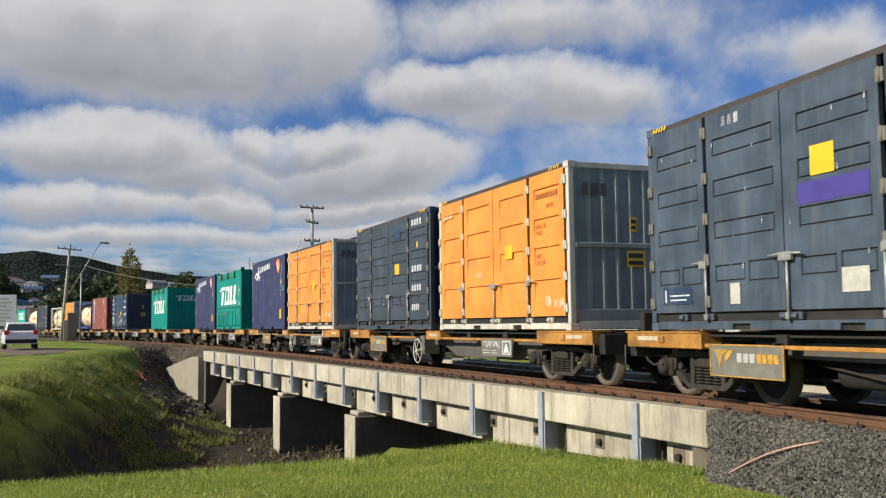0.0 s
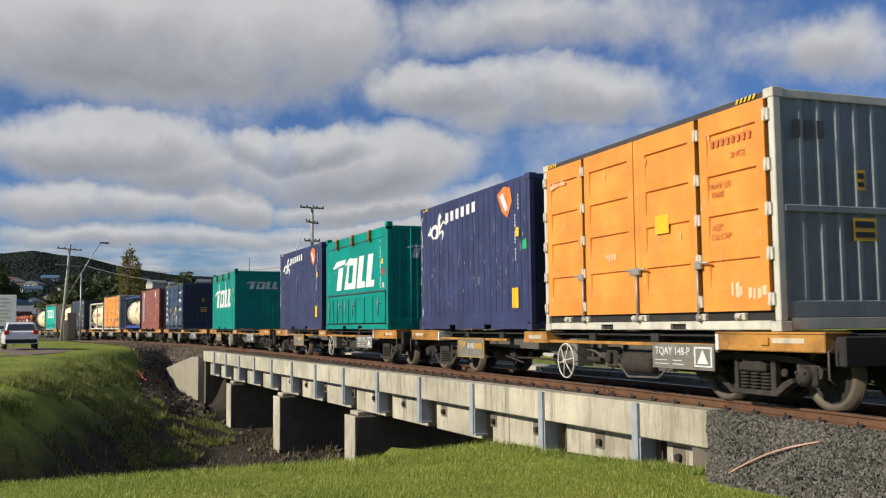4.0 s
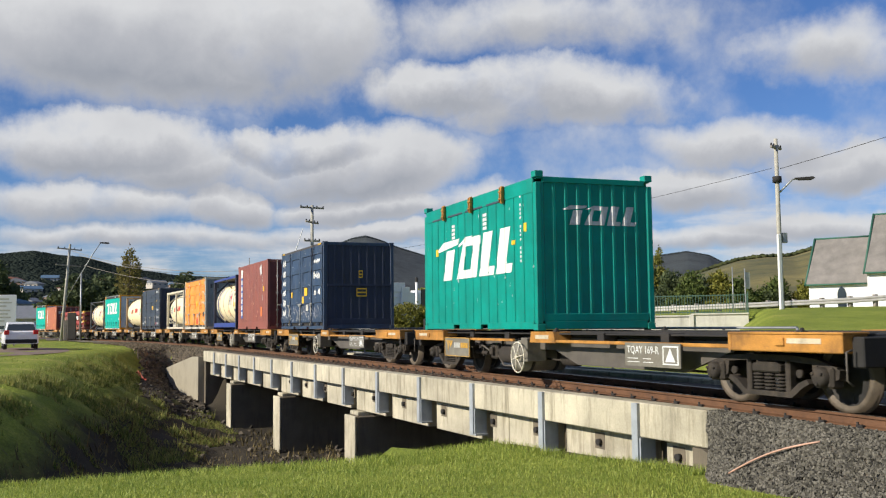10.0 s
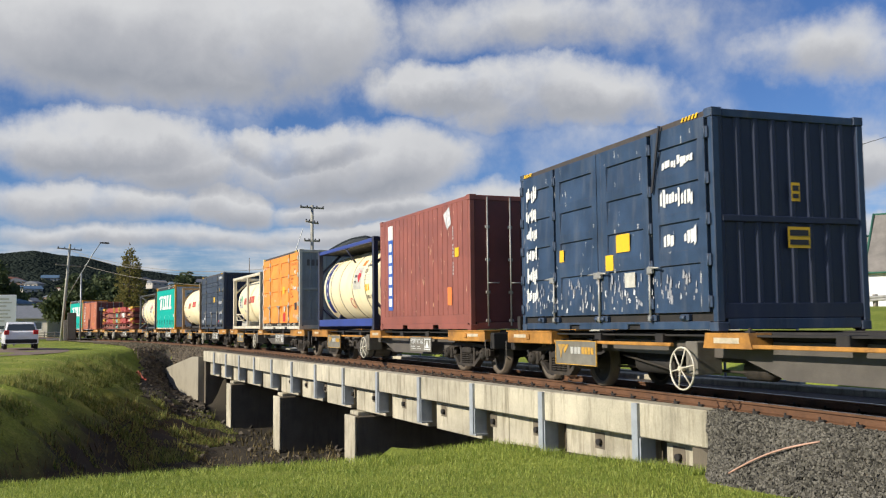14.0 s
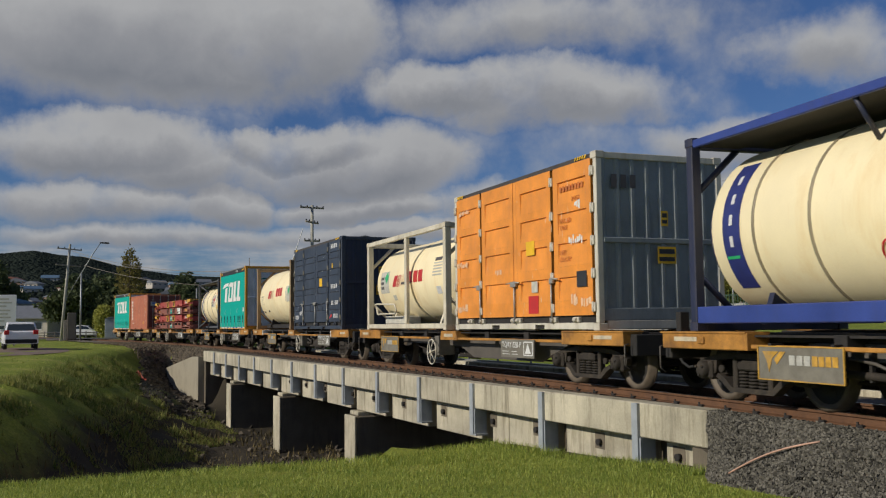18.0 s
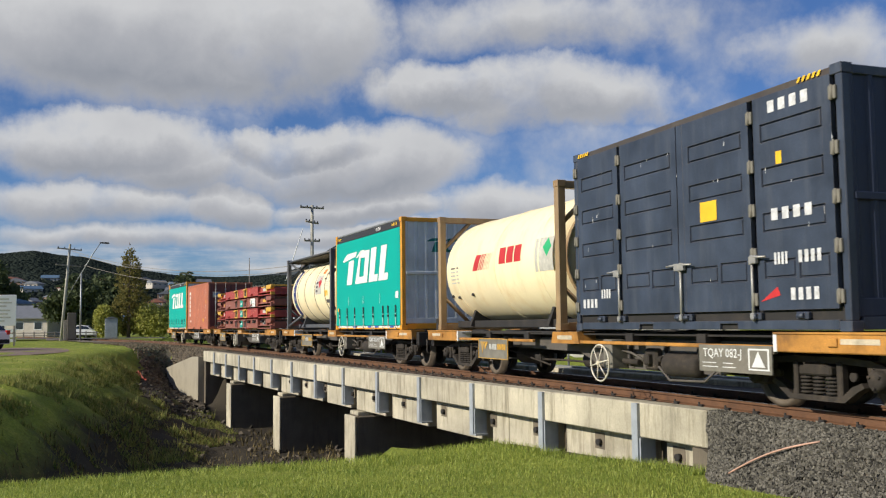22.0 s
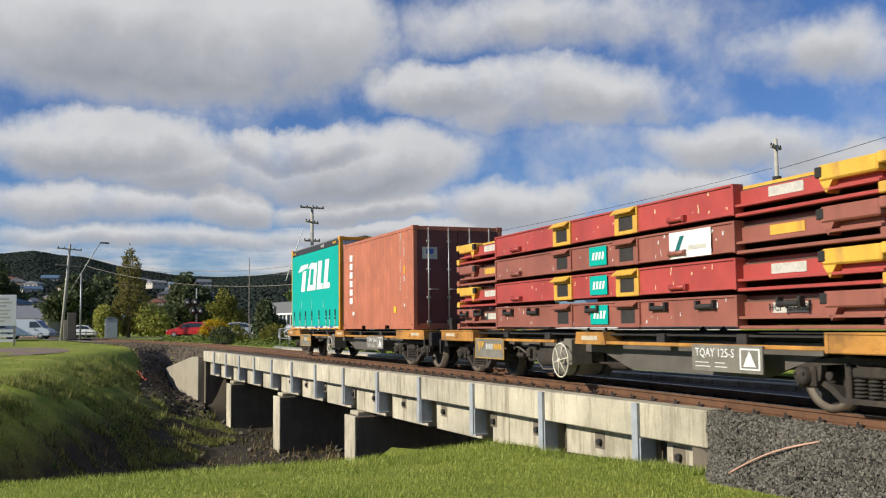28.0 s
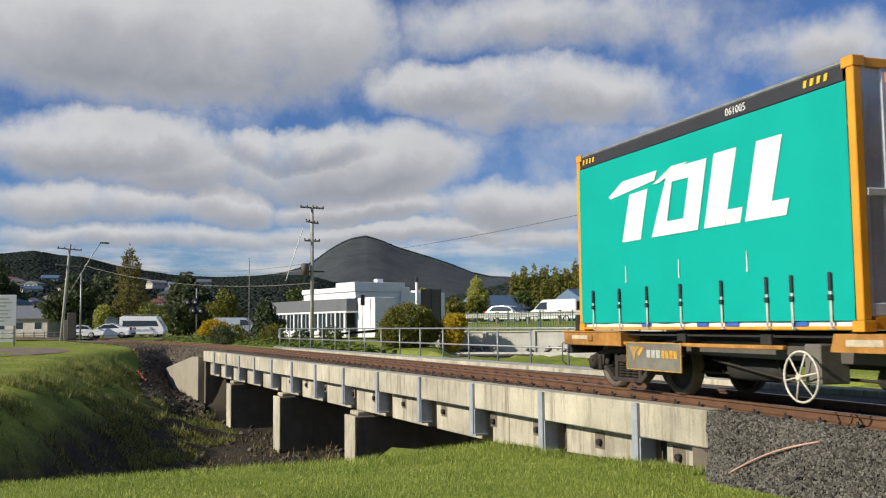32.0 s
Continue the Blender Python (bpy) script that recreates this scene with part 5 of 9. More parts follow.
            paint_shape(b, side, rect(x0 + s * (i + 0.2), x0 + s * (i + 0.8), z0 + e, z1 + e), inset=inset)
        part(name, b, material, parent)


def small_marks(parent, side, material, x, z0, z1, w=0.05, n=12, name="code_print", inset=0.0):
    b = Bm()
    s = (z1 - z0) / n
    for i in range(n):
        if i % 5 != 4:
            paint_shape(b, side, rect(x - w / 2, x + w / 2, z0 + s * (i + 0.15), z0 + s * (i + 0.8)), inset=inset)
    return part(name, b, material, parent)


def scuffs(parent, side, material, seed, n, x0, x1, z0, z1, long=0.25, wide=0.02, name="scrape", inset=0.0):
    """Chipped and scraped paint, mostly running down."""
    r = random.Random(seed)
    b = Bm()
    for _ in range(n):
        x, z = r.uniform(x0, x1), r.uniform(z0, z1)
        h, w = r.uniform(0.2, 1) * long, r.uniform(0.3, 1) * wide
        paint_shape(b, side, [(x - w / 2, z), (x + w * 0.3, z - h * 0.1), (x + w / 2, z + h * 0.6), (x - w * 0.1, z + h)], lift=0.0035, inset=inset)
    ob = part(name, b, material, parent)
    ob["kind"] = "stuff"
    return ob


def casting_mesh():
    b = Bm().box(-0.089, 0.089, -0.081, 0.081, 0, 0.118, 0.008)
    return b


def frame_parts(c, H, m, mp=None, top=True, roof_m=None, pockets=(-1.05, 1.05), post=0.10, rail_h=0.15, cap=0.0):
    """Corner posts, rails and castings."""
    mp = mp or m
    for sx in (-1, 1):
        for sy in (-1, 1):
            part("corner_post", lambda: Bm().box(-post, 0, -0.11, 0, 0.118, H - 0.118, 0.01), mp, c, key=("post", H, post, mp.name)).matrix_basis = \
                Matrix.Translation((sx * HX, sy * HY, 0)) @ Matrix.Diagonal((sx, sy, 1, 1))
            for z, o in ((0, 0), (H - 0.118, cap)):
                part("corner_casting", casting_mesh, mp, c, key=("casting", mp.name)).matrix_basis = Matrix.Translation((sx * (HX - 0.083), sy * (HY - 0.075), z + o))
    for sy in (-1, 1):
        y = sy * HY
        xs = sorted([-HX + 0.178] + [v for p in pockets for v in (p - 0.18, p + 0.18)] + [HX - 0.178])
        for a, e in zip(xs[::2], xs[1::2]):
            part("bottom_rail", Bm().box(a, e, y - sy * 0.06, y - sy * 0.004, 0.02, rail_h, 0.006), m, c)
        for p in pockets:
            part("pocket_strap", Bm().box(p - 0.18, p + 0.18, y - sy * 0.06, y - sy * 0.004, rail_h - 0.035, rail_h, 0.004), m, c)
        if top:
            part("top_rail", Bm().box(-HX + 0.17, HX - 0.17, y - sy * 0.07, y - sy * 0.006, H - 0.10, H - 0.02, 0.008), roof_m or m, c)
    for sx in (-1, 1):
        part("end_sill", Bm().box(sx * HX - sx * 0.12, sx * HX - sx * 0.004, -HY + 0.16, HY - 0.16, 0.02, 0.16, 0.008), m, c)
        part("end_header", Bm().box(sx * HX - sx * 0.10, sx * HX - sx * 0.004, -HY + 0.16, HY - 0.16, H - 0.12, H - 0.015, 0.008), m, c)
    part("floor", Bm().box(-HX + 0.05, HX - 0.05, -HY + 0.06, HY - 0.06, 0.10, 0.17), M_UNDER, c)
    part("roof", Bm().box(-HX + 0.02, HX - 0.02, -HY + 0.04, HY - 0.04, H - 0.05, H - 0.03), roof_m or m, c)


END_WAVE = wave(0.28, 0.05, 0.034, 0.030)
BOX_WAVE = wave(0.278, 0.075, 0.068, 0.022)


def end_wall(c, m, H, sx=1, mid_rail=False, lower=0.3, wv=END_WAVE):
    s = Side("front" if sx > 0 else "rear", wave_points(-HY + 0.11, HY - 0.11, wv))
    part("end_wall", wall_sheet(s, -HY, HY, 0.16, H - 0.11, 0.012), m, c)
    a, e = sx * HX - sx * 0.045, sx * HX - sx * 0.006
    if lower:
        part("end_skirt", Bm().box(a, e, -HY + 0.12, HY - 0.12, 0.16, lower, 0.01), m, c)
    if mid_rail:
        part("end_rail", Bm().box(a, sx * HX + sx * 0.004, -HY + 0.12, HY - 0.12, H * 0.5 - 0.04, H * 0.5 + 0.05, 0.012), m, c)
    return s


def end_doors(c, m, H, sx=1):
    s = Side("front" if sx > 0 else "rear")
    for y0, y1 in ((-HY + 0.11, -0.008), (0.008, HY - 0.11)):
        d = part("door", Bm().box(sx * HX - sx * 0.05, sx * HX - sx * 0.012, y0, y1, 0.17, H - 0.12, 0.008), m, c)
        for k in (0.27, 0.76):
            y = y0 + (y1 - y0) * k
            part("lock_rod", Bm().tube((sx * HX + sx * 0.012, y, 0.08), (sx * HX + sx * 0.012, y, H - 0.05), 0.019, n=8), M_LOCK, d)
            part("handle", Bm().bar([(sx * HX + sx * 0.03, y, 1.0), (sx * HX + sx * 0.035, y + 0.25, 1.0)], 0.013), M_LOCK, d)
            for z in (0.2, 0.8, 1.5, 2.2):
                part("rod_bracket", lambda: Bm().box(-0.01, 0.03, -0.05, 0.05, -0.03, 0.03, 0.006), M_LOCK, d, key="rod_bracket").matrix_basis = Matrix.Translation((sx * HX - sx * 0.01, y, z))
    return s


def corrugated(name, label, m, n, x, H, skirt=0.0, wv=BOX_WAVE, ends="doors", pockets=(-1.05, 1.05), end_m=None, group="containers on the train"):
    c = thing(name, label, "container", group)
    frame_parts(c, H, m, pockets=pockets)
    z0 = max(0.15, skirt)
    near = Side("near", wave_points(-HX + 0.10, HX - 0.10, wv))
    far = Side("far", near.points)
    for s in (near, far):
        part("side_wall", wall_sheet(s, -HX, HX, z0, H - 0.09, 0.01), m, c)
        if skirt:
            y = -HY if s is near else HY
            k = 1 if s is near else -1
            part("skirt", Bm().box(-HX + 0.1, HX - 0.1, y + k * 0.008, y + k * 0.03, 0.15, skirt, 0.006), m, c)
    if ends == "doors":
        end_doors(c, end_m or m, H, 1)
        end_wall(c, m, H, -1)
    else:
        end_wall(c, end_m or m, H, 1, lower=0.3)
        end_wall(c, m, H, -1)
    seat(c, n, x)
    return c, near


LEAVES = ((-2.90, -1.64), (-1.56, -0.08), (0.08, 1.46), (1.56, 2.86))


def leaf_mesh(x0, x1, z0, z1, holes, depth, wedge):
    """A door leaf whose pressed panels step back from its face; wedge: they run out to nothing at the bottom."""
    b = Bm()
    y = -HY - 0.004
    xs = sorted({x0, x1, *[h[0] for h in holes], *[h[1] for h in holes]})
    zs = sorted({z0, z1, *[h[2] for h in holes], *[h[3] for h in holes]})
    for a, e in zip(xs, xs[1:]):
        for lo, hi in zip(zs, zs[1:]):
            if not any(h[0] <= a + 1e-6 and e - 1e-6 <= h[1] and h[2] <= lo + 1e-6 and hi - 1e-6 <= h[3] for h in holes):
                b.add([(a, y, lo), (e, y, lo), (e, y, hi), (a, y, hi)], [(0, 1, 2, 3)])
    for xa, xb, za, zb in holes:
        if not wedge:
            rings = []
            for i, d in ((0.0, 0.0), (0.010, 0.030), (0.020, 0.030), (0.030, 0.004)):
                rings += [(xa + i, y + d, za + i), (xb - i, y + d, za + i), (xb - i, y + d, zb - i), (xa + i, y + d, zb - i)]
            b.add(rings, [(12, 13, 14, 15)] + [(4 * r + k, 4 * r + (k + 1) % 4, 4 * r + 4 + (k + 1) % 4, 4 * r + 4 + k) for r in range(3) for k in range(4)])
            continue
        d0 = 0.0 if wedge else depth
        t, u = y + depth, y + d0
        i = 0.012
        b.add([(xa, y, za), (xb, y, za), (xb, y, zb), (xa, y, zb), (xa + i, u, za + i), (xb - i, u, za + i), (xb - i, t, zb - i), (xa + i, t, zb - i)],
              [(4, 5, 6, 7), (0, 1, 5, 4), (1, 2, 6, 5), (2, 3, 7, 6), (3, 0, 4, 7)])
    yb = y + 0.06
    b.add([(x0, y, z0), (x1, y, z0), (x1, y, z1), (x0, y, z1), (x0, yb, z0), (x1, yb, z0), (x1, yb, z1), (x0, yb, z1)],
          [(0, 1, 5, 4), (1, 2, 6, 5), (2, 3, 7, 6), (3, 0, 4, 7), (4, 5, 6, 7)])
    return b


def hinge_mesh():
    return Bm().box(-0.055, 0.055, -0.022, 0.01, -0.075, 0.075, 0.006).tube((0, -0.022, -0.085), (0, -0.022, 0.085), 0.016, n=6)


def side_door(name, label, door_m, frame_m, end_m, n, x, style, group="side-door containers on the train"):
    """A container whose whole side folds open in four leaves."""
    H = H96
    c = thing(name, label, "container", group)
    frame_parts(c, H, frame_m, pockets=(-0.95, 0.95), rail_h=0.13, roof_m=P_RUSTROOF)
    for i, (a, e) in enumerate(LEAVES):
        holes = []
        if style == "wedge":
            for zt in (2.54, 2.0, 1.48, 0.90):
                holes.append((a + 0.16, e - 0.16, zt - 0.40, zt))
        else:
            for zt in (2.47, 1.94, 1.40):
                holes.append((a + 0.12, e - 0.14, zt - 0.23, zt))
            mid = a + (e - a) * 0.52
            holes += [(a + 0.12, mid - 0.02, 0.62, 0.84), (mid + 0.04, e - 0.1, 0.60, 0.86)]
        leaf = part("door_leaf", lambda: leaf_mesh(a, e, 0.25, 2.80, holes, 0.034, style == "wedge"), door_m, c, key=("leaf", i, style, door_m.name))
        if i < 3:
            xr = LEAVES[i][1] + 0.03 if i != 1 else 0.0
            r = part("lock_rod", lambda: Bm().tube((0, 0, 0.12), (0, 0, 0.92), 0.019, n=8).box(-0.03, 0.03, -0.03, 0.01, 0.14, 0.22, 0.005).box(-0.03, 0.03, -0.03, 0.01, 0.80, 0.90, 0.005), M_LOCK, leaf, key="side_rod")
            r.matrix_basis = Matrix.Translation((xr, -HY - 0.035, 0))
            for sgn in ((-1, 1) if i == 1 else (-1,) if i == 0 else (1,)):
                part("handle", lambda: Bm().bar([(0, 0, 0), (0.05, -0.02, 0.02), (0.27, -0.02, 0.01)], 0.014).box(-0.02, 0.09, -0.03, 0.02, -0.06, 0.04, 0.006), M_LOCK, leaf, key="side_handle").matrix_basis = \
                    Matrix.Translation((xr + sgn * 0.02, -HY - 0.045, 0.87)) @ Matrix.Diagonal((sgn, 1, 1, 1))
    for xh in (-2.95, -1.60, 1.51, 2.91):
        for z in (0.38, 0.92, 1.45, 1.98, 2.58):
            part("hinge", hinge_mesh, frame_m if style == "wedge" else M_GREYPLATE, c, key=("hinge", frame_m.name if style == "wedge" else "plate")).matrix_basis = Matrix.Translation((xh, -HY - 0.012, z))
    part("centre_seal", Bm().box(-0.07, 0.07, -HY - 0.002, -HY + 0.03, 0.25, 2.80, 0.008), door_m, c)
    # lower lock rail with the cam keepers
    for k, xk in enumerate((-2.2, -1.6, -0.1, 0.1, 1.5, 2.3)):
        part("cam_keeper", lambda: Bm().box(-0.10, 0.10, -0.02, 0.05, 0.0, 0.09, 0.012).tube((-0.05, -0.03, 0.045), (0.05, -0.03, 0.045), 0.03, n=8), frame_m, c, key=("keeper", frame_m.name)).matrix_basis = Matrix.Translation((xk, -HY, 0.135))
    part("side_sill_back", Bm().box(-HX + 0.1, HX - 0.1, -HY + 0.05, -HY + 0.09, 0.02, 0.26), M_UNDER, c)
    part("far_wall", wall_sheet(Side("far", wave_points(-HX + 0.1, HX - 0.1, BOX_WAVE)), -HX, HX, 0.15, H - 0.09, 0.01), end_m, c)
    end_wall(c, end_m, H, 1, mid_rail=True, lower=0.36)
    end_wall(c, end_m, H, -1, mid_rail=True, lower=0.36)
    s = Side("near")
    for xs in ((-2.86, -2.5), (2.35, 2.75)):
        b = Bm()
        for k in range(5):
            a = xs[0] + (xs[1] - xs[0]) * k / 5
            paint_shape(b, s, [(a, 2.815), (a + 0.04, 2.815), (a + 0.075, 2.875), (a + 0.035, 2.875)], 0.012)
        part("hazard_marking", b, D_YELLOW, c)
    seat(c, n, x)
    return c, s


def end_marks(c, dark=D_SMALL):
    f = Side("front")
    sticker(c, "warning_label", D_YELLOW, f, [rect(-0.02, 0.12, 1.70, 1.95)], inset=-0.006)
    sticker(c, "warning_label", D_YELLOW, f, [rect(-0.1, 0.26, 1.08, 1.36)], inset=-0.006)
    for x0, x1, z0, z1 in ((0.0, 0.10, 1.74, 1.80), (0.0, 0.10, 1.84, 1.91), (-0.07, 0.23, 1.12, 1.19), (-0.07, 0.23, 1.24, 1.32)):
        sticker(c, "label_print", D_BLACK, f, [rect(x0, x1, z0, z1)], inset=-0.009)
    if dark:
        word_blocks(c, f, dark, -0.98, -0.45, 2.30, 2.52, 3, inset=-0.004)


def build_side_doors():
    sd = "slate-blue side-door container with four pressed steel leaves"
    # ends and far wall take a darker tone than the leaves
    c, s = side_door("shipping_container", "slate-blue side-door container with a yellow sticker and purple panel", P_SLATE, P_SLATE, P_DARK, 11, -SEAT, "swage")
    word_blocks(c, s, D_WHITE, -1.24, -0.84, 2.60, 2.73, 3)
    sticker(c, "sticker", D_YELLOW, s, [rect(0.42, 0.80, 1.72, 2.05)], "yellow square sticker", inset=-0.006)
    sticker(c, "panel_patch", D_PURPLE, s, [rect(0.2, 1.3, 1.42, 1.66)], "purple painted panel", inset=-0.006)
    sticker(c, "sticker", D_GREY, s, [rect(0.85, 1.25, 0.42, 0.68)], "pale square label", inset=-0.01)
    sticker(c, "sticker", P_NAVY, s, [rect(-2.68, -1.98, 0.36, 0.60)], inset=-0.01)
    sticker(c, "small_print", D_WORN, s, [rect(-2.50, -2.02, 0.47, 0.49)], inset=-0.015)
    sticker(c, "small_print", D_WORN, s, [rect(-2.50, -2.10, 0.41, 0.43)], inset=-0.015)
    sticker(c, "small_sign", D_WORN, s, [[(-2.63, 0.39), (-2.59, 0.39), (-2.59, 0.56), (-2.63, 0.56)]], inset=-0.015)
    sticker(c, "sticker", D_GREY, s, [rect(-1.12, -0.92, 0.34, 0.60)], inset=-0.01)
    scuffs(c, s, D_WORN, 3, 60, -2.9, 2.9, 0.3, 2.7, 0.12, 0.02)
    end_marks(c, None)

    c, s = side_door("shipping_container", "dark slate side-door container with white stencilled marks", P_DARK, P_DARK, P_NAVY_DK, 10, -SEAT, "swage")
    sticker(c, "sticker", D_YELLOW, s, [rect(0.45, 0.8, 1.42, 1.68)], "yellow square sticker", inset=-0.006)
    sticker(c, "painted_patch", P_NAVY, s, [rect(0.35, 0.9, 2.3, 2.58)], inset=-0.006)
    for z, w in ((2.55, 0.75), (1.42, 0.75), (0.95, 0.7), (0.48, 0.55)):
        word_blocks(c, s, D_WORN, 1.72, 1.72 + w, z, z + 0.15, 4, inset=-0.004)
    sticker(c, "sticker", D_YELLOW, s, [rect(2.1, 2.2, 2.0, 2.14)], inset=-0.004)
    scuffs(c, s, D_WORN, 5, 50, -2.9, 2.9, 0.3, 2.6, 0.1, 0.02)
    end_marks(c, None)

    for n, seed in ((10, 11), (9, 23), (4, 37)):
        c, s = side_door("shipping_container", "bright orange side-door container with an off-white frame", P_ORANGE, P_FRAME, P_GREY, n, SEAT, "wedge")
        sticker(c, "sticker", D_YELLOW, s, [rect(0.48, 0.82, 1.36, 1.62)], "yellow square sticker", inset=-0.006)
        sticker(c, "worn_mark", D_PINK, s, [rect(-2.75, -2.2, 2.42, 2.56)], inset=-0.006)
        sticker(c, "worn_mark", D_PINK, s, [rect(-0.9, -0.6, 1.05, 1.2)], inset=-0.006)
        sticker(c, "worn_mark", D_PINK, s, [rect(2.15, 2.4, 0.40, 0.62)], inset=-0.006)
        sticker(c, "worn_mark", D_PINK, s, [rect(2.48, 2.82, 0.38, 0.60)], inset=-0.006)
        word_blocks(c, s, D_INK, 1.78, 2.62, 2.36, 2.46, 8)
        for text, x0, z0 in (("2NG2", 2.36, 2.20), ("MAX.GR", 1.98, 1.86), ("TARE", 1.93, 1.74), ("NET", 1.90, 1.32), ("CU.CAP", 1.98, 1.20)):
            lettering("stencil", text, 0.115, D_INK, c, Matrix.Translation((x0, -HY - 0.010, z0)) @ Matrix.Rotation(math.pi / 2, 4, "X"))
        if n == 4:
            sticker(c, "sticker", D_BLACK, s, [rect(2.35, 2.68, 0.72, 0.98)], "black square patch", inset=-0.006)
            sticker(c, "sticker", D_RED, s, [rect(0.55, 0.95, 0.30, 0.62)], "red square patch", inset=-0.006)
            sticker(c, "sticker", D_GREY, s, [rect(0.68, 0.92, 0.68, 0.88)], inset=-0.006)
            sticker(c, "worn_mark", D_WHITE, s, [rect(2.32, 2.52, 2.0, 2.24)], inset=-0.006)
            sticker(c, "worn_mark", D_WHITE, s, [rect(2.1, 2.6, 1.40, 1.62)], inset=-0.006)
            sticker(c, "worn_mark", D_PINK, s, [rect(-2.9, -2.3, 0.35, 0.55)], inset=-0.006)
            sticker(c, "worn_mark", D_PINK, s, [rect(-2.9, -2.3, 1.3, 1.45)], inset=-0.006)
        scuffs(c, s, D_PINK, seed, 30, -2.9, 2.9, 0.3, 2.6, 0.14, 0.03, inset=-0.004)
        end_marks(c)

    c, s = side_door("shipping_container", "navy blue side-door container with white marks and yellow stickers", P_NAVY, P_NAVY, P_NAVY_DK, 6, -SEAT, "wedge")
    for k in range(6):
        sticker(c, "worn_mark", D_WHITE, s, [rect(-2.78 + 0.02 * (k % 2), -2.32, 0.46 + k * 0.37, 0.78 + k * 0.37)], inset=-0.006)
    for x0, x1, z0, z1 in ((1.85, 2.6, 2.22, 2.40), (1.78, 2.6, 1.68, 1.96), (1.85, 2.1, 1.12, 1.34), (2.35, 2.65, 1.10, 1.42)):
        sticker(c, "worn_mark", D_WHITE, s, [rect(x0, x1, z0, z1)], inset=-0.006)
    sticker(c, "sticker", D_YELLOW, s, [rect(0.52, 0.92, 1.18, 1.45)], "yellow square sticker", inset=-0.006)
    sticker(c, "sticker", D_YELLOW, s, [rect(0.18, 0.42, 0.92, 1.16)], "yellow torn sticker", inset=-0.006)
    sticker(c, "sticker", D_YELLOW, s, [rect(-1.42, -1.26, 1.16, 1.36)], inset=-0.006)
    sticker(c, "sticker", D_GREY, s, [rect(0.75, 1.05, 0.64, 0.86)], inset=-0.006)
    scuffs(c, s, D_SCUFF, 8, 110, -2.9, 2.9, 0.28, 0.75, 0.16, 0.06, inset=-0.004)
    scuffs(c, s, D_WORN, 18, 30, -2.9, 2.9, 0.28, 0.6, 0.1, 0.07, inset=-0.005)
    scuffs(c, s, D_WORN, 9, 70, -2.9, 2.9, 0.5, 2.7, 0.12, 0.02, inset=-0.004)
    part("loose_strap", Bm().box(-0.02, 0.02, -HY - 0.05, -HY - 0.03, 0, 0.95, 0.0, pose(1.62, 0, 1.95, 0, 14, 0)), D_BLACK, c)
    end_marks(c, None)

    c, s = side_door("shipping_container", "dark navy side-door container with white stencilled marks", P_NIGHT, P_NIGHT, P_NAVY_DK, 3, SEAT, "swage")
    sticker(c, "sticker", D_YELLOW, s, [rect(0.45, 0.8, 1.42, 1.68)], "yellow square sticker", inset=-0.006)
    for z, x0, w in ((2.58, 1.8, 0.75), (1.30, 1.8, 0.75), (0.78, 1.85, 0.25), (0.78, 2.25, 0.4), (0.36, 2.1, 0.5), (0.36, -2.8, 0.5), (0.5, -2.2, 0.3)):
        word_blocks(c, s, D_WORN, x0, x0 + w, z, z + 0.14, 4, inset=-0.004)
    sticker(c, "sticker", D_YELLOW, s, [rect(1.95, 2.05, 1.95, 2.1)], inset=-0.004)
    sticker(c, "sticker", D_RED, s, [[(1.6, 0.35), (1.95, 0.42), (1.9, 0.52)]], inset=-0.004)
    scuffs(c, s, D_WORN, 6, 50, -2.9, 2.9, 0.3, 2.6, 0.1, 0.02)
    end_marks(c, None)


def horse_emblem(c, s, m, x, z, kx, kz):
    """A curled white emblem as plain shapes: a coil, a neck and two raised limbs."""
    b = Bm()
    n = 18

    def at(p, q):
        return (x + kx * p, z + kz * q)
    for i in range(n):
        a0, a1 = -1.1 + i * 0.36, -1.1 + (i + 1) * 0.36
        r0, r1 = 0.46 - 0.006 * i, 0.46 - 0.006 * (i + 1)
        k0, k1 = 0.16 + 0.006 * i, 0.16 + 0.006 * (i + 1)
        paint_shape(b, s, [at(r0 * math.cos(a0) - 0.2, 1.35 * r0 * math.sin(a0)), at(r1 * math.cos(a1) - 0.2, 1.35 * r1 * math.sin(a1)),
                           at(k1 * math.cos(a1) - 0.2, 1.35 * k1 * math.sin(a1)), at(k0 * math.cos(a0) - 0.2, 1.35 * k0 * math.sin(a0))])
    for poly in ([(0.10, -0.35), (0.30, -0.25), (0.36, 0.55), (0.05, 0.45)], [(0.10, 0.4), (0.36, 0.5), (0.34, 1.2), (0.16, 1.05)], [(0.16, 1.0), (0.30, 1.28), (0.36, 1.28), (0.50, 0.92), (0.34, 0.85)],
                 [(0.30, 0.28), (0.34, 0.05), (0.66, 0.58), (0.62, 0.72)], [(0.62, 0.72), (0.66, 0.56), (0.94, 0.30), (0.98, 0.44)],
                 [(0.28, -0.02), (0.30, -0.22), (0.62, -0.10), (0.58, 0.05)], [(0.56, 0.02), (0.63, -0.1), (0.58, -0.62), (0.48, -0.66)],
                 [(-0.52, 0.05), (-0.62, -0.18), (-0.92, -0.12), (-0.70, 0.22)], [(-0.62, 0.1), (-0.52, 0.2), (-0.60, 0.55), (-0.72, 0.3)]):
        paint_shape(b, s, [at(p, q) for p, q in poly])
    return part("emblem", b, m, c, "white curled emblem")


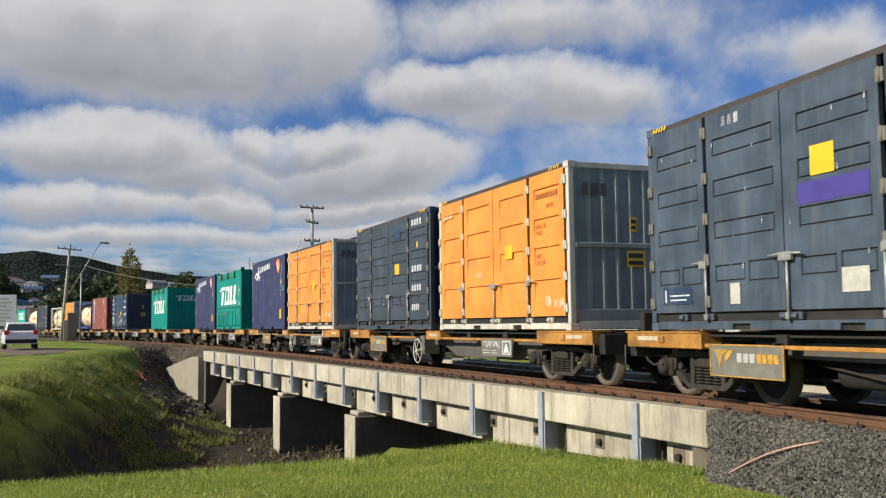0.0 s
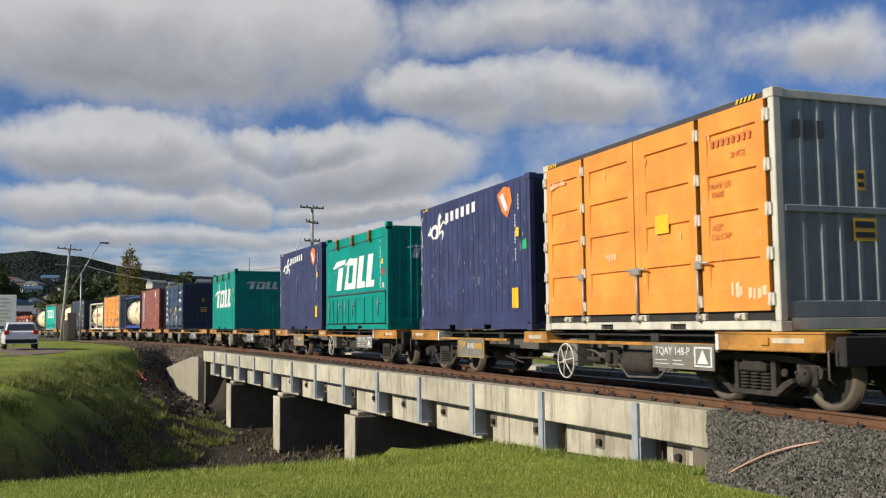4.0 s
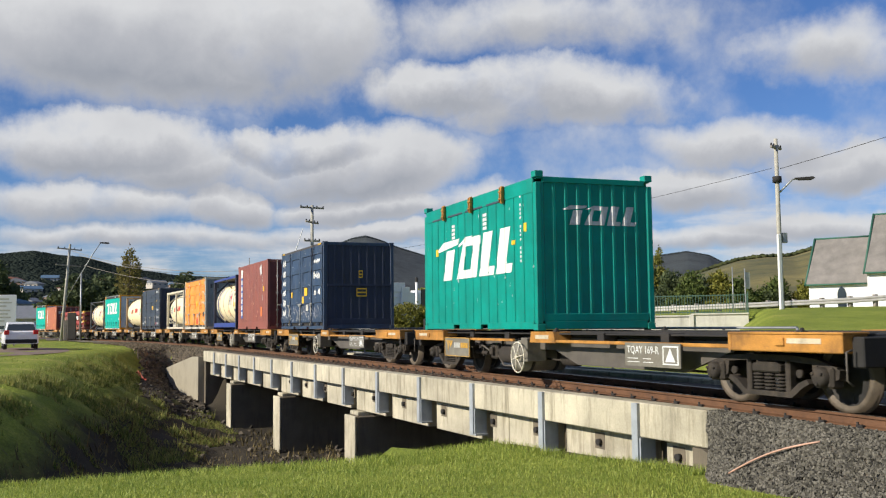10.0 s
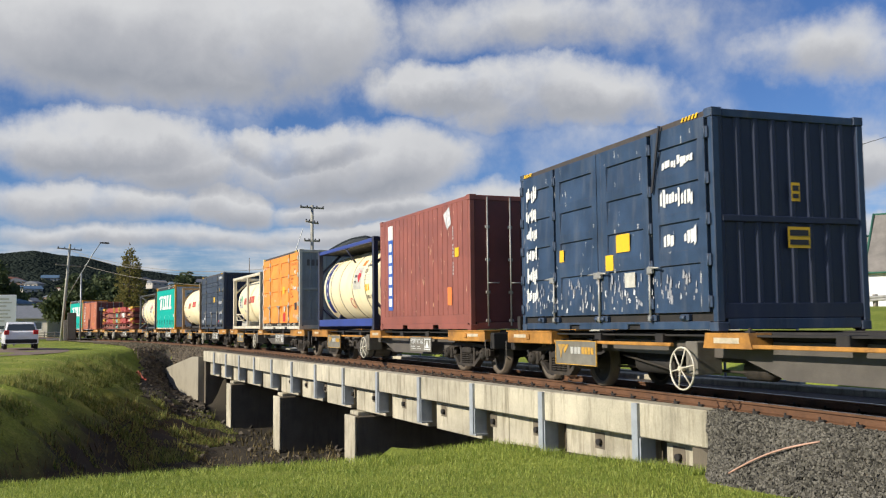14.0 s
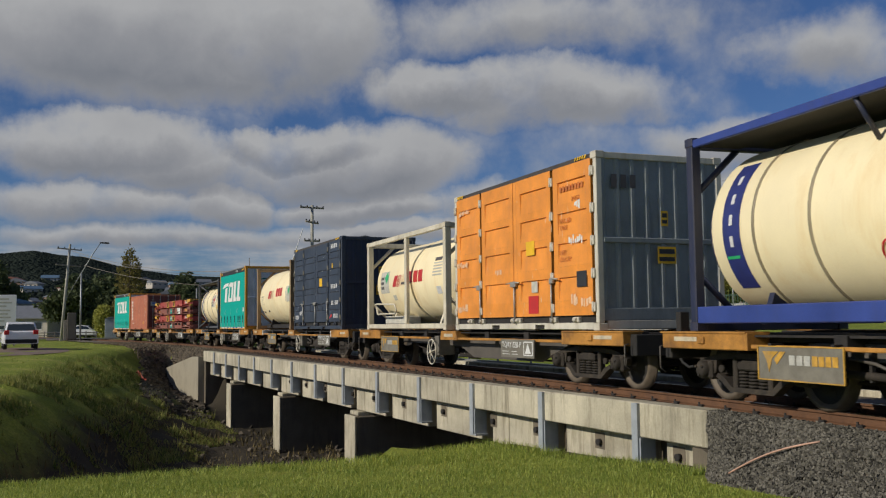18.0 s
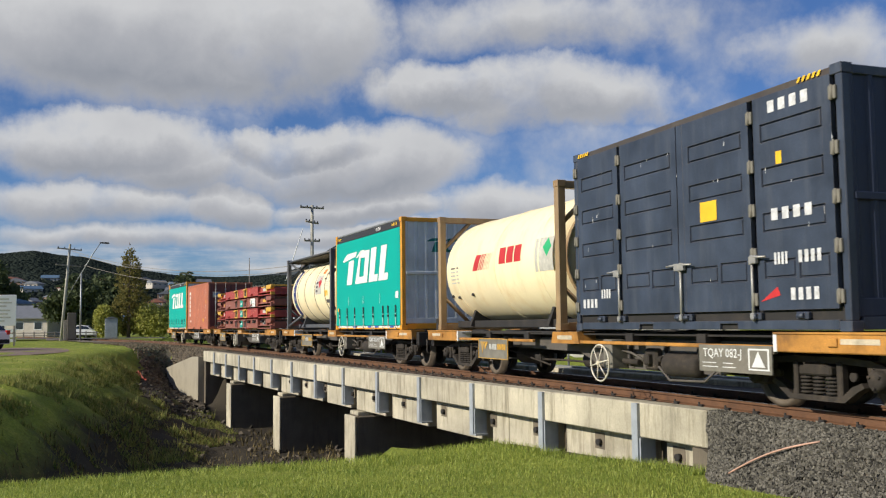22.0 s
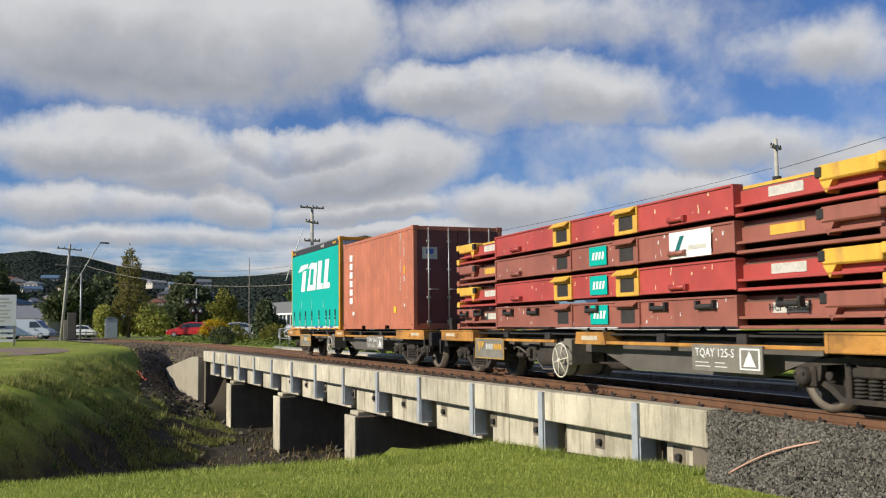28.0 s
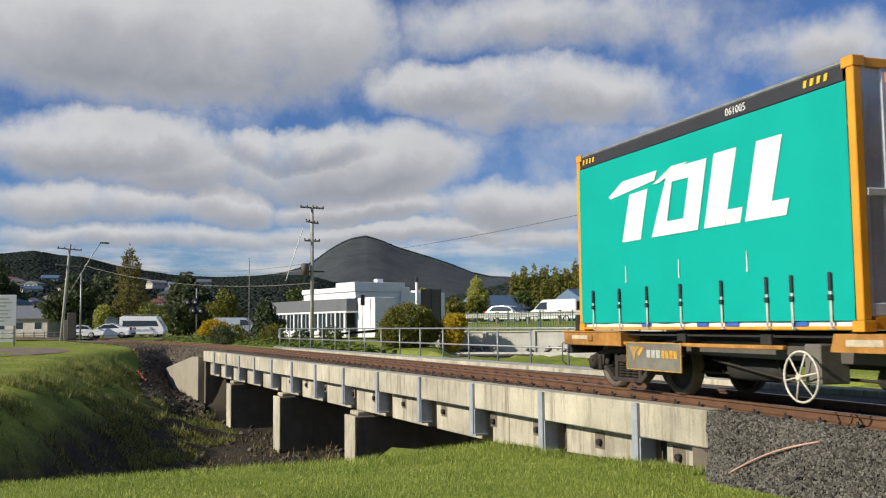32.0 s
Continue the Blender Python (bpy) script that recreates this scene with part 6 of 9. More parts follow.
def build_boxes():
    # faded violet-blue leasing boxes
    for n in (8, 9):
        c, s = corrugated("shipping_container", "faded violet-blue corrugated container with white marks", P_VIOLET, n, -SEAT, H96, skirt=0.34, wv=wave(0.30, 0.268, 0.009, 0.022), pockets=(-0.98, 0.98), end_m=P_NAVY_DK)
        horse_emblem(c, s, D_WHITE, -1.90, 2.25, 0.68, 0.32)
        word_blocks(c, s, D_WHITE, -1.38, 0.5, 2.40, 2.62, 6, name="name_block", slope=0.012)
        sticker(c, "lozenge", D_ORANGE, s, [[(1.58, 2.65), (1.80, 2.30), (2.05, 2.15), (2.28, 2.45), (2.2, 2.72), (1.9, 2.78)]], "orange lozenge sticker")
        sticker(c, "lozenge_centre", D_WHITE, s, [[(1.7, 2.6), (1.98, 2.28), (2.1, 2.33), (1.86, 2.66)]], inset=-0.003)
        sticker(c, "sticker", D_YELLOW, s, [rect(2.22, 2.5, 0.42, 0.80)], "yellow label")
        sticker(c, "sticker", D_YELLOW, s, [rect(2.42, 2.56, 1.76, 1.93)])
        small_marks(c, s, D_WORN, 2.40, 1.30, 2.2, 0.045, 14)
        small_marks(c, s, D_WORN, 2.55, 2.25, 2.65, 0.045, 5)
        scuffs(c, s, D_SCUFF, 40 + n, 80, -2.9, 2.9, 0.4, 2.2, 0.26, 0.02)
        scuffs(c, s, D_WORN, 50 + n, 22, -2.6, 2.9, 0.6, 1.9, 0.10, 0.03)
        scuffs(c, s, D_SCUFF, 60 + n, 30, -3.0, -2.85, 0.2, 2.7, 0.2, 0.08)
        b = Bm()
        for k in range(4):
            paint_shape(b, s, [(-2.8 + k * 0.09, 2.80), (-2.76 + k * 0.09, 2.80), (-2.72 + k * 0.09, 2.86), (-2.76 + k * 0.09, 2.86)], 0.01)
        part("hazard_marking", b, D_YELLOW, c)
        if n == 9:
            sticker(c, "sticker", D_GREEN, s, [[(2.7, 1.5), (2.9, 1.5), (2.88, 1.7), (2.72, 1.66)]], "green sticker")
    # brown-red box
    c, s = corrugated("shipping_container", "brown-red corrugated container with a blue vertical band", P_BROWN, 5, SEAT, H96, skirt=0.34, wv=wave(0.30, 0.268, 0.009, 0.022), pockets=(-1.1, 0.98), end_m=P_MAROON)
    sticker(c, "white_square", D_WHITE, s, [rect(-2.36, -1.98, 2.34, 2.71)])
    sticker(c, "blue_band", D_BLUE, s, [rect(-2.36, -1.98, 0.5, 2.335)], "blue vertical name band")
    word_blocks(c, s, D_WHITE, -2.29, -2.05, 0.56, 2.28, 6, "name_block", True, inset=-0.003)
    sticker(c, "lozenge", D_WORN, s, [[(1.55, 2.6), (1.75, 2.25), (2.0, 2.35), (1.9, 2.75)]])
    sticker(c, "sticker", D_YELLOW, s, [rect(2.2, 2.42, 1.6, 1.8)])
    sticker(c, "sticker", D_ORANGE, s, [rect(1.75, 2.0, 0.55, 0.95)])
    small_marks(c, s, D_WORN, 2.1, 1.2, 2.3, 0.04, 14)
    scuffs(c, s, D_PINK, 71, 60, -2.9, 2.9, 0.4, 2.6, 0.2, 0.02)
    # coral-red box
    c, s = corrugated("shipping_container", "faded coral-red corrugated container with maroon doors", P_CORAL, 0, SEAT, H86, end_m=P_MAROON, pockets=(-1.06, 1.0))
    word_blocks(c, s, D_WHITE, -2.42, -2.12, 0.72, 2.24, 6, "name_block", True)
    small_marks(c, s, D_WHITE, 2.09, 0.98, 2.3, 0.05, 14)
    sticker(c, "sticker", D_GREY, s, [rect(2.02, 2.14, 2.28, 2.46)])
    small_marks(c, s, D_WHITE, 2.38, 1.85, 2.25, 0.05, 6)
    sticker(c, "sticker", D_YELLOW, s, [rect(2.30, 2.44, 1.42, 1.62)])
    sticker(c, "sticker", D_YELLOW, s, [rect(1.58, 1.69, 0.44, 0.60)])
    sticker(c, "white_mark", D_WHITE, s, [[(2.28, 0.62), (2.36, 0.56), (2.44, 0.62), (2.36, 0.70)], rect(-2.1, -1.96, 0.42, 0.52), rect(2.32, 2.42, 1.22, 1.36)])
    f = Side("front")
    sticker(c, "company_label", D_GREY, f, [rect(-0.98, -0.58, 1.75, 2.05)], "pale company label", inset=-0.006)
    sticker(c, "label_shape", D_BLUE, f, [rect(-0.88, -0.68, 1.88, 2.0)], inset=-0.01)
    scuffs(c, s, D_PINK, 72, 40, -2.9, 2.9, 0.3, 2.4, 0.1, 0.02)


def latch(c, x, z, key):
    part("latch", lambda: Bm().box(-0.05, 0.05, -0.05, 0.0, -0.17, 0.17, 0.01).tube((-0.07, -0.06, 0.06), (0.07, -0.06, 0.06), 0.022, n=8).tube((-0.07, -0.06, -0.08), (0.07, -0.06, -0.08), 0.022, n=8).bar([(-0.045, -0.06, -0.15), (-0.045, -0.06, 0.15)], 0.012).bar([(0.045, -0.06, -0.15), (0.045, -0.06, 0.15)], 0.012),
         M_YEL, c, "yellow steel latch", key="latch").matrix_basis = Matrix.Translation((x, -HY - 0.01, z))


def build_teal_boxes():
    # ribbed bulk box with a hinged top edge
    H = 2.80
    for kind, n, x in (("ribbed", 7, -SEAT), ("drop", 8, SEAT)):
        lab = "teal green ribbed bulk container with top latches" if kind == "ribbed" else "teal green bulk container with a drop-down lower flap"
        c = thing("bulk_container", lab, "container", "teal freight containers")
        frame_parts(c, H, P_TEAL, pockets=(-1.0, 0.55), cap=0.09, post=0.12)
        near = Side("near", wave_points(-HX + 0.11, HX - 0.11, wave(0.415, 0.37, 0.012, 0.03)) if kind == "ribbed" else None)
        if kind == "ribbed":
            part("side_wall", wall_sheet(near, -HX, HX, 0.15, H - 0.20, 0.008), P_TEAL, c)
            freight_logo(c, near, D_WHITE, -0.08, 1.10, 4.05, 0.88, inset=0.006)
            small_marks(c, near, D_WORN, 2.36, 1.25, 2.54, 0.055, 16, inset=0.006)
            sticker(c, "sticker", D_YELLOW, near, [rect(2.50, 2.62, 1.82, 1.98)], inset=0.006)
            sticker(c, "sticker", D_YELLOW, near, [rect(-2.25, -2.1, 1.68, 1.84), rect(1.95, 2.12, 1.62, 1.70)], inset=0.006)
            word_blocks(c, near, D_WORN, -1.22, -1.02, 1.98, 2.32, 4, "small_words", True, inset=0.006)
            word_blocks(c, near, D_WORN, 0.55, 0.75, 2.02, 2.38, 4, "small_words", True, inset=0.006)
            scuffs(c, near, D_WORN, 81, 30, -2.9, 2.9, 0.3, 2.4, 0.1, 0.03, inset=0.006)
        else:
            part("side_wall", Bm().box(-HX + 0.11, HX - 0.11, -HY + 0.012, -HY + 0.05, 1.04, H - 0.2, 0.006), P_TEAL, c)
            part("seam", Bm().box(-HX + 0.1, 2.82, -HY - 0.004, -HY + 0.03, 1.035, 1.075, 0.004), P_DARK, c)
            flap = part("flap", Bm().box(-HX + 0.13, 2.80, -HY + 0.03, -HY + 0.06, 0.18, 1.03, 0.006), P_TEAL, c)
            frame = Bm()
            edges = [-2.9, -2.66, -2.52, -2.26, -2.12, -1.82, -1.68, -1.22, -1.08, -0.6, -0.45, 0.12, 0.28, 0.95, 1.12, 1.72, 1.9, 2.78]
            for a, e in zip(edges[::2], edges[1::2]):
                frame.box(a, e, -HY + 0.002, -HY + 0.032, 0.19, 0.90, 0.006)
            part("flap_ribs", frame, P_TEAL, flap)
            part("flap_edge", Bm().box(-HX + 0.13, 2.80, -HY + 0.002, -HY + 0.034, 0.90, 1.02, 0.006), P_TEAL, flap)
            for xk in (-2.6, -1.5, -0.85, -0.1, 2.25):
                part("flap_lock", lambda: Bm().bar([(0, -0.02, 0.4), (0, -0.02, 0.86)], 0.014).bar([(-0.02, -0.03, 0.72), (0.2, -0.03, 0.74)], 0.012), M_LOCK, flap, key="flap_lock").matrix_basis = Matrix.Translation((xk, -HY, 0))
            s0 = near
            freight_logo(c, s0, D_WHITE, -0.15, 1.20, 4.05, 0.92, inset=0.010)
            small_marks(c, s0, D_WORN, 2.42, 1.12, 2.45, 0.055, 16, inset=0.010)
            sticker(c, "sticker", D_YELLOW, s0, [rect(2.5, 2.64, 1.78, 1.93)], inset=0.010)
            sticker(c, "sticker", D_RED, s0, [rect(2.56, 2.76, 1.48, 1.66)], inset=0.010)
            sticker(c, "sticker", D_GREY, s0, [rect(2.58, 2.74, 1.14, 1.28)], inset=0.010)
            scuffs(c, s0, D_WORN, 82, 30, -2.9, 2.9, 1.1, 2.4, 0.1, 0.03, inset=0.010)
        part("top_flap", Bm().box(-HX + 0.12, HX - 0.14, -HY + 0.0, -HY + 0.05, H - 0.30, H - 0.03, 0.012), P_TEAL, c)
        # dark strips laid on the flap for the shade in its slots
        slots = Bm()
        for a, e in ((-2.45, -1.75), (-1.45, -0.6), (-0.4, 0.55), (0.75, 1.7)):
            slots.box(a, e, -HY - 0.006, -HY + 0.01, H - 0.30, H - 0.26, 0.004)
        part("flap_slots", slots, P_DARK, c)
        for xk in (-1.6, 0.0, 1.62):
            latch(c, xk, H - 0.18, "l")
        for a in (-0.9, 0.75):
            part("top_hatch", Bm().box(a, a + 0.5, -0.9, -0.5, H - 0.03, H + 0.08, 0.02), P_DARK, c)
            part("hatch_strap", Bm().box(a - 0.35, a - 0.02, -1.0, -0.8, H - 0.03, H + 0.02, 0.01), D_ORANGE, c)
        part("far_wall", wall_sheet(Side("far", wave_points(-HX + 0.11, HX - 0.11, wave(0.415, 0.37, 0.012, 0.03))), -HX, HX, 0.15, H - 0.1, 0.008), P_TEAL, c)
        f = end_wall(c, P_TEAL, H, 1, lower=0.3, wv=wave(0.255, 0.05, 0.028, 0.024))
        end_wall(c, P_TEAL, H, -1, lower=0.3)
        freight_logo(c, f, D_WORN, 0.1, 1.92, 1.5, 0.36, inset=0.008)
        if kind == "drop":
            for y in (-0.55, 0.55):
                part("lock_rod", Bm().tube((HX + 0.012, y, 0.12), (HX + 0.012, y, H - 0.08), 0.018, n=8), P_TEAL, c)
        seat(c, n, x)


def build_curtain_siders():
    global HX
    for n, x, end, HX in ((0, -SEAT + 0.02, P_PALE, 3.18), (2, SEAT, P_PALE, L20 / 2)):
        H = H96
        k = HX / (L20 / 2)
        c = thing("curtain_container", "teal curtain-sided container with golden corner posts", "container", "teal curtain containers")
        frame_parts(c, H, P_GOLD, P_GOLD, top=False, pockets=(), post=0.11, rail_h=0.06)
        rows = []
        rr = random.Random(n)
        xs = np.linspace(-HX + 0.10, HX - 0.11, 70)
        for z in (0.12, 0.2, 0.3, 0.42, 0.55, 0.7, 0.9, 1.2, 1.6, 2.0, 2.4, 2.64):
            low = max(0.0, 1 - z / 0.9)
            rows.append([(a, -HY - 0.006 + 0.004 * math.sin(a * 2.3 + z) + low * 0.016 * math.sin(a * 9.5 + 2.5 * math.sin(a * 2 + n)) * (0.6 + 0.4 * math.sin(z * 22 + a)), z) for a in xs])
        part("curtain", Bm().sheet(rows, True), P_CURTAIN, c, "teal plastic curtain")
        part("curtain_rail", Bm().box(-HX + 0.18, HX - 0.18, -HY + 0.0, -HY + 0.06, 2.63, 2.83, 0.03), D_BLACK, c, "black upper curtain rail")
        part("roof_edge", Bm().box(-HX + 0.18, HX - 0.18, -HY + 0.01, -HY + 0.10, 2.83, 2.885, 0.015), M_GALV, c)
        part("white_rail", Bm().box(-HX + 0.18, HX - 0.18, -HY + 0.03, -HY + 0.09, 0.03, 0.12, 0.006), M_WHITE, c, "white lower rail")
        s = Side("near")
        freight_logo(c, s, D_WHITE, 0.04 if n == 0 else -0.07, 1.33, 4.1, 0.94, inset=-0.012)
        for a in (-2.8, 2.3):
            b = Bm()
            for q in range(4):
                paint_shape(b, s, [(a * k + q * 0.11, 2.71), (a * k + 0.05 + q * 0.11, 2.71), (a * k + 0.07 + q * 0.11, 2.79), (a * k + 0.02 + q * 0.11, 2.79)], 0.006)
            part("hazard_marking", b, D_YELLOW, c)
        lettering("stock_number", "061005" if n == 0 else "051084", 0.14, D_WHITE, c, Matrix.Translation((1.18, -HY - 0.008, 2.74)) @ Matrix.Rotation(math.pi / 2, 4, "X"))
        for i, a in enumerate((-2.52, -1.72, -0.96, -0.13, 0.75, 1.60, 2.02, 2.61)):
            st = part("strap", lambda: Bm().box(-0.018, 0.018, -0.03, -0.022, 0.08, 0.45, 0.002), D_GREY, c, "grey webbing strap", key="strap")
            st.matrix_basis = Matrix.Translation((a * k, -HY, 0))
            part("buckle", lambda: Bm().box(-0.022, 0.022, -0.045, -0.02, 0.44, 0.64, 0.006).box(-0.03, 0.03, -0.05, -0.02, 0.34, 0.40, 0.006), D_BLACK, st, key="buckle")
            part("hook", lambda: Bm().bar([(0, -0.03, 0.1), (0.0, -0.03, 0.03), (0.05, -0.02, 0.03)], 0.012), M_GALV, st, key="hook")
        for a in (-1.6, -0.17, 1.32):
            sticker(c, "tear", D_WHITE, s, [[(a - 0.012, 0.72), (a + 0.012, 0.72), (a + 0.004, 0.98), (a - 0.008, 0.97)]], inset=-0.016)
        for a in (-1.1, 0.3, 0.95, 2.2):
            part("rail_clip", lambda: Bm().box(-0.12, 0.12, -0.01, 0.03, 0.05, 0.11, 0.01), D_BLUE, c, key="curtain_clip").matrix_basis = Matrix.Translation((a, -HY + 0.01, 0))
        part("far_wall", Bm().box(-HX + 0.1, HX - 0.1, HY - 0.03, HY - 0.006, 0.06, H - 0.05, 0.004), P_CURTAIN, c)
        f = end_wall(c, end, H, 1, mid_rail=True, lower=0.3)
        end_wall(c, end, H, -1, mid_rail=True, lower=0.3)
        freight_logo(c, f, D_TEAL, 0.25, 2.0, 1.5, 0.36, inset=0.008)
        if n == 2:
            sticker(c, "sticker", D_WHITE, s, [rect(2.6, 2.82, 0.82, 1.0)], inset=-0.016)
            sticker(c, "sticker", D_YELLOW, s, [rect(-2.75, -2.6, 0.55, 0.65)], inset=-0.016)
        seat(c, n, x)


build_side_doors()
build_boxes()
build_teal_boxes()
build_curtain_siders()


# ---------------------------------------------------------------- tank containers
M_CREAM_BAND = paint("stained_cream_band", (0.30, 0.25, 0.16), (0.30, 0.22, 0.14), amount=0.5)


def barrel(c, r, z, hx, m, bands=(), band_m=None):
    prof = [(-hx - 0.30, 0.02), (-hx - 0.29, r * 0.35), (-hx - 0.24, r * 0.62), (-hx - 0.15, r * 0.85), (-hx - 0.06, r * 0.96), (-hx, r), (hx, r), (hx + 0.06, r * 0.96), (hx + 0.15, r * 0.85), (hx + 0.24, r * 0.62), (hx + 0.29, r * 0.35), (hx + 0.30, 0.02)]
    part("barrel", Bm().lathe(prof, 48, "x", (0, 0, z)), m, c)
    for b in bands:
        part("band", Bm().lathe([(b - 0.025, r), (b - 0.02, r + 0.012), (b + 0.02, r + 0.012), (b + 0.025, r)], 48, "x", (0, 0, z)), band_m or m, c)


def on_barrel(c, name, material, r, z, x0, x1, a0, a1, label="", skew=0.0):
    """A label wrapped on the near flank; angles in degrees above the level."""
    b, n, k = Bm(), max(4, int(abs(a1 - a0) / 4)), max(1, int(abs(x1 - x0) / 0.3) + 1)
    rows = []
    for i in range(n + 1):
        a = radians(a0 + (a1 - a0) * i / n)
        rows.append([(x0 + (x1 - x0) * j / k + skew * i / n, -math.cos(a) * (r + 0.004), z + math.sin(a) * (r + 0.004)) for j in range(k + 1)])
    return part(name, b.sheet(rows, True), material, c, label)


def end_frame(c, x, H, m, w=0.14):
    for s in (-1, 1):
        part("frame_post", Bm().box(x - w / 2, x + w / 2, s * HY - s * w, s * HY, 0.11, H - 0.11, 0.012), m, c)
        for z in (0, H - 0.118):
            part("corner_casting", casting_mesh, m, c, key=("casting", m.name)).matrix_basis = Matrix.Translation((x, s * (HY - 0.075), z))
    part("frame_sill", Bm().box(x - w / 2, x + w / 2, -HY + 0.15, HY - 0.15, 0.0, 0.14, 0.01), m, c)
    part("frame_header", Bm().box(x - w / 2, x + w / 2, -HY + 0.15, HY - 0.15, H - 0.14, H - 0.01, 0.01), m, c)
    for s in (-1, 1):
        part("frame_brace", Bm().bar([(x, s * (HY - 0.1), 0.75), (x, s * 0.45, 0.12)], 0.045), m, c)
        part("frame_brace", Bm().bar([(x, s * (HY - 0.1), H - 0.75), (x, s * 0.45, H - 0.12)], 0.045), m, c)


def saddle(c, x, m, r, z):
    part("saddle", Bm().prism([(-0.9, 0.08), (0.9, 0.08), (0.75, z - r * 0.72), (0.35, z - r * 0.95), (-0.35, z - r * 0.95), (-0.75, z - r * 0.72)], x - 0.05, x + 0.05, "x"), m, c)


def tank_words(c, name, text, x, a, size, r, z):
    """Black lettering on the near flank of a barrel."""
    a = radians(a)
    lettering(name, text, size, D_BLACK, c, Matrix.Translation((x, -math.cos(a) * (r + 0.009), z + math.sin(a) * (r + 0.009))) @ Matrix.Rotation(math.pi / 2 - a, 4, "X"))


def diamond(c, r, z, x, a, m, k=0.16):
    b = Bm()
    pts = [(x - k, 0), (x, -k / r), (x + k, 0), (x, k / r)]
    b.add([(p, -math.cos(radians(a) + q) * (r + 0.008), z + math.sin(radians(a) + q) * (r + 0.008)) for p, q in pts], [(0, 1, 2, 3)])
    part("hazard_diamond", b, m, c)


def build_tanks():
    g = "tank containers on the train"
    # tank in a royal blue frame
    for n, fm, rail_m, x, lab in ((5, P_BLUE_DK, P_BLUE, -SEAT, "cream tank container in a dark and royal blue frame"), (2, P_IRON, P_IRON, -SEAT, "cream tank container in a grey iron frame")):
        H, r, z = H86, 1.12, 1.30
        c = thing("tank_container", lab, "tank container", g)
        barrel(c, r, z, 2.62, M_CREAM, (-1.75, -0.72, 0.62, 1.9), M_CREAM_BAND)
        for e in (-1, 1):
            end_frame(c, e * (HX - 0.075), H, fm)
            part("skirt_ring", Bm().lathe([(e * 2.60, 0.95), (e * 2.9, 0.95)], 40, "x", (0, 0, z)), fm, c)
            saddle(c, e * 1.9, fm, r, z)
        for s in (-1, 1):
            if n == 5:
                part("bottom_rail", Bm().box(-HX + 0.15, HX - 0.15, s * HY - s * 0.07, s * HY - s * 0.01, 0.10, 0.32, 0.012), rail_m, c)
                part("top_rail", Bm().box(-HX + 0.15, HX - 0.15, s * HY - s * 0.07, s * HY - s * 0.01, H - 0.14, H - 0.03, 0.012), rail_m, c)
                part("rail_strut", Bm().tube((0.1, s * (HY - 0.05), H - 0.1), (0.1, s * 0.85, z + r * 0.66), 0.03), fm, c)
            else:
                part("top_rail", Bm().tube((-HX + 0.15, s * (HY - 0.05), H - 0.08), (HX - 0.15, s * (HY - 0.05), H - 0.08), 0.035), rail_m, c)
                for a in (-1, 1):
                    part("brace", Bm().tube((a * (HX - 0.1), s * (HY - 0.06), 0.12), (a * 1.9, s * 0.9, 0.5), 0.05), rail_m, c)
                    part("brace", Bm().tube((a * (HX - 0.1), s * (HY - 0.06), H - 0.1), (a * 2.2, s * 0.8, z + r * 0.72), 0.04), rail_m, c)
                part("bottom_rail", Bm().box(-HX + 0.15, HX - 0.15, s * 0.75 - 0.05, s * 0.75 + 0.05, 0.06, 0.18, 0.01), rail_m, c)
        part("walkway", Bm().box(-HX + 0.2, HX - 0.2, -HY + 0.08, -0.5, H - 0.13, H - 0.10, 0.0).box(-HX + 0.2, HX - 0.2, -0.45, 0.45, H - 0.10, H - 0.07), M_UNDER, c)
        part("man_lid", Bm().lathe([(z + r - 0.05, 0.28), (z + r + 0.14, 0.28), (z + r + 0.18, 0.22), (z + r + 0.2, 0.01)], 20, "z", (0.3, 0, 0)), M_SILL, c)
        part("fold_rail", Bm().bar([(0.45, -HY + 0.15, H - 0.12), (0.8, -HY + 0.2, H - 0.02), (1.15, -HY + 0.3, H - 0.12)], 0.02), D_GREY, c)
        on_barrel(c, "name_band", D_NAVY, r, z, -2.38, -2.02, -42, 48, "navy vertical name band")
        for k in range(4):
            on_barrel(c, "name_block", D_WORN, r + 0.003, z, -2.24, -2.17, -12 + k * 14, -5 + k * 14)
        on_barrel(c, "name_stripe", D_GREEN, r + 0.003, z, -2.36, -2.10, -20, -18)
        on_barrel(c, "hazard_panel", D_GREY, r, z, 0.72, 1.5, -6, 28)
        on_barrel(c, "orange_plate", D_ORANGE, r, z, 1.2, 1.52, 30, 40, "orange hazard plate")
        diamond(c, r, z, 1.27, 14, D_RED, 0.2)
        for k in range(3 if n != 5 else 0):
            on_barrel(c, "small_print", D_SMALL, r + 0.003, z, 0.80, 1.05, -2 + k * 7, 2 + k * 7)
        on_barrel(c, "code_line", D_SMALL, r, z, 1.78, 2.48, 27, 31)
        if n == 5:
            tank_words(c, "size_code", "22T6", 1.9, 20, 0.15, r, z)
            tank_words(c, "tank_code", "L4BN T11", 2.22, -19, 0.15, r, z)
            tank_words(c, "hazard_code", "3YE", 0.93, 5, 0.11, r, z)
            tank_words(c, "hazard_code", "1203", 0.93, 14, 0.11, r, z)
            part("warning_ring", Bm().lathe([(-0.003, 0.15), (0.003, 0.15), (0.003, 0.17), (-0.003, 0.17), (-0.003, 0.15)], 24, "y"), D_RED, c).matrix_basis = Matrix.Translation((0.42, -math.cos(radians(-26)) * (r + 0.012), z + math.sin(radians(-26)) * (r + 0.012))) @ Matrix.Rotation(radians(-26), 4, "X").inverted()
        else:
            on_barrel(c, "code_line", D_SMALL, r, z, 1.74, 2.0, 18, 22)
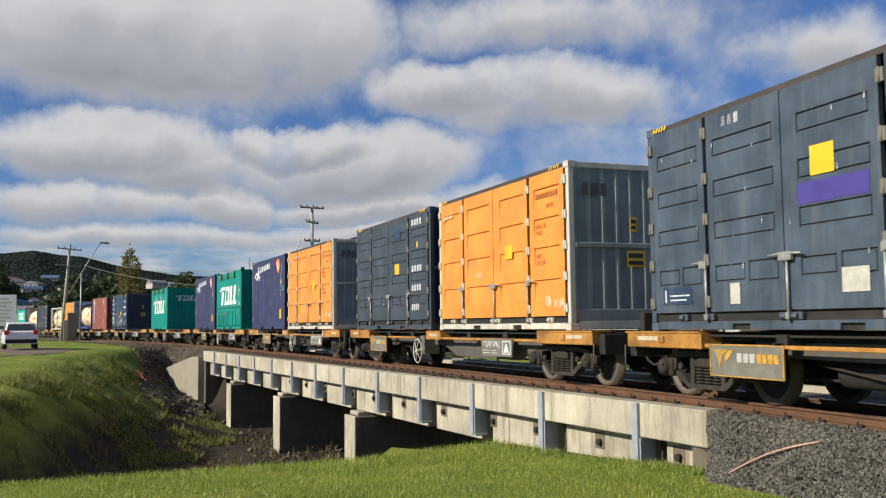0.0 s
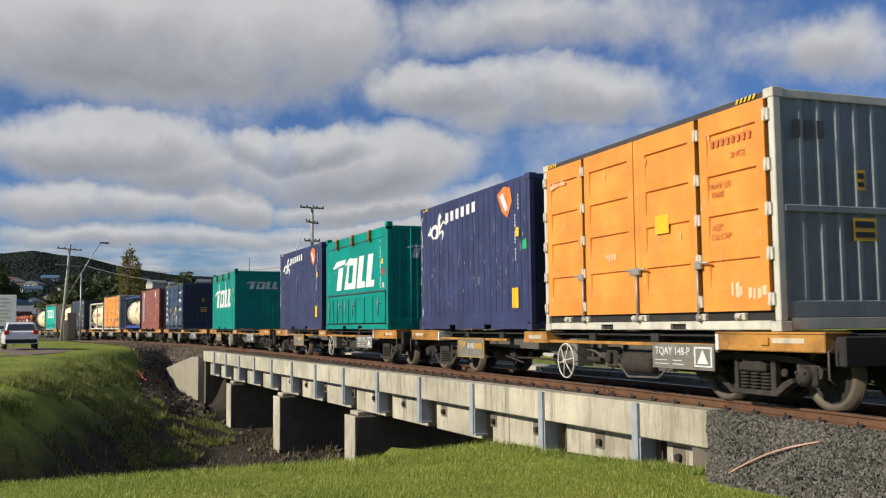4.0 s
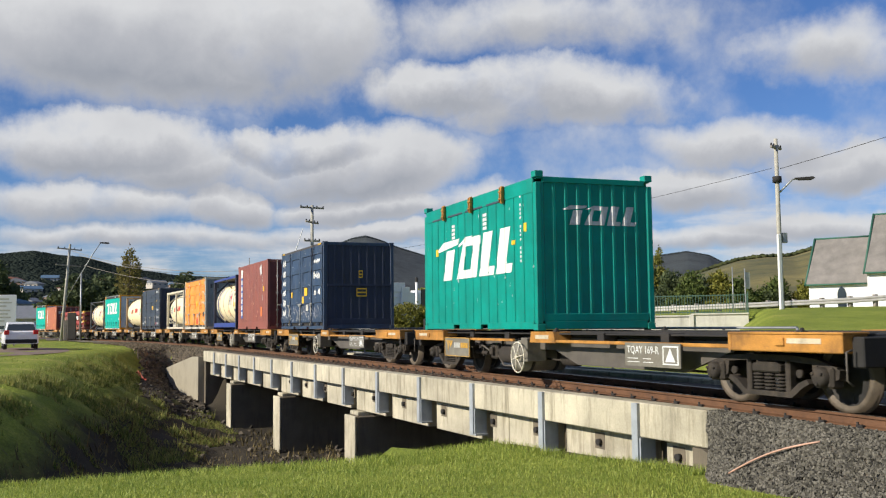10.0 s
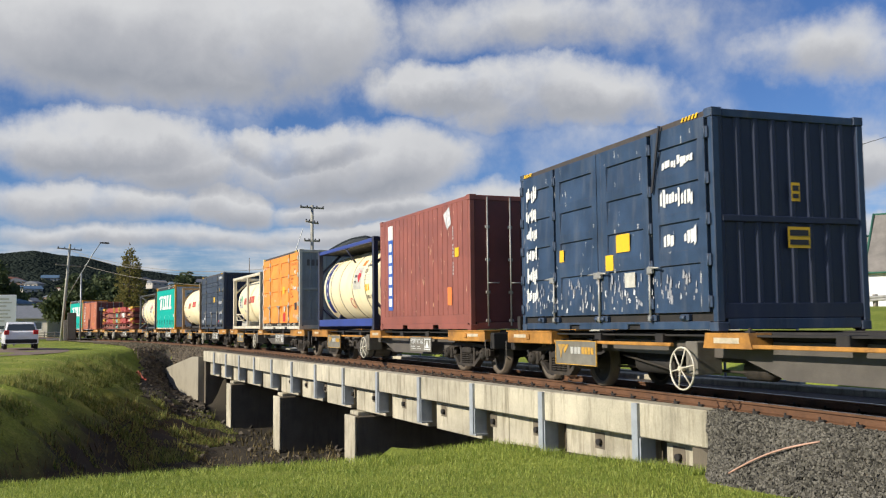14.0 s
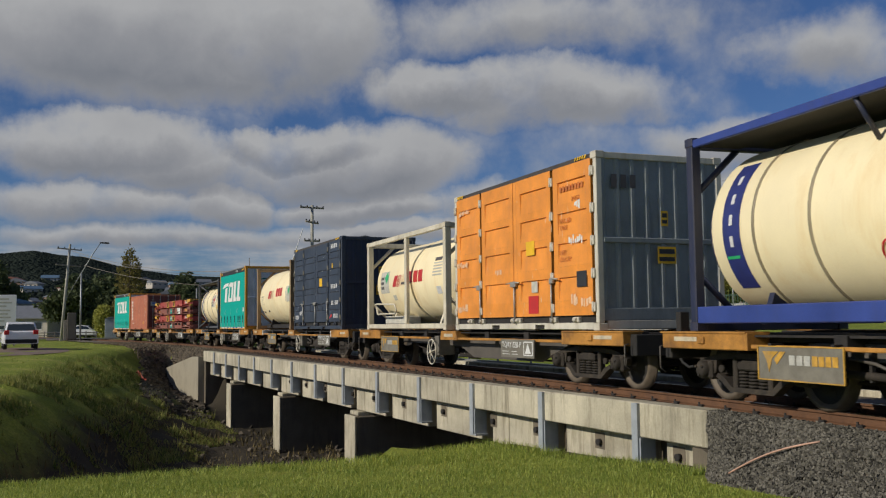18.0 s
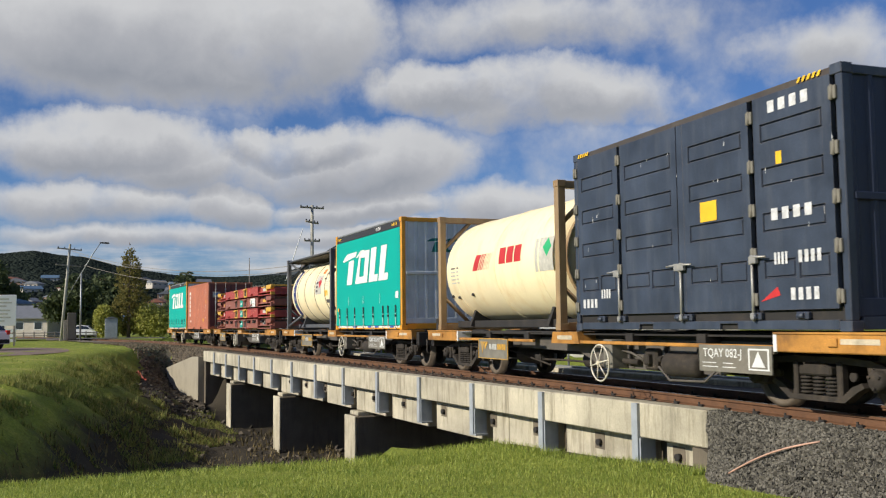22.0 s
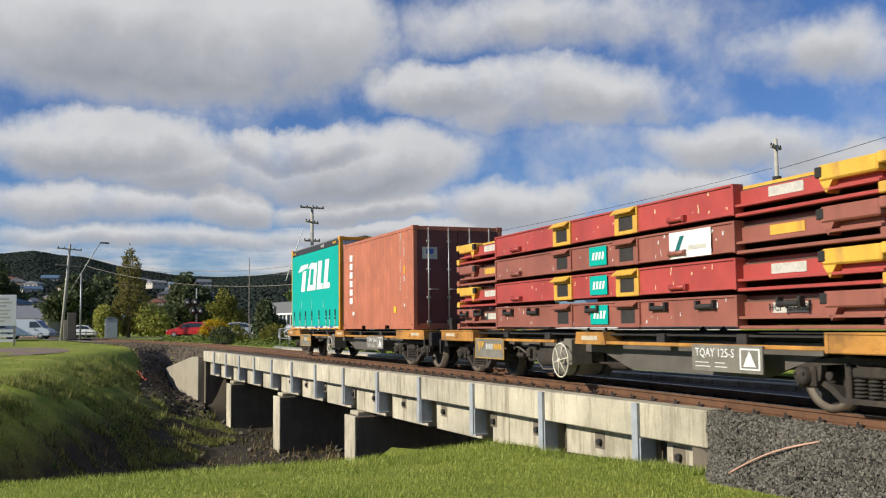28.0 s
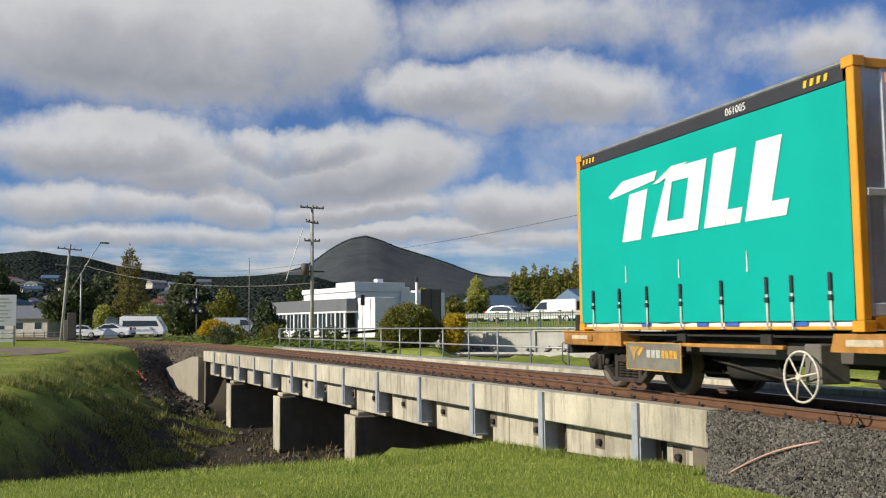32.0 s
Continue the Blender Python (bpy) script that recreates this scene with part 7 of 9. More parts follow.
        for k in range(3):
            on_barrel(c, "small_print", D_GREY, r, z, 1.74, 2.3, 6 + k * 3.5, 7.5 + k * 3.5)
        if n != 5:
            on_barrel(c, "code_line", D_SMALL, r, z, 1.98, 2.42, -22, -16)
        on_barrel(c, "warning_triangle", D_YELLOW, r, z, 1.85, 2.08, -10, 0)
        on_barrel(c, "sticker", D_YELLOW, r, z, 2.15, 2.27, -9, 0)
        on_barrel(c, "sticker", D_GREY, r, z, 2.42, 2.65, -28, -14)
        seat(c, n, x)
    # large bare tank between rusty end frames
    H, r, z = H86, 1.16, 1.30
    c = thing("tank_container", "cream gas tank container with rust-streaked end frames", "tank container", g)
    barrel(c, r, z, 2.62, M_CREAM, (-2.05, 0.1, 2.1), M_CREAM)
    for e in (-1, 1):
        end_frame(c, e * (HX - 0.075), H, P_RUSTCREAM, 0.15)
        part("skirt_ring", Bm().lathe([(e * 2.60, 0.98), (e * 2.9, 0.98)], 40, "x", (0, 0, z)), P_RUSTCREAM, c)
        saddle(c, e * 1.9, M_UNDER, r, z)
    part("bottom_rail", Bm().box(-HX + 0.15, HX - 0.15, -0.8, -0.7, 0.05, 0.2, 0.01), M_UNDER, c)
    part("bottom_rail", Bm().box(-HX + 0.15, HX - 0.15, 0.7, 0.8, 0.05, 0.2, 0.01), M_UNDER, c)
    gas_marks(c, r, z, -0.75, 0.95, 3)
    for x0, a in ((-2.55, -28), (-2.2, -30), (-1.35, -28)):
        part("lug", Bm().box(-0.05, 0.05, -0.03, 0.02, -0.03, 0.03, 0.01), M_UNDER, c, key="lug").matrix_basis = Matrix.Translation((x0, -math.cos(radians(a)) * r, z + math.sin(radians(a)) * r))
    for k in range(5):
        on_barrel(c, "small_print", D_SMALL if k == 4 else D_GREY, r, z, -2.35, -1.9, -14 + k * 4, -12.5 + k * 4)
    on_barrel(c, "hazard_panel", D_GREY, r, z, 1.95, 2.68, -12, 18)
    diamond(c, r, z, 2.45, 9, D_GREEN, 0.17)
    seat(c, 3, -SEAT)
    # tank in a full cream frame
    H, r, z = 2.44, 1.05, 1.24
    c = thing("tank_container", "cream gas tank container in a full cream frame", "tank container", g)
    barrel(c, r, z, 2.58, M_CREAM, (0.35,), M_CREAM)
    for e in (-1, 1):
        end_frame(c, e * (HX - 0.075), H, P_CREAM_FRAME, 0.15)
        saddle(c, e * 1.8, P_CREAM_FRAME, r, z)
    for s in (-1, 1):
        part("bottom_rail", Bm().box(-HX + 0.15, HX - 0.15, s * HY - s * 0.10, s * HY - s * 0.005, 0.03, 0.15, 0.012), P_CREAM_FRAME, c)
        part("top_rail", Bm().box(-HX + 0.15, HX - 0.15, s * HY - s * 0.10, s * HY - s * 0.005, H - 0.13, H - 0.01, 0.012), P_CREAM_FRAME, c)
        part("middle_post", Bm().box(0.17, 0.32, s * HY - s * 0.10, s * HY - s * 0.005, 0.15, H - 0.13, 0.012), P_CREAM_FRAME, c)
    gas_marks(c, r, z, -0.95, 0.85, 0)
    on_barrel(c, "hazard_panel", D_GREY, r, z, -2.30, -1.58, -14, 18)
    diamond(c, r, z, -1.76, 9, D_GREEN, 0.17)
    for k in range(3):
        on_barrel(c, "small_print", D_SMALL, r + 0.003, z, -2.22, -1.98, -8 + k * 7, -4 + k * 7)
    on_barrel(c, "address_line", D_SMALL, r, z, -0.55, 0.18, -4, -0.5)
    on_barrel(c, "code_line", D_SMALL, r, z, 1.75, 2.2, 22, 27)
    for k in range(5):
        on_barrel(c, "small_print", D_GREY, r, z, 1.75, 2.35, 2 + k * 4, 4 + k * 4)
    on_barrel(c, "sticker", D_WORN, r, z, 1.95, 2.25, -22, -12)
    on_barrel(c, "sticker", D_GREY, r, z, -1.35, -1.1, -26, -18)
    part("hose_rack", Bm().bar([(-2.45, -HY + 0.05, 0.68), (-2.3, -HY + 0.05, 0.70), (-0.75, -HY + 0.05, 0.66), (-0.6, -HY + 0.05, 0.5), (-0.7, -HY + 0.05, 0.42), (-2.2, -HY + 0.05, 0.42), (-2.3, -HY + 0.05, 0.6)], 0.025), P_CREAM_FRAME, c)
    part("lower_box", Bm().box(-2.2, -0.55, -0.95, -0.5, 0.15, 0.36, 0.02), D_GREY, c)
    seat(c, 4, -SEAT)


def gas_marks(c, r, z, x, w, a):
    """Red wedge fading in stripes, then three red blocks."""
    on_barrel(c, "logo_wedge", D_RED, r, z, x - 0.32, x - 0.05, a - 6, a + 10, skew=0.18)
    for k in range(7):
        on_barrel(c, "logo_stripe", D_RED if k < 3 else D_PINK, r, z, x + 0.0 + k * 0.085, x + 0.045 - 0.004 * k + k * 0.085, a - 6, a + 10, skew=0.18)
    for k in range(3):
        on_barrel(c, "logo_block", D_RED, r, z, x + w + 0.12 + k * 0.36, x + w + 0.42 + k * 0.36, a - 3, a + 13)


build_tanks()


# ---------------------------------------------------------------- folded flat racks
def build_flat_racks():
    hole_shade_m = M_UNDER
    for k, (m, em, pm) in enumerate(((P_OXIDE, P_OXIDE, P_OXIDE), (P_RED, P_YELLOW, P_YELLOW), (P_OXIDE, P_OXIDE, P_OXIDE), (P_RED, P_YELLOW, P_YELLOW))):
        c = thing("folded_flat_rack", ("oxide red folded flat rack in a stack" if m is P_OXIDE else "faded red folded flat rack with yellow fork pockets"), "flat rack", "stacked flat racks")
        h = 0.455
        for s in (-1, 1):
            y = s * HY
            body = Bm().box(-3.92, 3.6, y - s * 0.02, y - s * 0.06, 0.06, 0.40, 0.006)
            body.box(-3.92, 3.6, y - s * 0.10, y, 0.40, 0.43, 0.004).box(-3.92, 3.6, y - s * 0.10, y, 0.04, 0.07, 0.004)
            part("side_beam", body, m, c)
            for e, a in ((-1, -3.92), (1, 3.6)):
                b = Bm().box(a, e * 5.9, y - s * 0.12, y - s * 0.16, 0.16, 0.34, 0.006).box(a, e * 5.95, y - s * 0.14, y - s * 0.03, 0.13, 0.165, 0.004).box(a, e * 5.95, y - s * 0.14, y - s * 0.03, 0.01, 0.05, 0.004)
                b.box(a - 0.02, a + 0.02, y - s * 0.16, y, 0.03, 0.43, 0.004)
                part("end_beam", b, m, c)
                part("label_plate", Bm().box(e * 4.15, e * 4.75, y - s * 0.12, y - s * 0.112, 0.20, 0.32), D_GREY if k != 2 else P_YELLOW, c)
                q = part("folded_post", Bm().box(e * 5.1, e * 5.95, y - s * 0.22, y - s * 0.01, 0.24, 0.42, 0.02).prism([(e * 5.1, 0.24), (e * 5.3, 0.24), (e * 5.2, 0.10)], y - s * 0.2, y - s * 0.03), em, c)
                part("casting", Bm().box(e * 5.95, e * 6.09, y - s * 0.17, y - s * 0.005, 0.0, 0.12, 0.012), em, c)
                part("casting", Bm().box(e * 5.95, e * 6.09, y - s * 0.17, y - s * 0.005, 0.31, 0.43, 0.012), em, c)
                part("eye", Bm().box(e * 5.05, e * 5.16, y - s * 0.06, y - s * 0.0, 0.28, 0.40, 0.01), M_UNDER, c)
            for xp in (-1.03, 1.06):
                f = Bm().box(xp - 0.32, xp + 0.32, y - s * 0.05, y + s * 0.015, 0.30, 0.43, 0.008).box(xp - 0.32, xp - 0.2, y - s * 0.05, y + s * 0.015, 0.03, 0.30, 0.008).box(xp + 0.2, xp + 0.32, y - s * 0.05, y + s * 0.015, 0.03, 0.30, 0.008).box(xp - 0.2, xp + 0.2, y - s * 0.05, y + s * 0.012, 0.03, 0.09, 0.008)
                p = part("fork_pocket", f, pm, c)
                part("pocket_flap", Bm().prism([(y + s * 0.012, 0.40), (y + s * 0.10, 0.335), (y + s * 0.108, 0.35), (y + s * 0.012, 0.425)], xp - 0.3, xp + 0.3, "x"), pm, p)
                # dark plate standing in for the shade inside the fork pocket
                part("pocket_opening", Bm().box(xp - 0.2, xp + 0.2, y - s * 0.02, y + s * 0.003, 0.09, 0.30), hole_shade_m, p)
            for xr in ((-3.3, -2.2, 1.9, 3.0, 4.6, -4.8, -5.6, 0.0) if k in (0,) else (-2.9, 2.4)):
                part("lashing_winch" if k == 0 else "lashing_rail", Bm().tube((xr - 0.18, y + s * 0.03, 0.30 if k == 0 else 0.11), (xr + 0.18, y + s * 0.03, 0.30 if k == 0 else 0.11), 0.035, n=8).box(xr - 0.2, xr - 0.16, y - s * 0.03, y + s * 0.05, 0.26 if k == 0 else 0.07, 0.38 if k == 0 else 0.15).box(xr + 0.16, xr + 0.2, y - s * 0.03, y + s * 0.05, 0.26 if k == 0 else 0.07, 0.38 if k == 0 else 0.15), M_UNDER if k == 0 else m, c)
        part("floor", Bm().box(-5.9, 5.9, -HY + 0.15, HY - 0.15, 0.30, 0.36), M_SLEEPER, c)
        for e in (-1, 1):
            part("folded_end", Bm().box(e * 0.4, e * 5.8, -HY + 0.25, HY - 0.25, 0.36, 0.42, 0.01), em if k != 1 else m, c)
            part("end_beam", Bm().box(e * 5.85, e * 6.0, -HY + 0.16, HY - 0.16, 0.02, 0.30, 0.01), m, c)
        s = Side("near")
        if k in (0, 1, 2):
            sticker(c, "company_plate", P_CURTAIN, s, [rect(-0.08, 0.47, 0.08, 0.38)], "small teal logo plate", inset=-0.004)
            for j in range(4):
                sticker(c, "logo_block", D_WHITE, s, [[(0.02 + j * 0.1, 0.17), (0.08 + j * 0.1, 0.17), (0.11 + j * 0.1, 0.29), (0.05 + j * 0.1, 0.29)]], inset=-0.008)
        if k == 2:
            sticker(c, "company_plate", D_WHITE, s, [rect(2.2, 3.15, 0.04, 0.40)], "white company plate", inset=-0.004)
            sticker(c, "plate_shape", D_TEAL, s, [[(2.32, 0.12), (2.42, 0.12), (2.56, 0.34), (2.46, 0.34)]], inset=-0.008)
            sticker(c, "plate_words", D_GREY, s, [rect(2.65, 3.05, 0.14, 0.20)], inset=-0.008)
        if k == 0:
            lettering("rack_number", "HCF 4216383", 0.13, D_BLACK, c, Matrix.Translation((4.45, -HY + 0.11, 0.26)) @ Matrix.Rotation(math.pi / 2, 4, "X"))
        scuffs(c, s, D_PINK if m is P_RED else D_WORN, 90 + k, 25, -3.8, 3.5, 0.08, 0.36, 0.08, 0.04, inset=0.018)
        seat(c, 1, 0.0, DECK + 0.02 + k * 0.462)


build_flat_racks()

# ---------------------------------------------------------------- plants
OCTA_V = np.array([(1, 0, 0), (-1, 0, 0), (0, 1, 0), (0, -1, 0), (0, 0, 1), (0, 0, -1)], float)
OCTA_F = np.array([(0, 2, 4), (2, 1, 4), (1, 3, 4), (3, 0, 4), (2, 0, 5), (1, 2, 5), (3, 1, 5), (0, 3, 5)])


def clumps_mesh(name, centres, sizes, material, rng, flat=0.7, soft=False):
    """Many small ragged tufts in one mesh."""
    n = len(centres)
    jit = rng.uniform(0.8, 1.2, (n, 6, 1)) if soft else rng.uniform(0.45, 1.35, (n, 6, 1))
    v = OCTA_V[None] * jit
    a = rng.uniform(0, 6.28, n)
    b = rng.uniform(-0.9, 0.9, n)
    ca, sa, cb, sb = np.cos(a)[:, None], np.sin(a)[:, None], np.cos(b)[:, None], np.sin(b)[:, None]
    x, y, z = v[:, :, 0], v[:, :, 1], v[:, :, 2]
    y, z = y * cb - z * sb, y * sb + z * cb
    x, y = x * ca - y * sa, x * sa + y * ca
    v = np.stack([x, y, z * flat], 2) * np.asarray(sizes)[:, None, None] + np.asarray(centres)[:, None, :]
    f = (OCTA_F[None] + (np.arange(n) * 6)[:, None, None]).reshape(-1, 3)
    me = bpy.data.meshes.new(name)
    me.from_pydata(v.reshape(-1, 3).tolist(), [], f.tolist())
    if soft:
        me.polygons.foreach_set("use_smooth", [True] * len(me.polygons))
    me.materials.append(material)
    return me


def sprays_mesh(name, centres, sizes, material, rng, per=5):
    """Sprays of small leaves round each centre, in one mesh."""
    c = np.repeat(np.asarray(centres), per, 0)
    s = np.repeat(np.asarray(sizes), per)[:, None]
    n = len(c)
    c = c + rng.normal(size=(n, 3)) * s * 0.6
    a = rng.normal(size=(n, 3))
    a /= np.linalg.norm(a, axis=1)[:, None]
    b = np.cross(a, rng.normal(size=(n, 3)))
    b /= np.linalg.norm(b, axis=1)[:, None]
    l, w = s * rng.uniform(0.45, 0.9, (n, 1)), s * rng.uniform(0.25, 0.45, (n, 1))
    v = np.stack([c - a * l, c + b * w, c + a * l, c - b * w], 1).reshape(-1, 3)
    me = bpy.data.meshes.new(name)
    me.from_pydata(v.tolist(), [], np.arange(4 * n).reshape(-1, 4).tolist())
    me.materials.append(material)
    return me


def blob_points(rng, n, lobes):
    """Points near the skins of several ellipsoids, so that the outline stays uneven."""
    w = np.array([l[3] * l[5] for l in lobes])
    pick = rng.choice(len(lobes), n, p=w / w.sum())
    d = rng.normal(size=(n, 3))
    d /= np.linalg.norm(d, axis=1)[:, None]
    r = rng.uniform(0.55, 1.05, n) ** 0.6
    L = np.array(lobes)[pick]
    return L[:, :3] + d * L[:, 3:6] * r[:, None]


BARK = mat("grey_brown_bark", (0.16, 0.12, 0.09), 0.9, 0, 6, 0.4, 0.6, bump_size=0.03)
G_DARK = leaf_mat("dark_green_leaves", (0.05, 0.068, 0.037), (0.12, 0.145, 0.065), 0.7, 0.1, 0.25)
G_MID = leaf_mat("green_leaves", (0.055, 0.085, 0.025), (0.14, 0.17, 0.05), 0.7, 0.1, 0.25)
G_OLIVE = leaf_mat("olive_leaves", (0.08, 0.095, 0.022), (0.26, 0.24, 0.05), 0.7, 0.1, 0.25)
G_AUTUMN = leaf_mat("thin_yellowing_leaves", (0.09, 0.09, 0.03), (0.26, 0.22, 0.07), 0.7, 0.1, 0.35)
G_YELLOW = leaf_mat("golden_leaves", (0.34, 0.26, 0.02), (0.66, 0.46, 0.03), 0.7, 0.1, 0.25)
G_LIME = leaf_mat("yellow_green_leaves", (0.24, 0.27, 0.06), (0.50, 0.48, 0.13), 0.7, 0.1, 0.3)
G_COVER = leaf_mat("green_ground_cover", (0.09, 0.14, 0.03), (0.22, 0.26, 0.06), 0.7, 0.1, 0.25)
G_SCRUB = leaf_mat("hillside_scrub", (0.032, 0.042, 0.022), (0.075, 0.08, 0.036), 1.0, 0.0)
G_POPLAR = leaf_mat("autumn_poplar_leaves", (0.11, 0.125, 0.032), (0.30, 0.28, 0.075), 0.7, 0.1, 0.3)
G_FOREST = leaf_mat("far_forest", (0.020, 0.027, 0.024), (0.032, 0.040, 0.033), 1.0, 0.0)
# far tree tufts tinted blue-grey to carry the haze of distance
G_FAR = leaf_mat("haze_tinted_far_forest", (0.040, 0.048, 0.052), (0.050, 0.059, 0.062), 1.0, 0.0)


def tree(name, label, category, x, y, z, lobes, leaf, n, size, trunk=0.0, limbs=4, seed=0, group=""):
    """A tapered trunk with limbs and a crown of small tufts; lobes are relative to the foot."""
    t = thing(name, label, category, group, at=Matrix.Translation((x, y, z)))
    rng = np.random.default_rng(seed)
    if trunk:
        top = max(l[2] for l in lobes)
        b = Bm().tube((0, 0, -0.3), (0.1, 0.05, top * 0.5), trunk, trunk * 0.6, 8).tube((0.1, 0.05, top * 0.5), (0.05, 0.1, top), trunk * 0.6, trunk * 0.15, 8)
        for i in range(limbs):
            l = lobes[i % len(lobes)]
            h = top * (0.3 + 0.12 * i)
            b.tube((0.08, 0.05, h), (l[0] * 0.8 + rng.uniform(-0.3, 0.3), l[1] * 0.8 + rng.uniform(-0.3, 0.3), max(h + 0.3, l[2] * 0.95)), trunk * 0.4, trunk * 0.1, 6)
        part("trunk", b, BARK, t)
    pts = blob_points(rng, n, lobes)
    pts[:, 2] = np.maximum(pts[:, 2], 0.05)
    ob = new("crown" if trunk else "foliage", sprays_mesh("crown", pts, rng.uniform(0.6, 1.2, n) * size, leaf, rng, 6))
    ob.parent = t
    return t


def lobed(rng, h, w, n, base=0.25):
    """A crown as a heap of lobes."""
    out = []
    for i in range(n):
        k = base + (1 - base) * (i + 0.5) / n
        r = w * math.sin(math.pi * min(0.95, 0.18 + 0.75 * k)) * rng.uniform(0.5, 0.75)
        out.append((rng.uniform(-0.4, 0.4) * w * (1.1 - k), rng.uniform(-0.4, 0.4) * w * (1.1 - k), h * (k - 0.06), r, r, h / n * rng.uniform(0.7, 1.1)))
    return out


def build_plants():
    R = random.Random(4)
    # tall tree and shrubs round the level crossing
    tree("tall_tree", "tall narrow tree with thin yellowing leaves", "tree", -119, -10.2, 0, lobed(R, 10.6, 2.9, 11, 0.12), G_AUTUMN, 900, 0.24, 0.22, 8, 1)
    tree("shrub", "round yellow-green garden shrub", "shrub", -119, -7.8, 0, [(0, 0, 2.0, 2.1, 2.1, 2.0), (1.0, 0.9, 1.5, 1.5, 1.5, 1.5), (-1.0, -0.8, 1.6, 1.4, 1.4, 1.4)], G_LIME, 1500, 0.2, 0, 0, 2)
    tree("shrub", "weeping yellow-green conifer by the crossing", "shrub", -119, -13.0, 0, [(0, 0, 2.0, 1.1, 1.1, 1.9), (0, 1.0, 1.4, 1.0, 1.0, 1.3)], G_LIME, 800, 0.2, 0, 0, 3)
    tree("shrub", "bright golden-yellow garden shrub", "shrub", -98, -1.9, -0.2, [(0, 0, 1.0, 1.1, 1.2, 1.0), (0, 0.9, 0.9, 0.8, 0.8, 0.9), (0, -0.8, 0.7, 0.7, 0.7, 0.7)], G_YELLOW, 700, 0.16, 0, 0, 4)
    tree("shrub", "dark green bushy tree", "tree", -92, 2.6, -0.2, lobed(R, 3.7, 2.1, 6, 0.1), G_DARK, 900, 0.24, 0.15, 3, 5)
    tree("tree", "broad dark green tree", "tree", -150, -2.5, 0, lobed(R, 9, 6.5, 7, 0.15), G_DARK, 1200, 0.55, 0.3, 5, 6)
    tree("tree", "broad dark green tree", "tree", -135, -17, 0, lobed(R, 8, 5.5, 7, 0.15), G_DARK, 1100, 0.5, 0.3, 5, 7)
    tree("tree", "broad dark green tree", "tree", -152, -14, 0, lobed(R, 9, 6.5, 7, 0.15), G_DARK, 1100, 0.55, 0.3, 5, 8)
    tree("tree", "dark green tree among houses", "tree", -190, -35, 2, lobed(R, 12, 6.5, 7, 0.15), G_DARK, 900, 0.6, 0.3, 5, 17)
    tree("tree", "brown-green autumn tree by the houses", "tree", -128, 1.5, 0, lobed(R, 6, 3.2, 6, 0.15), G_OLIVE, 800, 0.3, 0.2, 4, 9)
    tree("tree", "dark green tree beside the white building", "tree", -140, 13, 0, lobed(R, 6.2, 4.5, 6, 0.15), G_MID, 800, 0.4, 0.2, 4, 10)
    # garden between bridge and building
    tree("shrub", "large round dark green shrub with golden top", "shrub", -50.4, 5.3, -0.3, [(0, 0, 1.25, 1.5, 1.55, 1.25), (0.2, -0.8, 0.9, 0.9, 0.9, 0.9), (0.2, 0.9, 1.0, 0.8, 0.8, 0.9)], G_OLIVE, 3000, 0.11, 0, 0, 11)
    tree("shrub", "clipped golden-yellow shrub beside the wall", "shrub", -49.6, 7.6, -0.4, [(0, 0, 0.9, 0.62, 0.62, 0.9), (0, 0.1, 1.55, 0.7, 0.7, 0.5)], G_YELLOW, 1600, 0.085, 0, 0, 12)
    for i, (x, y, h) in enumerate(((-64, 1.6, 1.1), (-62, 3.2, 1.3), (-61, -0.6, 1.5), (-66, 0.2, 0.8), (-58, 2.6, 0.8), (-70, -2.2, 1.5), (-66, -3.4, 1.4))):
        tree("garden_bush", "small dark green garden bush", "shrub", x, y, -0.3, [(0, 0, h * 0.5, h * 0.6, h * 0.6, h * 0.5)], (G_DARK, G_MID, G_OLIVE)[i % 3], 400, 0.1, 0, 0, 20 + i, "garden bushes")
    # low hedge bank beyond the track
    rng = np.random.default_rng(31)
    n = 5000
    s = rng.uniform(-92, -46, n)
    pts = []
    for v in s:
        x, y, _ = track(v, rng.uniform(2.6, 6.5))
        pts.append((x, y, -0.15 + abs(rng.normal(0, 0.16)) * (0.7 + 0.5 * math.sin(v * 0.7))))
    ob = new("ground_cover", clumps_mesh("ground_cover", np.array(pts), rng.uniform(0.08, 0.2, n), G_COVER, rng, 0.5))
    tagged(ob, "low green shrubs and ground cover beside the track", "ground cover", kind="stuff")
    # poplars and trees beyond the road
    for i in range(15):
        k = i / 14
        h = 9.5 + 3.2 * k + R.uniform(-0.9, 0.9)
        tree("poplar", "tall autumn poplar in a windbreak row", "tree", -178 + 13 * k, 62 + 25 * k, 1.8, lobed(R, h, 2.5, 7, 0.08), G_POPLAR, 500, 0.42, 0.15, 3, 40 + i, "row of poplars")
    for i, (x, y, h, w) in enumerate(((-141.5, 41.3, 6.8, 3.0), (-143, 33, 4.8, 3.0), (-140, 37, 3.4, 3.2), (-120, 33.5, 3.0, 2.4), (-150, 52, 5.0, 4.0), (-146, 73, 8.6, 4.2))):
        tree("tree", "spreading olive-green tree beyond the road", "tree", x, y, 1.6, lobed(R, h, w, 6, 0.1), (G_LIME, G_LIME, G_OLIVE, G_OLIVE, G_MID, G_OLIVE)[i], 900, 0.3, 0.18, 4, 60 + i)
    # trees on the bank before the chapel
    for i in range(12):
        k = i / 11
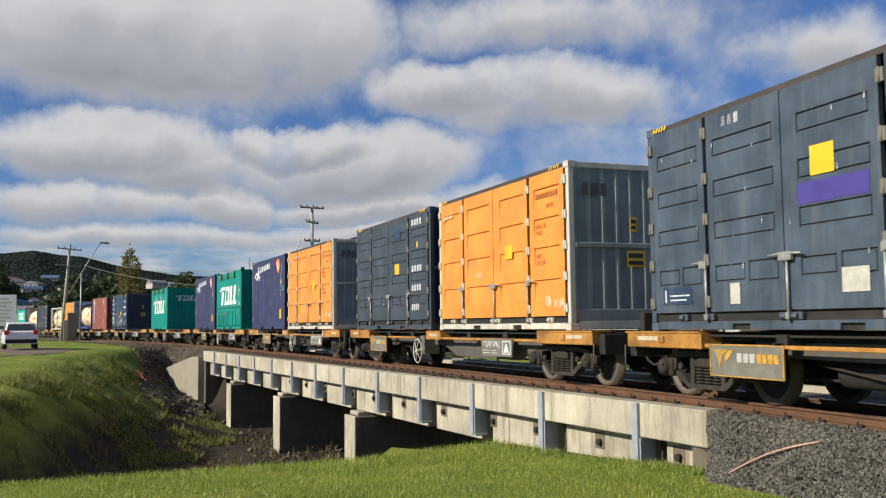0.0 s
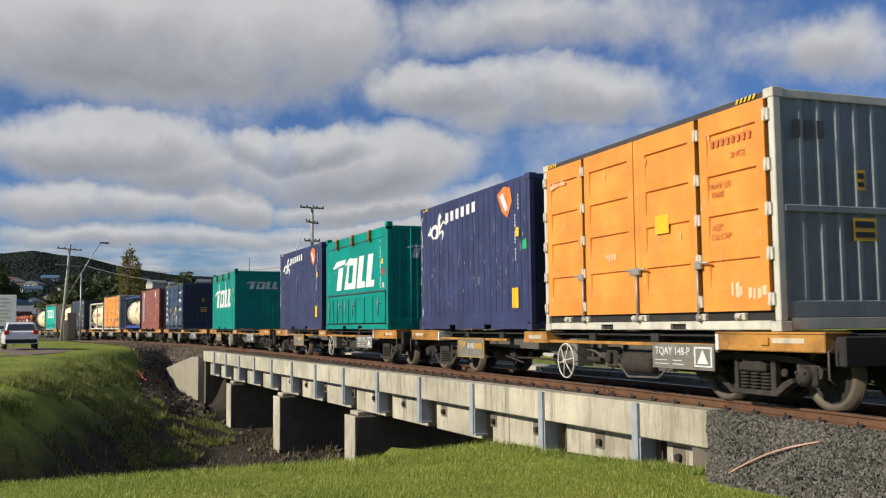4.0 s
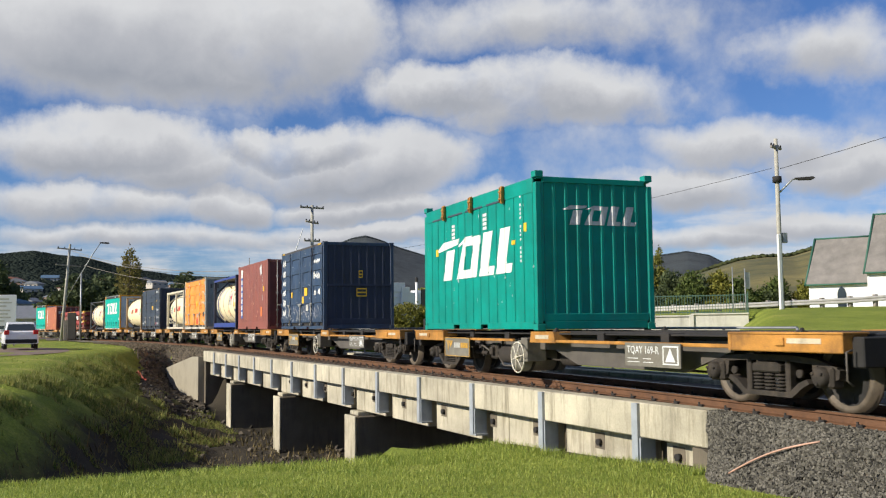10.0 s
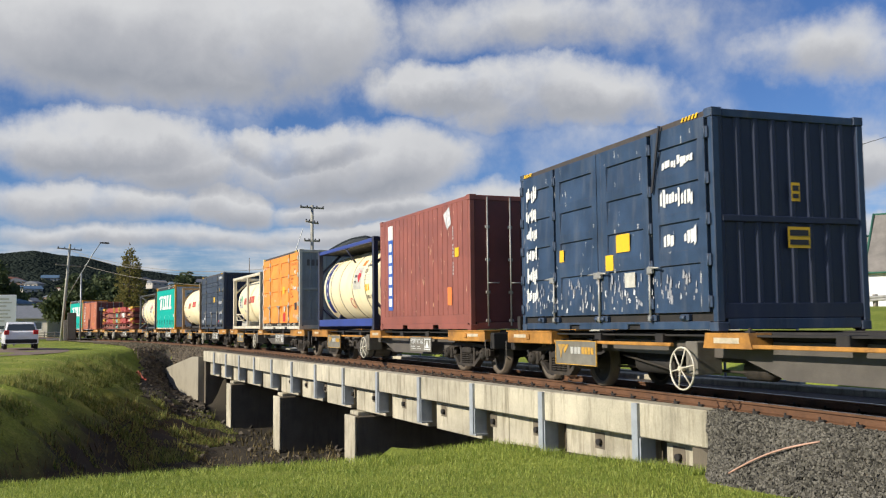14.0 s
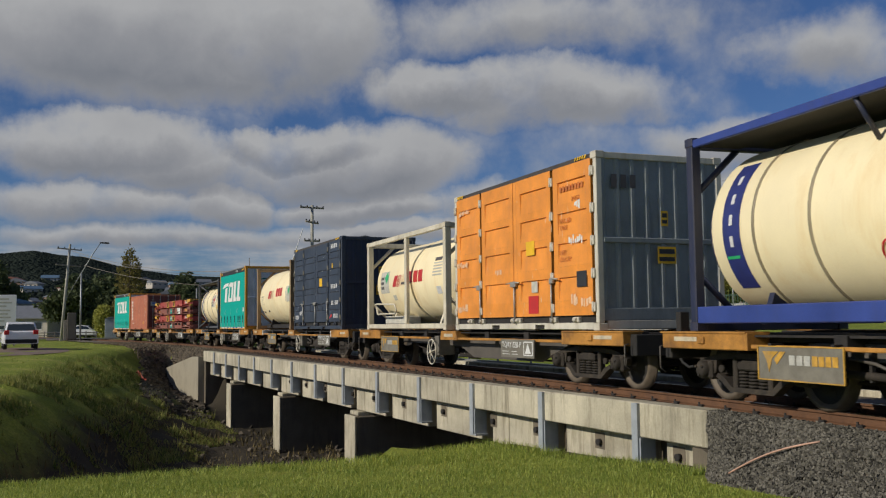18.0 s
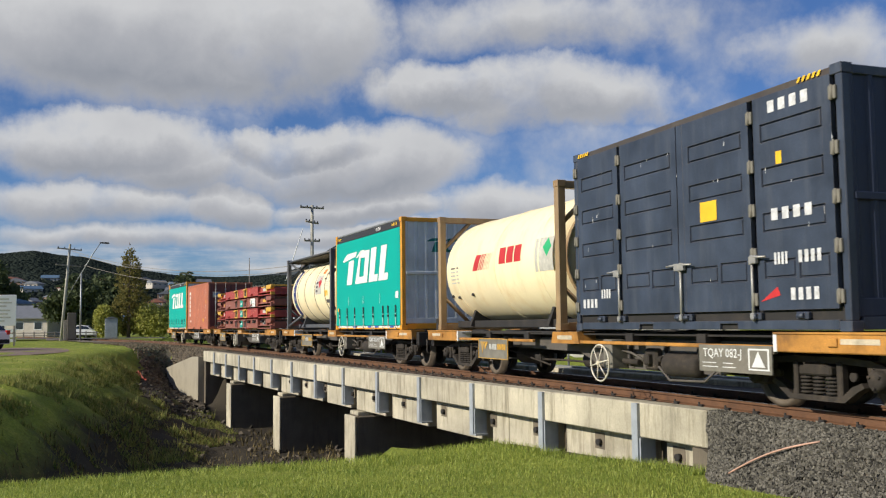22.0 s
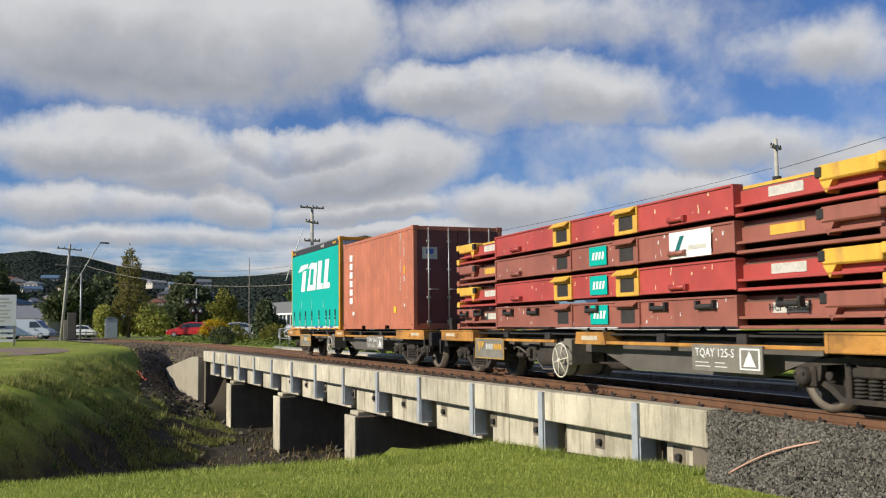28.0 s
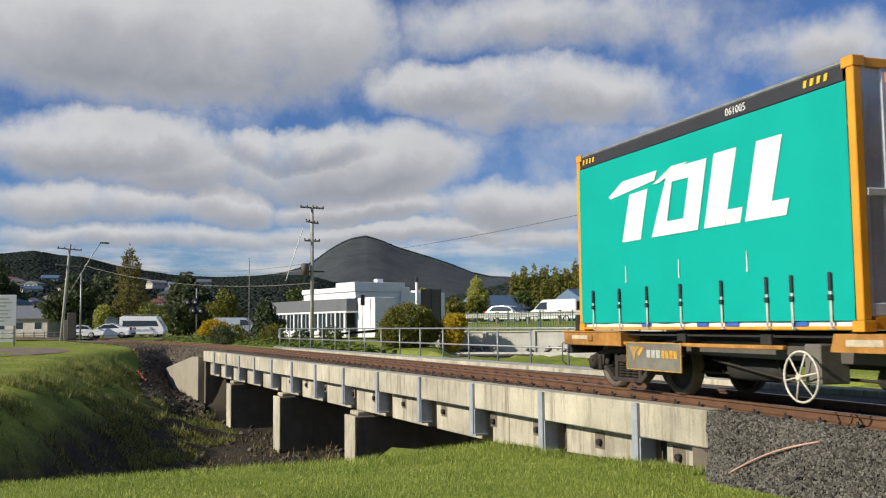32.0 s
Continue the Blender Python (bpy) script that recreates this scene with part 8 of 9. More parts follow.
        tree("tree", "dark green tree behind the guard rail", "tree", -72 + 8 * k + R.uniform(-2, 2), 31 + 9 * k + R.uniform(-1, 1), 1.2, lobed(R, 4.6 - 2.0 * k + R.uniform(-0.5, 0.5), 2.6 - 0.5 * k, 5, 0.05), (G_DARK, G_MID, G_OLIVE)[i % 3], 600, 0.24, 0.12, 3, 80 + i)


build_plants()


# ---------------------------------------------------------------- hills
def hill(name, label, crest, depth, material, base=0.0, tufts=0, tuft_size=4.0, leaf=None, seed=0, rough=2.0, back=300, far=1.0, crest_only=False):
    pts = np.array(crest, float) * far
    t = np.linspace(0, len(pts) - 1, 70)
    P = np.stack([np.interp(t, range(len(pts)), pts[:, i]) for i in range(3)], 1)
    rows = []
    ks = (1.0, 0.86, 0.7, 0.55, 0.4, 0.25, 0.1, 0.0)
    for k in ks:
        row = []
        for p in P:
            d = math.hypot(p[0], p[1])
            f = 1 - depth * k / d
            zz = base + (p[2] - base) * (1 - k) ** 0.8
            x, y = p[0] * f, p[1] * f
            row.append((x, y, zz + rough * noise.noise((x * 0.02, y * 0.02, seed)) * (1 - k) * (0 if k == 0 else 1)))
        rows.append(row)
    rows.append([(p[0] * (1 + back / math.hypot(p[0], p[1])), p[1] * (1 + back / math.hypot(p[0], p[1])), base - 5) for p in P])
    ob = part(name, Bm().sheet(rows, True), material, None)
    tagged(ob, label, "hill", kind="structure")
    if tufts:
        rng = np.random.default_rng(seed)
        G = np.array(rows[:-1])
        j = rng.uniform(0, len(G) - 1.001, tufts)
        edge = tufts if crest_only else tufts // 5
        j[:edge] = len(G) - 1.05 + rng.uniform(-0.15, 0.04, edge)
        i = rng.uniform(0, len(P) - 1.001, tufts)
        j0, i0 = j.astype(int), i.astype(int)
        fj, fi = (j - j0)[:, None], (i - i0)[:, None]
        c = G[j0, i0] * (1 - fj) * (1 - fi) + G[j0 + 1, i0] * fj * (1 - fi) + G[j0, i0 + 1] * (1 - fj) * fi + G[j0 + 1, i0 + 1] * fj * fi
        c[:, 2] += tuft_size * 0.25
        w = new("woods", clumps_mesh("woods", c, rng.uniform(0.4, 1.15, tufts) * tuft_size, leaf, rng, 0.5, True))
        tagged(w, "dark eucalypt woods covering the hillside", "woods", kind="stuff")


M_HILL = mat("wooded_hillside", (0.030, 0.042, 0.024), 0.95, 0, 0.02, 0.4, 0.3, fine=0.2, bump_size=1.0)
# distance haze is mixed into this base colour, paler and bluer than M_HILL
M_FARHILL = mat("haze_tinted_far_mountain", (0.050, 0.060, 0.062), 1.0, 0, 0.02, 0.5, 0.5, fine=0.11, bump_size=6.0)
M_GRASSHILL = mat("dry_grass_hillside", (0.19, 0.155, 0.05), 0.95, 0, 0.045, 0.5, 0.5, fine=0.5, bump_size=1.2, tone=(0.035, 0.05, 0.02))
RIDGE_FAR, RIDGE_DEPTH = 2.4, 760
hill("wooded_ridge", "dark wooded ridge behind the town", [(-512, -130, 34), (-512, -99, 36), (-514, -85, 37), (-516, -72, 37), (-518, -57, 39), (-519, -46, 37), (-519, -33, 36), (-520, -19, 32), (-520, -5, 29), (-520, 12, 27), (-518, 33, 26), (-516, 56, 27), (-512, 80, 27), (-508, 104, 20), (-500, 150, 10)],
     RIDGE_DEPTH, M_HILL, 0, 36000, 2.7, G_FOREST, 3, 5.0, 300, RIDGE_FAR)
hill("far_mountain", "forested mountain cone in the distance, haze tinted into its blue-grey", [(-2290, 130, 90), (-2279, 210, 115), (-2268, 301, 125), (-2261, 353, 142), (-2256, 382, 159), (-2250, 412, 182), (-2245, 439, 198), (-2240, 465, 209), (-2233, 495, 214), (-2226, 527, 204), (-2217, 564, 188), (-2204, 609, 173), (-2193, 648, 160), (-2179, 693, 144), (-2164, 738, 124), (-2148, 783, 113), (-2124, 845, 110), (-2093, 919, 108), (-2048, 1015, 96), (-1990, 1150, 80)],
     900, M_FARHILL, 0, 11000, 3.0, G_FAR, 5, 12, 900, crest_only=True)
hill("far_mountain", "far mountain over the bank, haze tinted into its blue-grey", [(-1530, 730, 60), (-1507, 778, 91), (-1488, 813, 108), (-1469, 847, 117), (-1447, 884, 122), (-1427, 915, 114), (-1405, 949, 91), (-1379, 986, 66), (-1340, 1040, 40)],
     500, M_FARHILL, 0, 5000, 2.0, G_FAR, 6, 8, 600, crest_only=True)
hill("wooded_ridge", "low wooded ridge behind the poplars", [(-372, 90, 6), (-356, 125, 15), (-349, 142, 18), (-342, 158, 20), (-335, 171, 20), (-327, 184, 16), (-318, 196, 12)], 130, M_HILL, 1, 5000, 2.2, G_FOREST, 7, 2.0, 120)
hill("grassy_hill", "dry grassy hillside with patches of scrub", [(-330, 170, 8), (-327, 184, 15), (-322, 193, 19), (-317, 201, 22), (-313, 207, 24), (-308, 214, 25), (-302, 222, 25), (-296, 230, 28), (-287, 240, 30), (-275, 254, 33), (-255, 275, 36)],
     210, M_GRASSHILL, 1, 420, 1.9, G_SCRUB, 8, 3.0, 150, crest_only=True)


# ---------------------------------------------------------------- buildings
W_CREAM = mat("cream_weatherboard", (0.55, 0.50, 0.42), 0.8, 0, 2, 0.15, 0.1)
W_BRICK = mat("tan_brick_wall", (0.30, 0.20, 0.14), 0.85, 0, 3, 0.25, 0.2)
W_WHITE = mat("white_render", (0.80, 0.80, 0.80), 0.75, 0, 0.8, 0.08, 0.15, dirt=(0.55, 0.55, 0.55), dirt_amount=0.25, streak=1)
W_GREY = mat("grey_render", (0.40, 0.41, 0.42), 0.8, 0, 2, 0.15, 0.1)
R_GREY = mat("grey_metal_roof", (0.20, 0.21, 0.23), 0.55, 0.2, 2, 0.2, 0.1)
R_BLUE = mat("blue_metal_roof", (0.12, 0.20, 0.30), 0.5, 0.2, 2, 0.2, 0.1)
R_GREEN = mat("pale_green_metal_roof", (0.25, 0.34, 0.30), 0.55, 0.1, 2, 0.2, 0.1)
R_RED = mat("terracotta_tile_roof", (0.24, 0.09, 0.06), 0.8, 0, 3, 0.25, 0.2)
R_SLATE = mat("weathered_shingle_roof", (0.23, 0.21, 0.19), 0.85, 0, 1.2, 0.3, 0.4, fine=25, bump_size=0.02)
T_GREEN = mat("dark_green_trim", (0.03, 0.12, 0.08), 0.6, 0, 3, 0.2, 0.1)
R_FASCIA = mat("dark_grey_fascia_sheet", (0.14, 0.145, 0.155), 0.7, 0, 2, 0.12, 0.05)
GLASS = glass_mat()


def house(x, y, z, w, d, h, turn, wall, roof, seed):
    r = random.Random(seed)
    c = thing("house", "small hillside house with a pitched roof", "house", "houses of the town", at=pose(x, y, z, 0, 0, turn))
    part("wall", Bm().box(-d / 2, d / 2, -w / 2, w / 2, -1.5, h, 0.02), wall, c)
    e, k = 0.5, r.uniform(1.7, 2.6)
    part("roof", Bm().prism([(-w / 2 - e, h - 0.1), (w / 2 + e, h - 0.1), (w / 2 + e, h + 0.05), (0, h + k), (-w / 2 - e, h + 0.05)], -d / 2 - e, d / 2 + e, "x") if r.random() < 0.5 else
         Bm().prism([(-d / 2 - e, h - 0.1), (d / 2 + e, h - 0.1), (d / 2 + e, h + 0.05), (0, h + k), (-d / 2 - e, h + 0.05)], -w / 2 - e, w / 2 + e, "y"), roof, c)
    for i in range(3):
        yy = -w / 2 + w * (i + 0.5) / 3
        win = part("window", Bm().box(d / 2 - 0.02, d / 2 + 0.03, yy - 0.6, yy + 0.6, h * 0.35, h * 0.8), W_WHITE, c)
        part("pane", Bm().box(d / 2 + 0.028, d / 2 + 0.04, yy - 0.52, yy + 0.52, h * 0.39, h * 0.76), GLASS, win)
    for i in range(2):
        xx = -d / 4 + d / 2 * i
        win = part("window", Bm().box(xx - 0.5, xx + 0.5, -w / 2 - 0.03, -w / 2 + 0.02, h * 0.35, h * 0.8), W_WHITE, c)
        part("pane", Bm().box(xx - 0.42, xx + 0.42, -w / 2 - 0.04, -w / 2 - 0.028, h * 0.39, h * 0.76), GLASS, win)


def build_town():
    r = random.Random(12)
    walls, roofs = (W_CREAM, W_GREY, W_BRICK, W_CREAM), (R_GREY, R_RED, R_GREY, R_BLUE)
    spots = []
    # rows of houses climbing the foot of the ridge, by distance and bearing
    for d, n in ((490, 12), (540, 13), (590, 13), (640, 11), (680, 7)):
        for i in range(n):
            dd, b = d + r.uniform(-30, 30), radians(261.5 + 13 * (i + r.uniform(0.05, 0.95)) / n)
            k = (RIDGE_FAR * 515 - dd) / RIDGE_DEPTH
            if r.random() < 0.25:
                continue
            spots.append((dd * math.sin(b), -8.4 + dd * math.cos(b), 84 * (1 - k) ** 0.8 + 0.5 if k < 1 else 3.0))
    for i, (x, y, z) in enumerate(spots):
        house(x, y, z, r.uniform(8, 12.5), r.uniform(7, 9), r.uniform(2.2, 2.9), r.uniform(-35, 35), walls[r.randrange(4)], roofs[r.randrange(4)], i)
    # sheds with blue roofs near the sports ground, roofs beyond the road
    house(-158, -32, 0.2, 15, 9, 3.4, 12, W_WHITE, R_BLUE, 101)
    house(-150, -24, 0.0, 8, 7, 2.6, -20, W_CREAM, R_GREY, 102)
    house(-170, -36, 1.0, 20, 10, 4.2, 5, W_GREY, R_BLUE, 103)
    house(-132, 57, 1.3, 12, 8, 2.2, 25, W_CREAM, R_BLUE, 104)
    house(-128, 66, 1.2, 12, 8, 2.0, 30, W_WHITE, R_GREEN, 105)
    house(-150, 47, 1.3, 9, 7, 2.2, 20, W_WHITE, R_BLUE, 106)
    house(-112, 60, 1.2, 9, 7, 1.8, 30, W_WHITE, R_GREEN, 107)


build_town()


def build_white_building():
    """Stepped white corner building with a grey verandah roof; its corner stands at the origin, the lit front runs along x, the shaded side along y."""
    m = Matrix(((-0.95, -0.30, 0, -104), (-0.30, 0.95, 0, 13.6), (0, 0, 1, -0.35), (0, 0, 0, 1)))
    c = thing("white_building", "white rendered corner building with stepped parapet and grey verandah roof", "building", at=m)
    F = Bm
    part("wall", F().box(0.6, 13.4, 0.6, 6.9, 0, 5.2, 0.03), W_WHITE, c)
    part("parapet", F().box(0.4, 4.8, 0.4, 7.1, 5.2, 6.25, 0.03), W_WHITE, c)
    part("parapet", F().box(4.8, 13.5, 0.4, 7.1, 5.2, 5.75, 0.03), W_WHITE, c)
    part("string_course", F().box(0.4, 13.4, 0.4, 0.6, 4.35, 4.5, 0.02), W_WHITE, c)
    part("string_course", F().box(0.45, 0.6, 0.6, 7.0, 4.55, 4.66, 0.02), W_WHITE, c)
    part("side_wing", F().box(0.6, 12, 6.9, 12.8, 0, 5.15, 0.03), W_WHITE, c)
    part("pier", F().box(0.2, 1.0, 6.5, 7.6, 0, 5.75, 0.03), W_WHITE, c)
    part("chimney", F().box(2.5, 3.3, 4.6, 5.4, 6.2, 6.75, 0.02), W_WHITE, c)
    part("roof_vent", F().box(3, 4.2, 10.3, 11.3, 5.15, 5.5, 0.02), W_WHITE, c)
    part("end_wall", F().box(-8.0, -4.45, -2.0, 0.4, 0, 4.3, 0.05), W_WHITE, c)
    part("verandah_roof", F().box(-4.4, 15.2, -3.3, 0.6, 2.95, 4.25, 0.04), R_FASCIA, c, "dark grey verandah fascia")
    part("soffit", F().box(-4.5, 15.3, -3.4, 0.6, 2.75, 2.94, 0.01), W_WHITE, c)
    part("plinth", F().box(-4.2, 14.9, -3.3, -3.0, 0, 0.85, 0.02), W_WHITE, c)
    for i in range(10):
        x = -3.9 + i * 2.0
        part("column", F().box(x - 0.13, x + 0.13, -3.32, -3.12, 0.85, 2.75, 0.01), W_WHITE, c)
        if i < 9:
            w = part("window", F().box(x + 0.13, x + 1.87, -3.24, -3.18, 0.86, 2.74), GLASS, c)
            part("mullion", F().box(x + 0.95, x + 1.05, -3.28, -3.16, 0.86, 2.74), W_WHITE, w)
    for y in (3.0, 6.2, 11.5):
        w = part("window", F().box(0.55, 0.66, y - 0.5, y + 0.5, 1.0, 2.2), GLASS, c)
        part("sill", F().box(0.5, 0.62, y - 0.6, y + 0.6, 0.9, 1.0), W_WHITE, w)


build_white_building()


def build_chapel():
    """White chapel with steep weathered roofs and green barge boards, seen from its long side."""
    m = Matrix(((0.82, -0.572, 0, -58.9), (0.572, 0.82, 0, 38.0), (0, 0, 1, 2.0), (0, 0, 0, 1)))
    c = thing("chapel", "white chapel with steep weathered roofs and green trim", "church", at=m)
    F = Bm
    part("wall", F().box(0, 4.2, 0, 5.0, -1, 1.85, 0.02), W_WHITE, c)
    part("roof", F().prism([(-0.25, 1.75), (2.5, 5.15), (2.5, 5.0), (5.25, 1.75), (5.25, 1.6), (-0.25, 1.6)], -0.1, 4.2, "x"), R_SLATE, c)
    part("wall", F().box(4.2, 14, -0.6, 5.6, -1, 2.6, 0.02), W_WHITE, c)
    part("roof", F().prism([(-0.9, 2.45), (2.5, 6.7), (5.9, 2.45), (5.9, 2.3), (-0.9, 2.3)], 4.15, 14.2, "x"), R_SLATE, c)
    for x, y0, zb, zt in ((-0.16, -0.3, 1.6, 5.2), (4.08, -0.95, 2.3, 6.75)):
        part("barge_board", F().bar([(x, y0, zb), (x, 2.5, zt)], 0.09), T_GREEN, c)
        part("barge_board", F().bar([(x, 2.5, zt), (x, 5 - y0, zb)], 0.09), T_GREEN, c)
    part("ridge", F().tube((-0.1, 2.5, 5.17), (4.1, 2.5, 5.17), 0.07), T_GREEN, c)
    part("ridge", F().tube((4.15, 2.5, 6.72), (14, 2.5, 6.72), 0.07), T_GREEN, c)
    part("gutter", F().tube((-0.1, -0.3, 1.62), (4.1, -0.3, 1.62), 0.06), T_GREEN, c)
    part("gutter", F().tube((4.15, -0.95, 2.32), (14, -0.95, 2.32), 0.06), T_GREEN, c)
    arch = [(2.0, 0.0), (2.6, 0.0), (2.6, 1.0), (2.5, 1.3), (2.3, 1.48), (2.1, 1.3), (2.0, 1.0)]
    w = part("window", F().prism(arch, -0.05, 0.02, "y"), GLASS, c, "arched window")
    part("sill", F().box(1.9, 2.7, -0.1, 0.0, -0.1, 0.0), W_WHITE, w)


build_chapel()


# ---------------------------------------------------------------- road, walls, fences
M_ASPHALT = mat("worn_asphalt", (0.075, 0.073, 0.07), 0.9, 0, 1.5, 0.25, 0.3, fine=80)
M_GRAVEL = mat("brown_gravel", (0.22, 0.155, 0.12), 0.95, 0, 2, 0.25, 0.4, fine=40)
M_GUARD = mat("weathered_guard_rail", (0.52, 0.50, 0.47), 0.6, 0.3, 3, 0.2, 0.05)
M_TIMBER = mat("grey_timber", (0.30, 0.27, 0.23), 0.9, 0, 6, 0.3, 0.3, tone=(0.2, 0.17, 0.14))
M_POLE = mat("silvered_pole_timber", (0.42, 0.40, 0.34), 0.85, 0, 3, 0.2, 0.3, dirt=(0.25, 0.22, 0.17), streak=1)
M_FENCE = mat("green_fence_paint", (0.05, 0.11, 0.08), 0.55, 0, 4, 0.2, 0.05)
M_WALL = mat("retaining_wall_concrete", (0.55, 0.53, 0.46), 0.9, 0, 0.9, 0.22, 0.3, dirt=(0.2, 0.18, 0.15), dirt_amount=0.5, streak=1)


def build_road():
    P = [(-150, -110), (-125, -60), (-110, -26), (-102, -10), (-94, 4), (-84, 15), (-74, 23), (-63, 28.5), (-54, 34), (-48, 42), (-42, 60), (-35, 90)]
    t = np.linspace(0, len(P) - 1, 90)
    xs, ys = np.interp(t, range(len(P)), [p[0] for p in P]), np.interp(t, range(len(P)), [p[1] for p in P])
    k = np.ones(7) / 7
    xs, ys = np.convolve(np.pad(xs, 3, "edge"), k, "valid"), np.convolve(np.pad(ys, 3, "edge"), k, "valid")
    rows = []
    for i in range(len(xs)):
        j0, j1 = max(0, i - 1), min(len(xs) - 1, i + 1)
        dx, dy = xs[j1] - xs[j0], ys[j1] - ys[j0]
        l = math.hypot(dx, dy)
        nx, ny = -dy / l, dx / l
        z = 0.03 + 1.1 * float(smooth(4, 22, ys[i])) + 0.9 * float(smooth(25, 50, ys[i]))
        rows.append([(xs[i] + nx * o, ys[i] + ny * o, z + 0.02) for o in (-4.2, -1.5, 1.5, 4.2)])
    tagged(part("road", Bm().sheet(rows), M_ASPHALT, None), "grey asphalt road crossing the railway", "road", kind="structure")
    # gravel patch beside the sports ground
    b = Bm()
    pts = [(-56 + 9 * math.cos(a) * (1 + 0.1 * math.sin(3 * a)), -17.5 + 5.2 * math.sin(a)) for a in np.linspace(0, 2 * math.pi, 40)[:-1]]
    b.add([(x, y, float(ground_height(x, y)) + 0.02) for x, y in pts], [tuple(range(len(pts)))])
    tagged(part("gravel_drive", b, M_GRAVEL, None), "pink-brown gravel driveway patch in the grass", "driveway", kind="structure")


build_road()


def build_wall_and_fences():
    w = thing("retaining_wall", "stained concrete retaining wall below the road", "wall", kind="structure")
    a, e = Vector((-52.3, 7.6, 0)), Vector((-41.4, 20.6, 0))
    d = (e - a).normalized()
    m = Matrix(((d.x, -d.y, 0, a.x), (d.y, d.x, 0, a.y), (0, 0, 1, 0), (0, 0, 0, 1)))
    L = (e - a).length
    for i in range(6):
        x0, x1 = L * i / 6, L * (i + 1) / 6 - 0.03
        top = (0.58, 0.58, 0.62, 0.9, 1.32, 1.4)[i]
        part("panel", Bm().box(x0, x1, -0.0, 0.3, -2.2, top, 0.015, m), M_WALL, w)
        part("pier", Bm().box(x0 - 0.12, x0 + 0.12, -0.10, 0.0, -2.2, top + 0.04, 0.015, m), M_WALL, w)
        part("coping", Bm().box(x0 - 0.02, x1 + 0.02, -0.08, 0.38, top + 0.002, top + 0.08, 0.015, m), M_WALL, w)
    part("ledge", Bm().box(0, L, -2.2, -1.5, -2.4, -0.45, 0.05, m), M_WALL, w)
    part("pipe", Bm().bar([m @ Vector((2.2, -2.3, -0.62)), m @ Vector((6.3, -2.3, -0.62)), m @ Vector((6.5, -2.35, -1.2))], 0.08), M_UNDER, w)
    # boulders on the ledge
    rng = random.Random(9)
    for i in range(46):
        q = m @ Vector((rng.uniform(0.3, L), rng.uniform(-1.4, -0.3), -0.35 + rng.uniform(-0.1, 0.1)))
        s = rng.uniform(0.12, 0.32) if i else 0.5
        ob = new("boulder", clumps_mesh("boulder", np.array([(0.0, 0, 0)]), [s], M_STONE, np.random.default_rng(i)))
        ob.matrix_world = Matrix.Translation(q)
        tagged(ob, "pale broken boulder below the retaining wall", "rock", "boulders below the wall")
    # picket fence on the wall
    f = thing("picket_fence", "dark green steel picket fence along the road", "fence")
    L2 = 7.6
    for i in range(int(L2 / 0.14)):
        part("picket", Bm().box(-0.012, 0.012, -0.012, 0.012, 0.1, 1.1), M_FENCE, f, key="picket").matrix_basis = m @ Matrix.Translation((0.3 + i * 0.14, 0.6, 0.6))
    for i in range(5):
        part("post", Bm().box(-0.03, 0.03, -0.03, 0.03, 0.0, 1.2), M_FENCE, f, key="fence_post").matrix_basis = m @ Matrix.Translation((0.3 + i * 1.85, 0.6, 0.6))
    for z in (0.18, 1.05):
        part("rail", Bm().box(0.3, 0.3 + L2, 0.58, 0.62, 0.6 + z - 0.02, 0.6 + z + 0.02, 0, m), M_FENCE, f)
    f = thing("picket_fence", "dark green steel picket fence at the wall's end", "fence")
    for i in range(42):
        part("picket", Bm().box(-0.012, 0.012, -0.012, 0.012, 0.1, 1.1), M_FENCE, f, key="picket").matrix_basis = m @ Matrix.Translation((L - 5.9 + i * 0.14, 0.5, 1.35))
    for i in (0, 1):
        part("post", Bm().box(-0.03, 0.03, -0.03, 0.03, 0.0, 1.2), M_FENCE, f, key="fence_post").matrix_basis = m @ Matrix.Translation((L - 5.9 + i * 5.8, 0.5, 1.35))
    for z in (0.18, 1.05):
        part("rail", Bm().box(L - 5.9, L - 0.1, 0.48, 0.52, 1.35 + z - 0.02, 1.35 + z + 0.02, 0, m), M_FENCE, f)
    # guard rail along the road
    g = thing("guard_rail", "weathered steel guard rail on timber posts", "guard rail")
    G = [(-60.5, 12.0, 1.25), (-57.5, 15.2, 1.3), (-54, 18.0, 1.4), (-50.5, 20.2, 1.5), (-48.2, 21.8, 1.55), (-46.4, 23.6, 1.6), (-44.7, 25.8, 1.7), (-42.9, 28.0, 1.8), (-41.4, 30.0, 1.95), (-39.5, 33.0, 2.1)]
    prof = [(0, 0.42), (0.05, 0.46), (0.05, 0.52), (0, 0.56), (0.05, 0.62), (0.05, 0.68), (0, 0.72)]
    rows = [[(x + o * 0.7, y - o * 0.7, z + h - 0.25) for o, h in prof] for x, y, z in G]
    part("beam", Bm().sheet(rows), M_GUARD, g)
    for (x0, y0, z0), (x1, y1, z1) in zip(G, G[1:]):
        for k in (0.0, 0.5):
            part("post", Bm().box(-0.1, 0.1, -0.1, 0.1, -0.8, 0.55, 0.01), M_TIMBER, g, key="guard_post").matrix_basis = Matrix.Translation((x0 + (x1 - x0) * k - 0.15, y0 + (y1 - y0) * k + 0.15, z0 + (z1 - z0) * k))
    # timber paling fence and low post-and-rail by the crossing
    p = thing("paling_fence", "grey timber paling fence", "fence")
    for i in range(26):
        part("paling", Bm().box(-0.02, 0.02, -0.07, 0.07, 0, 1.5, 0.005), M_TIMBER, p, key="paling").matrix_basis = Matrix.Translation((-108 + 0.05 * i, -1.2 + i * 0.17, -0.2))
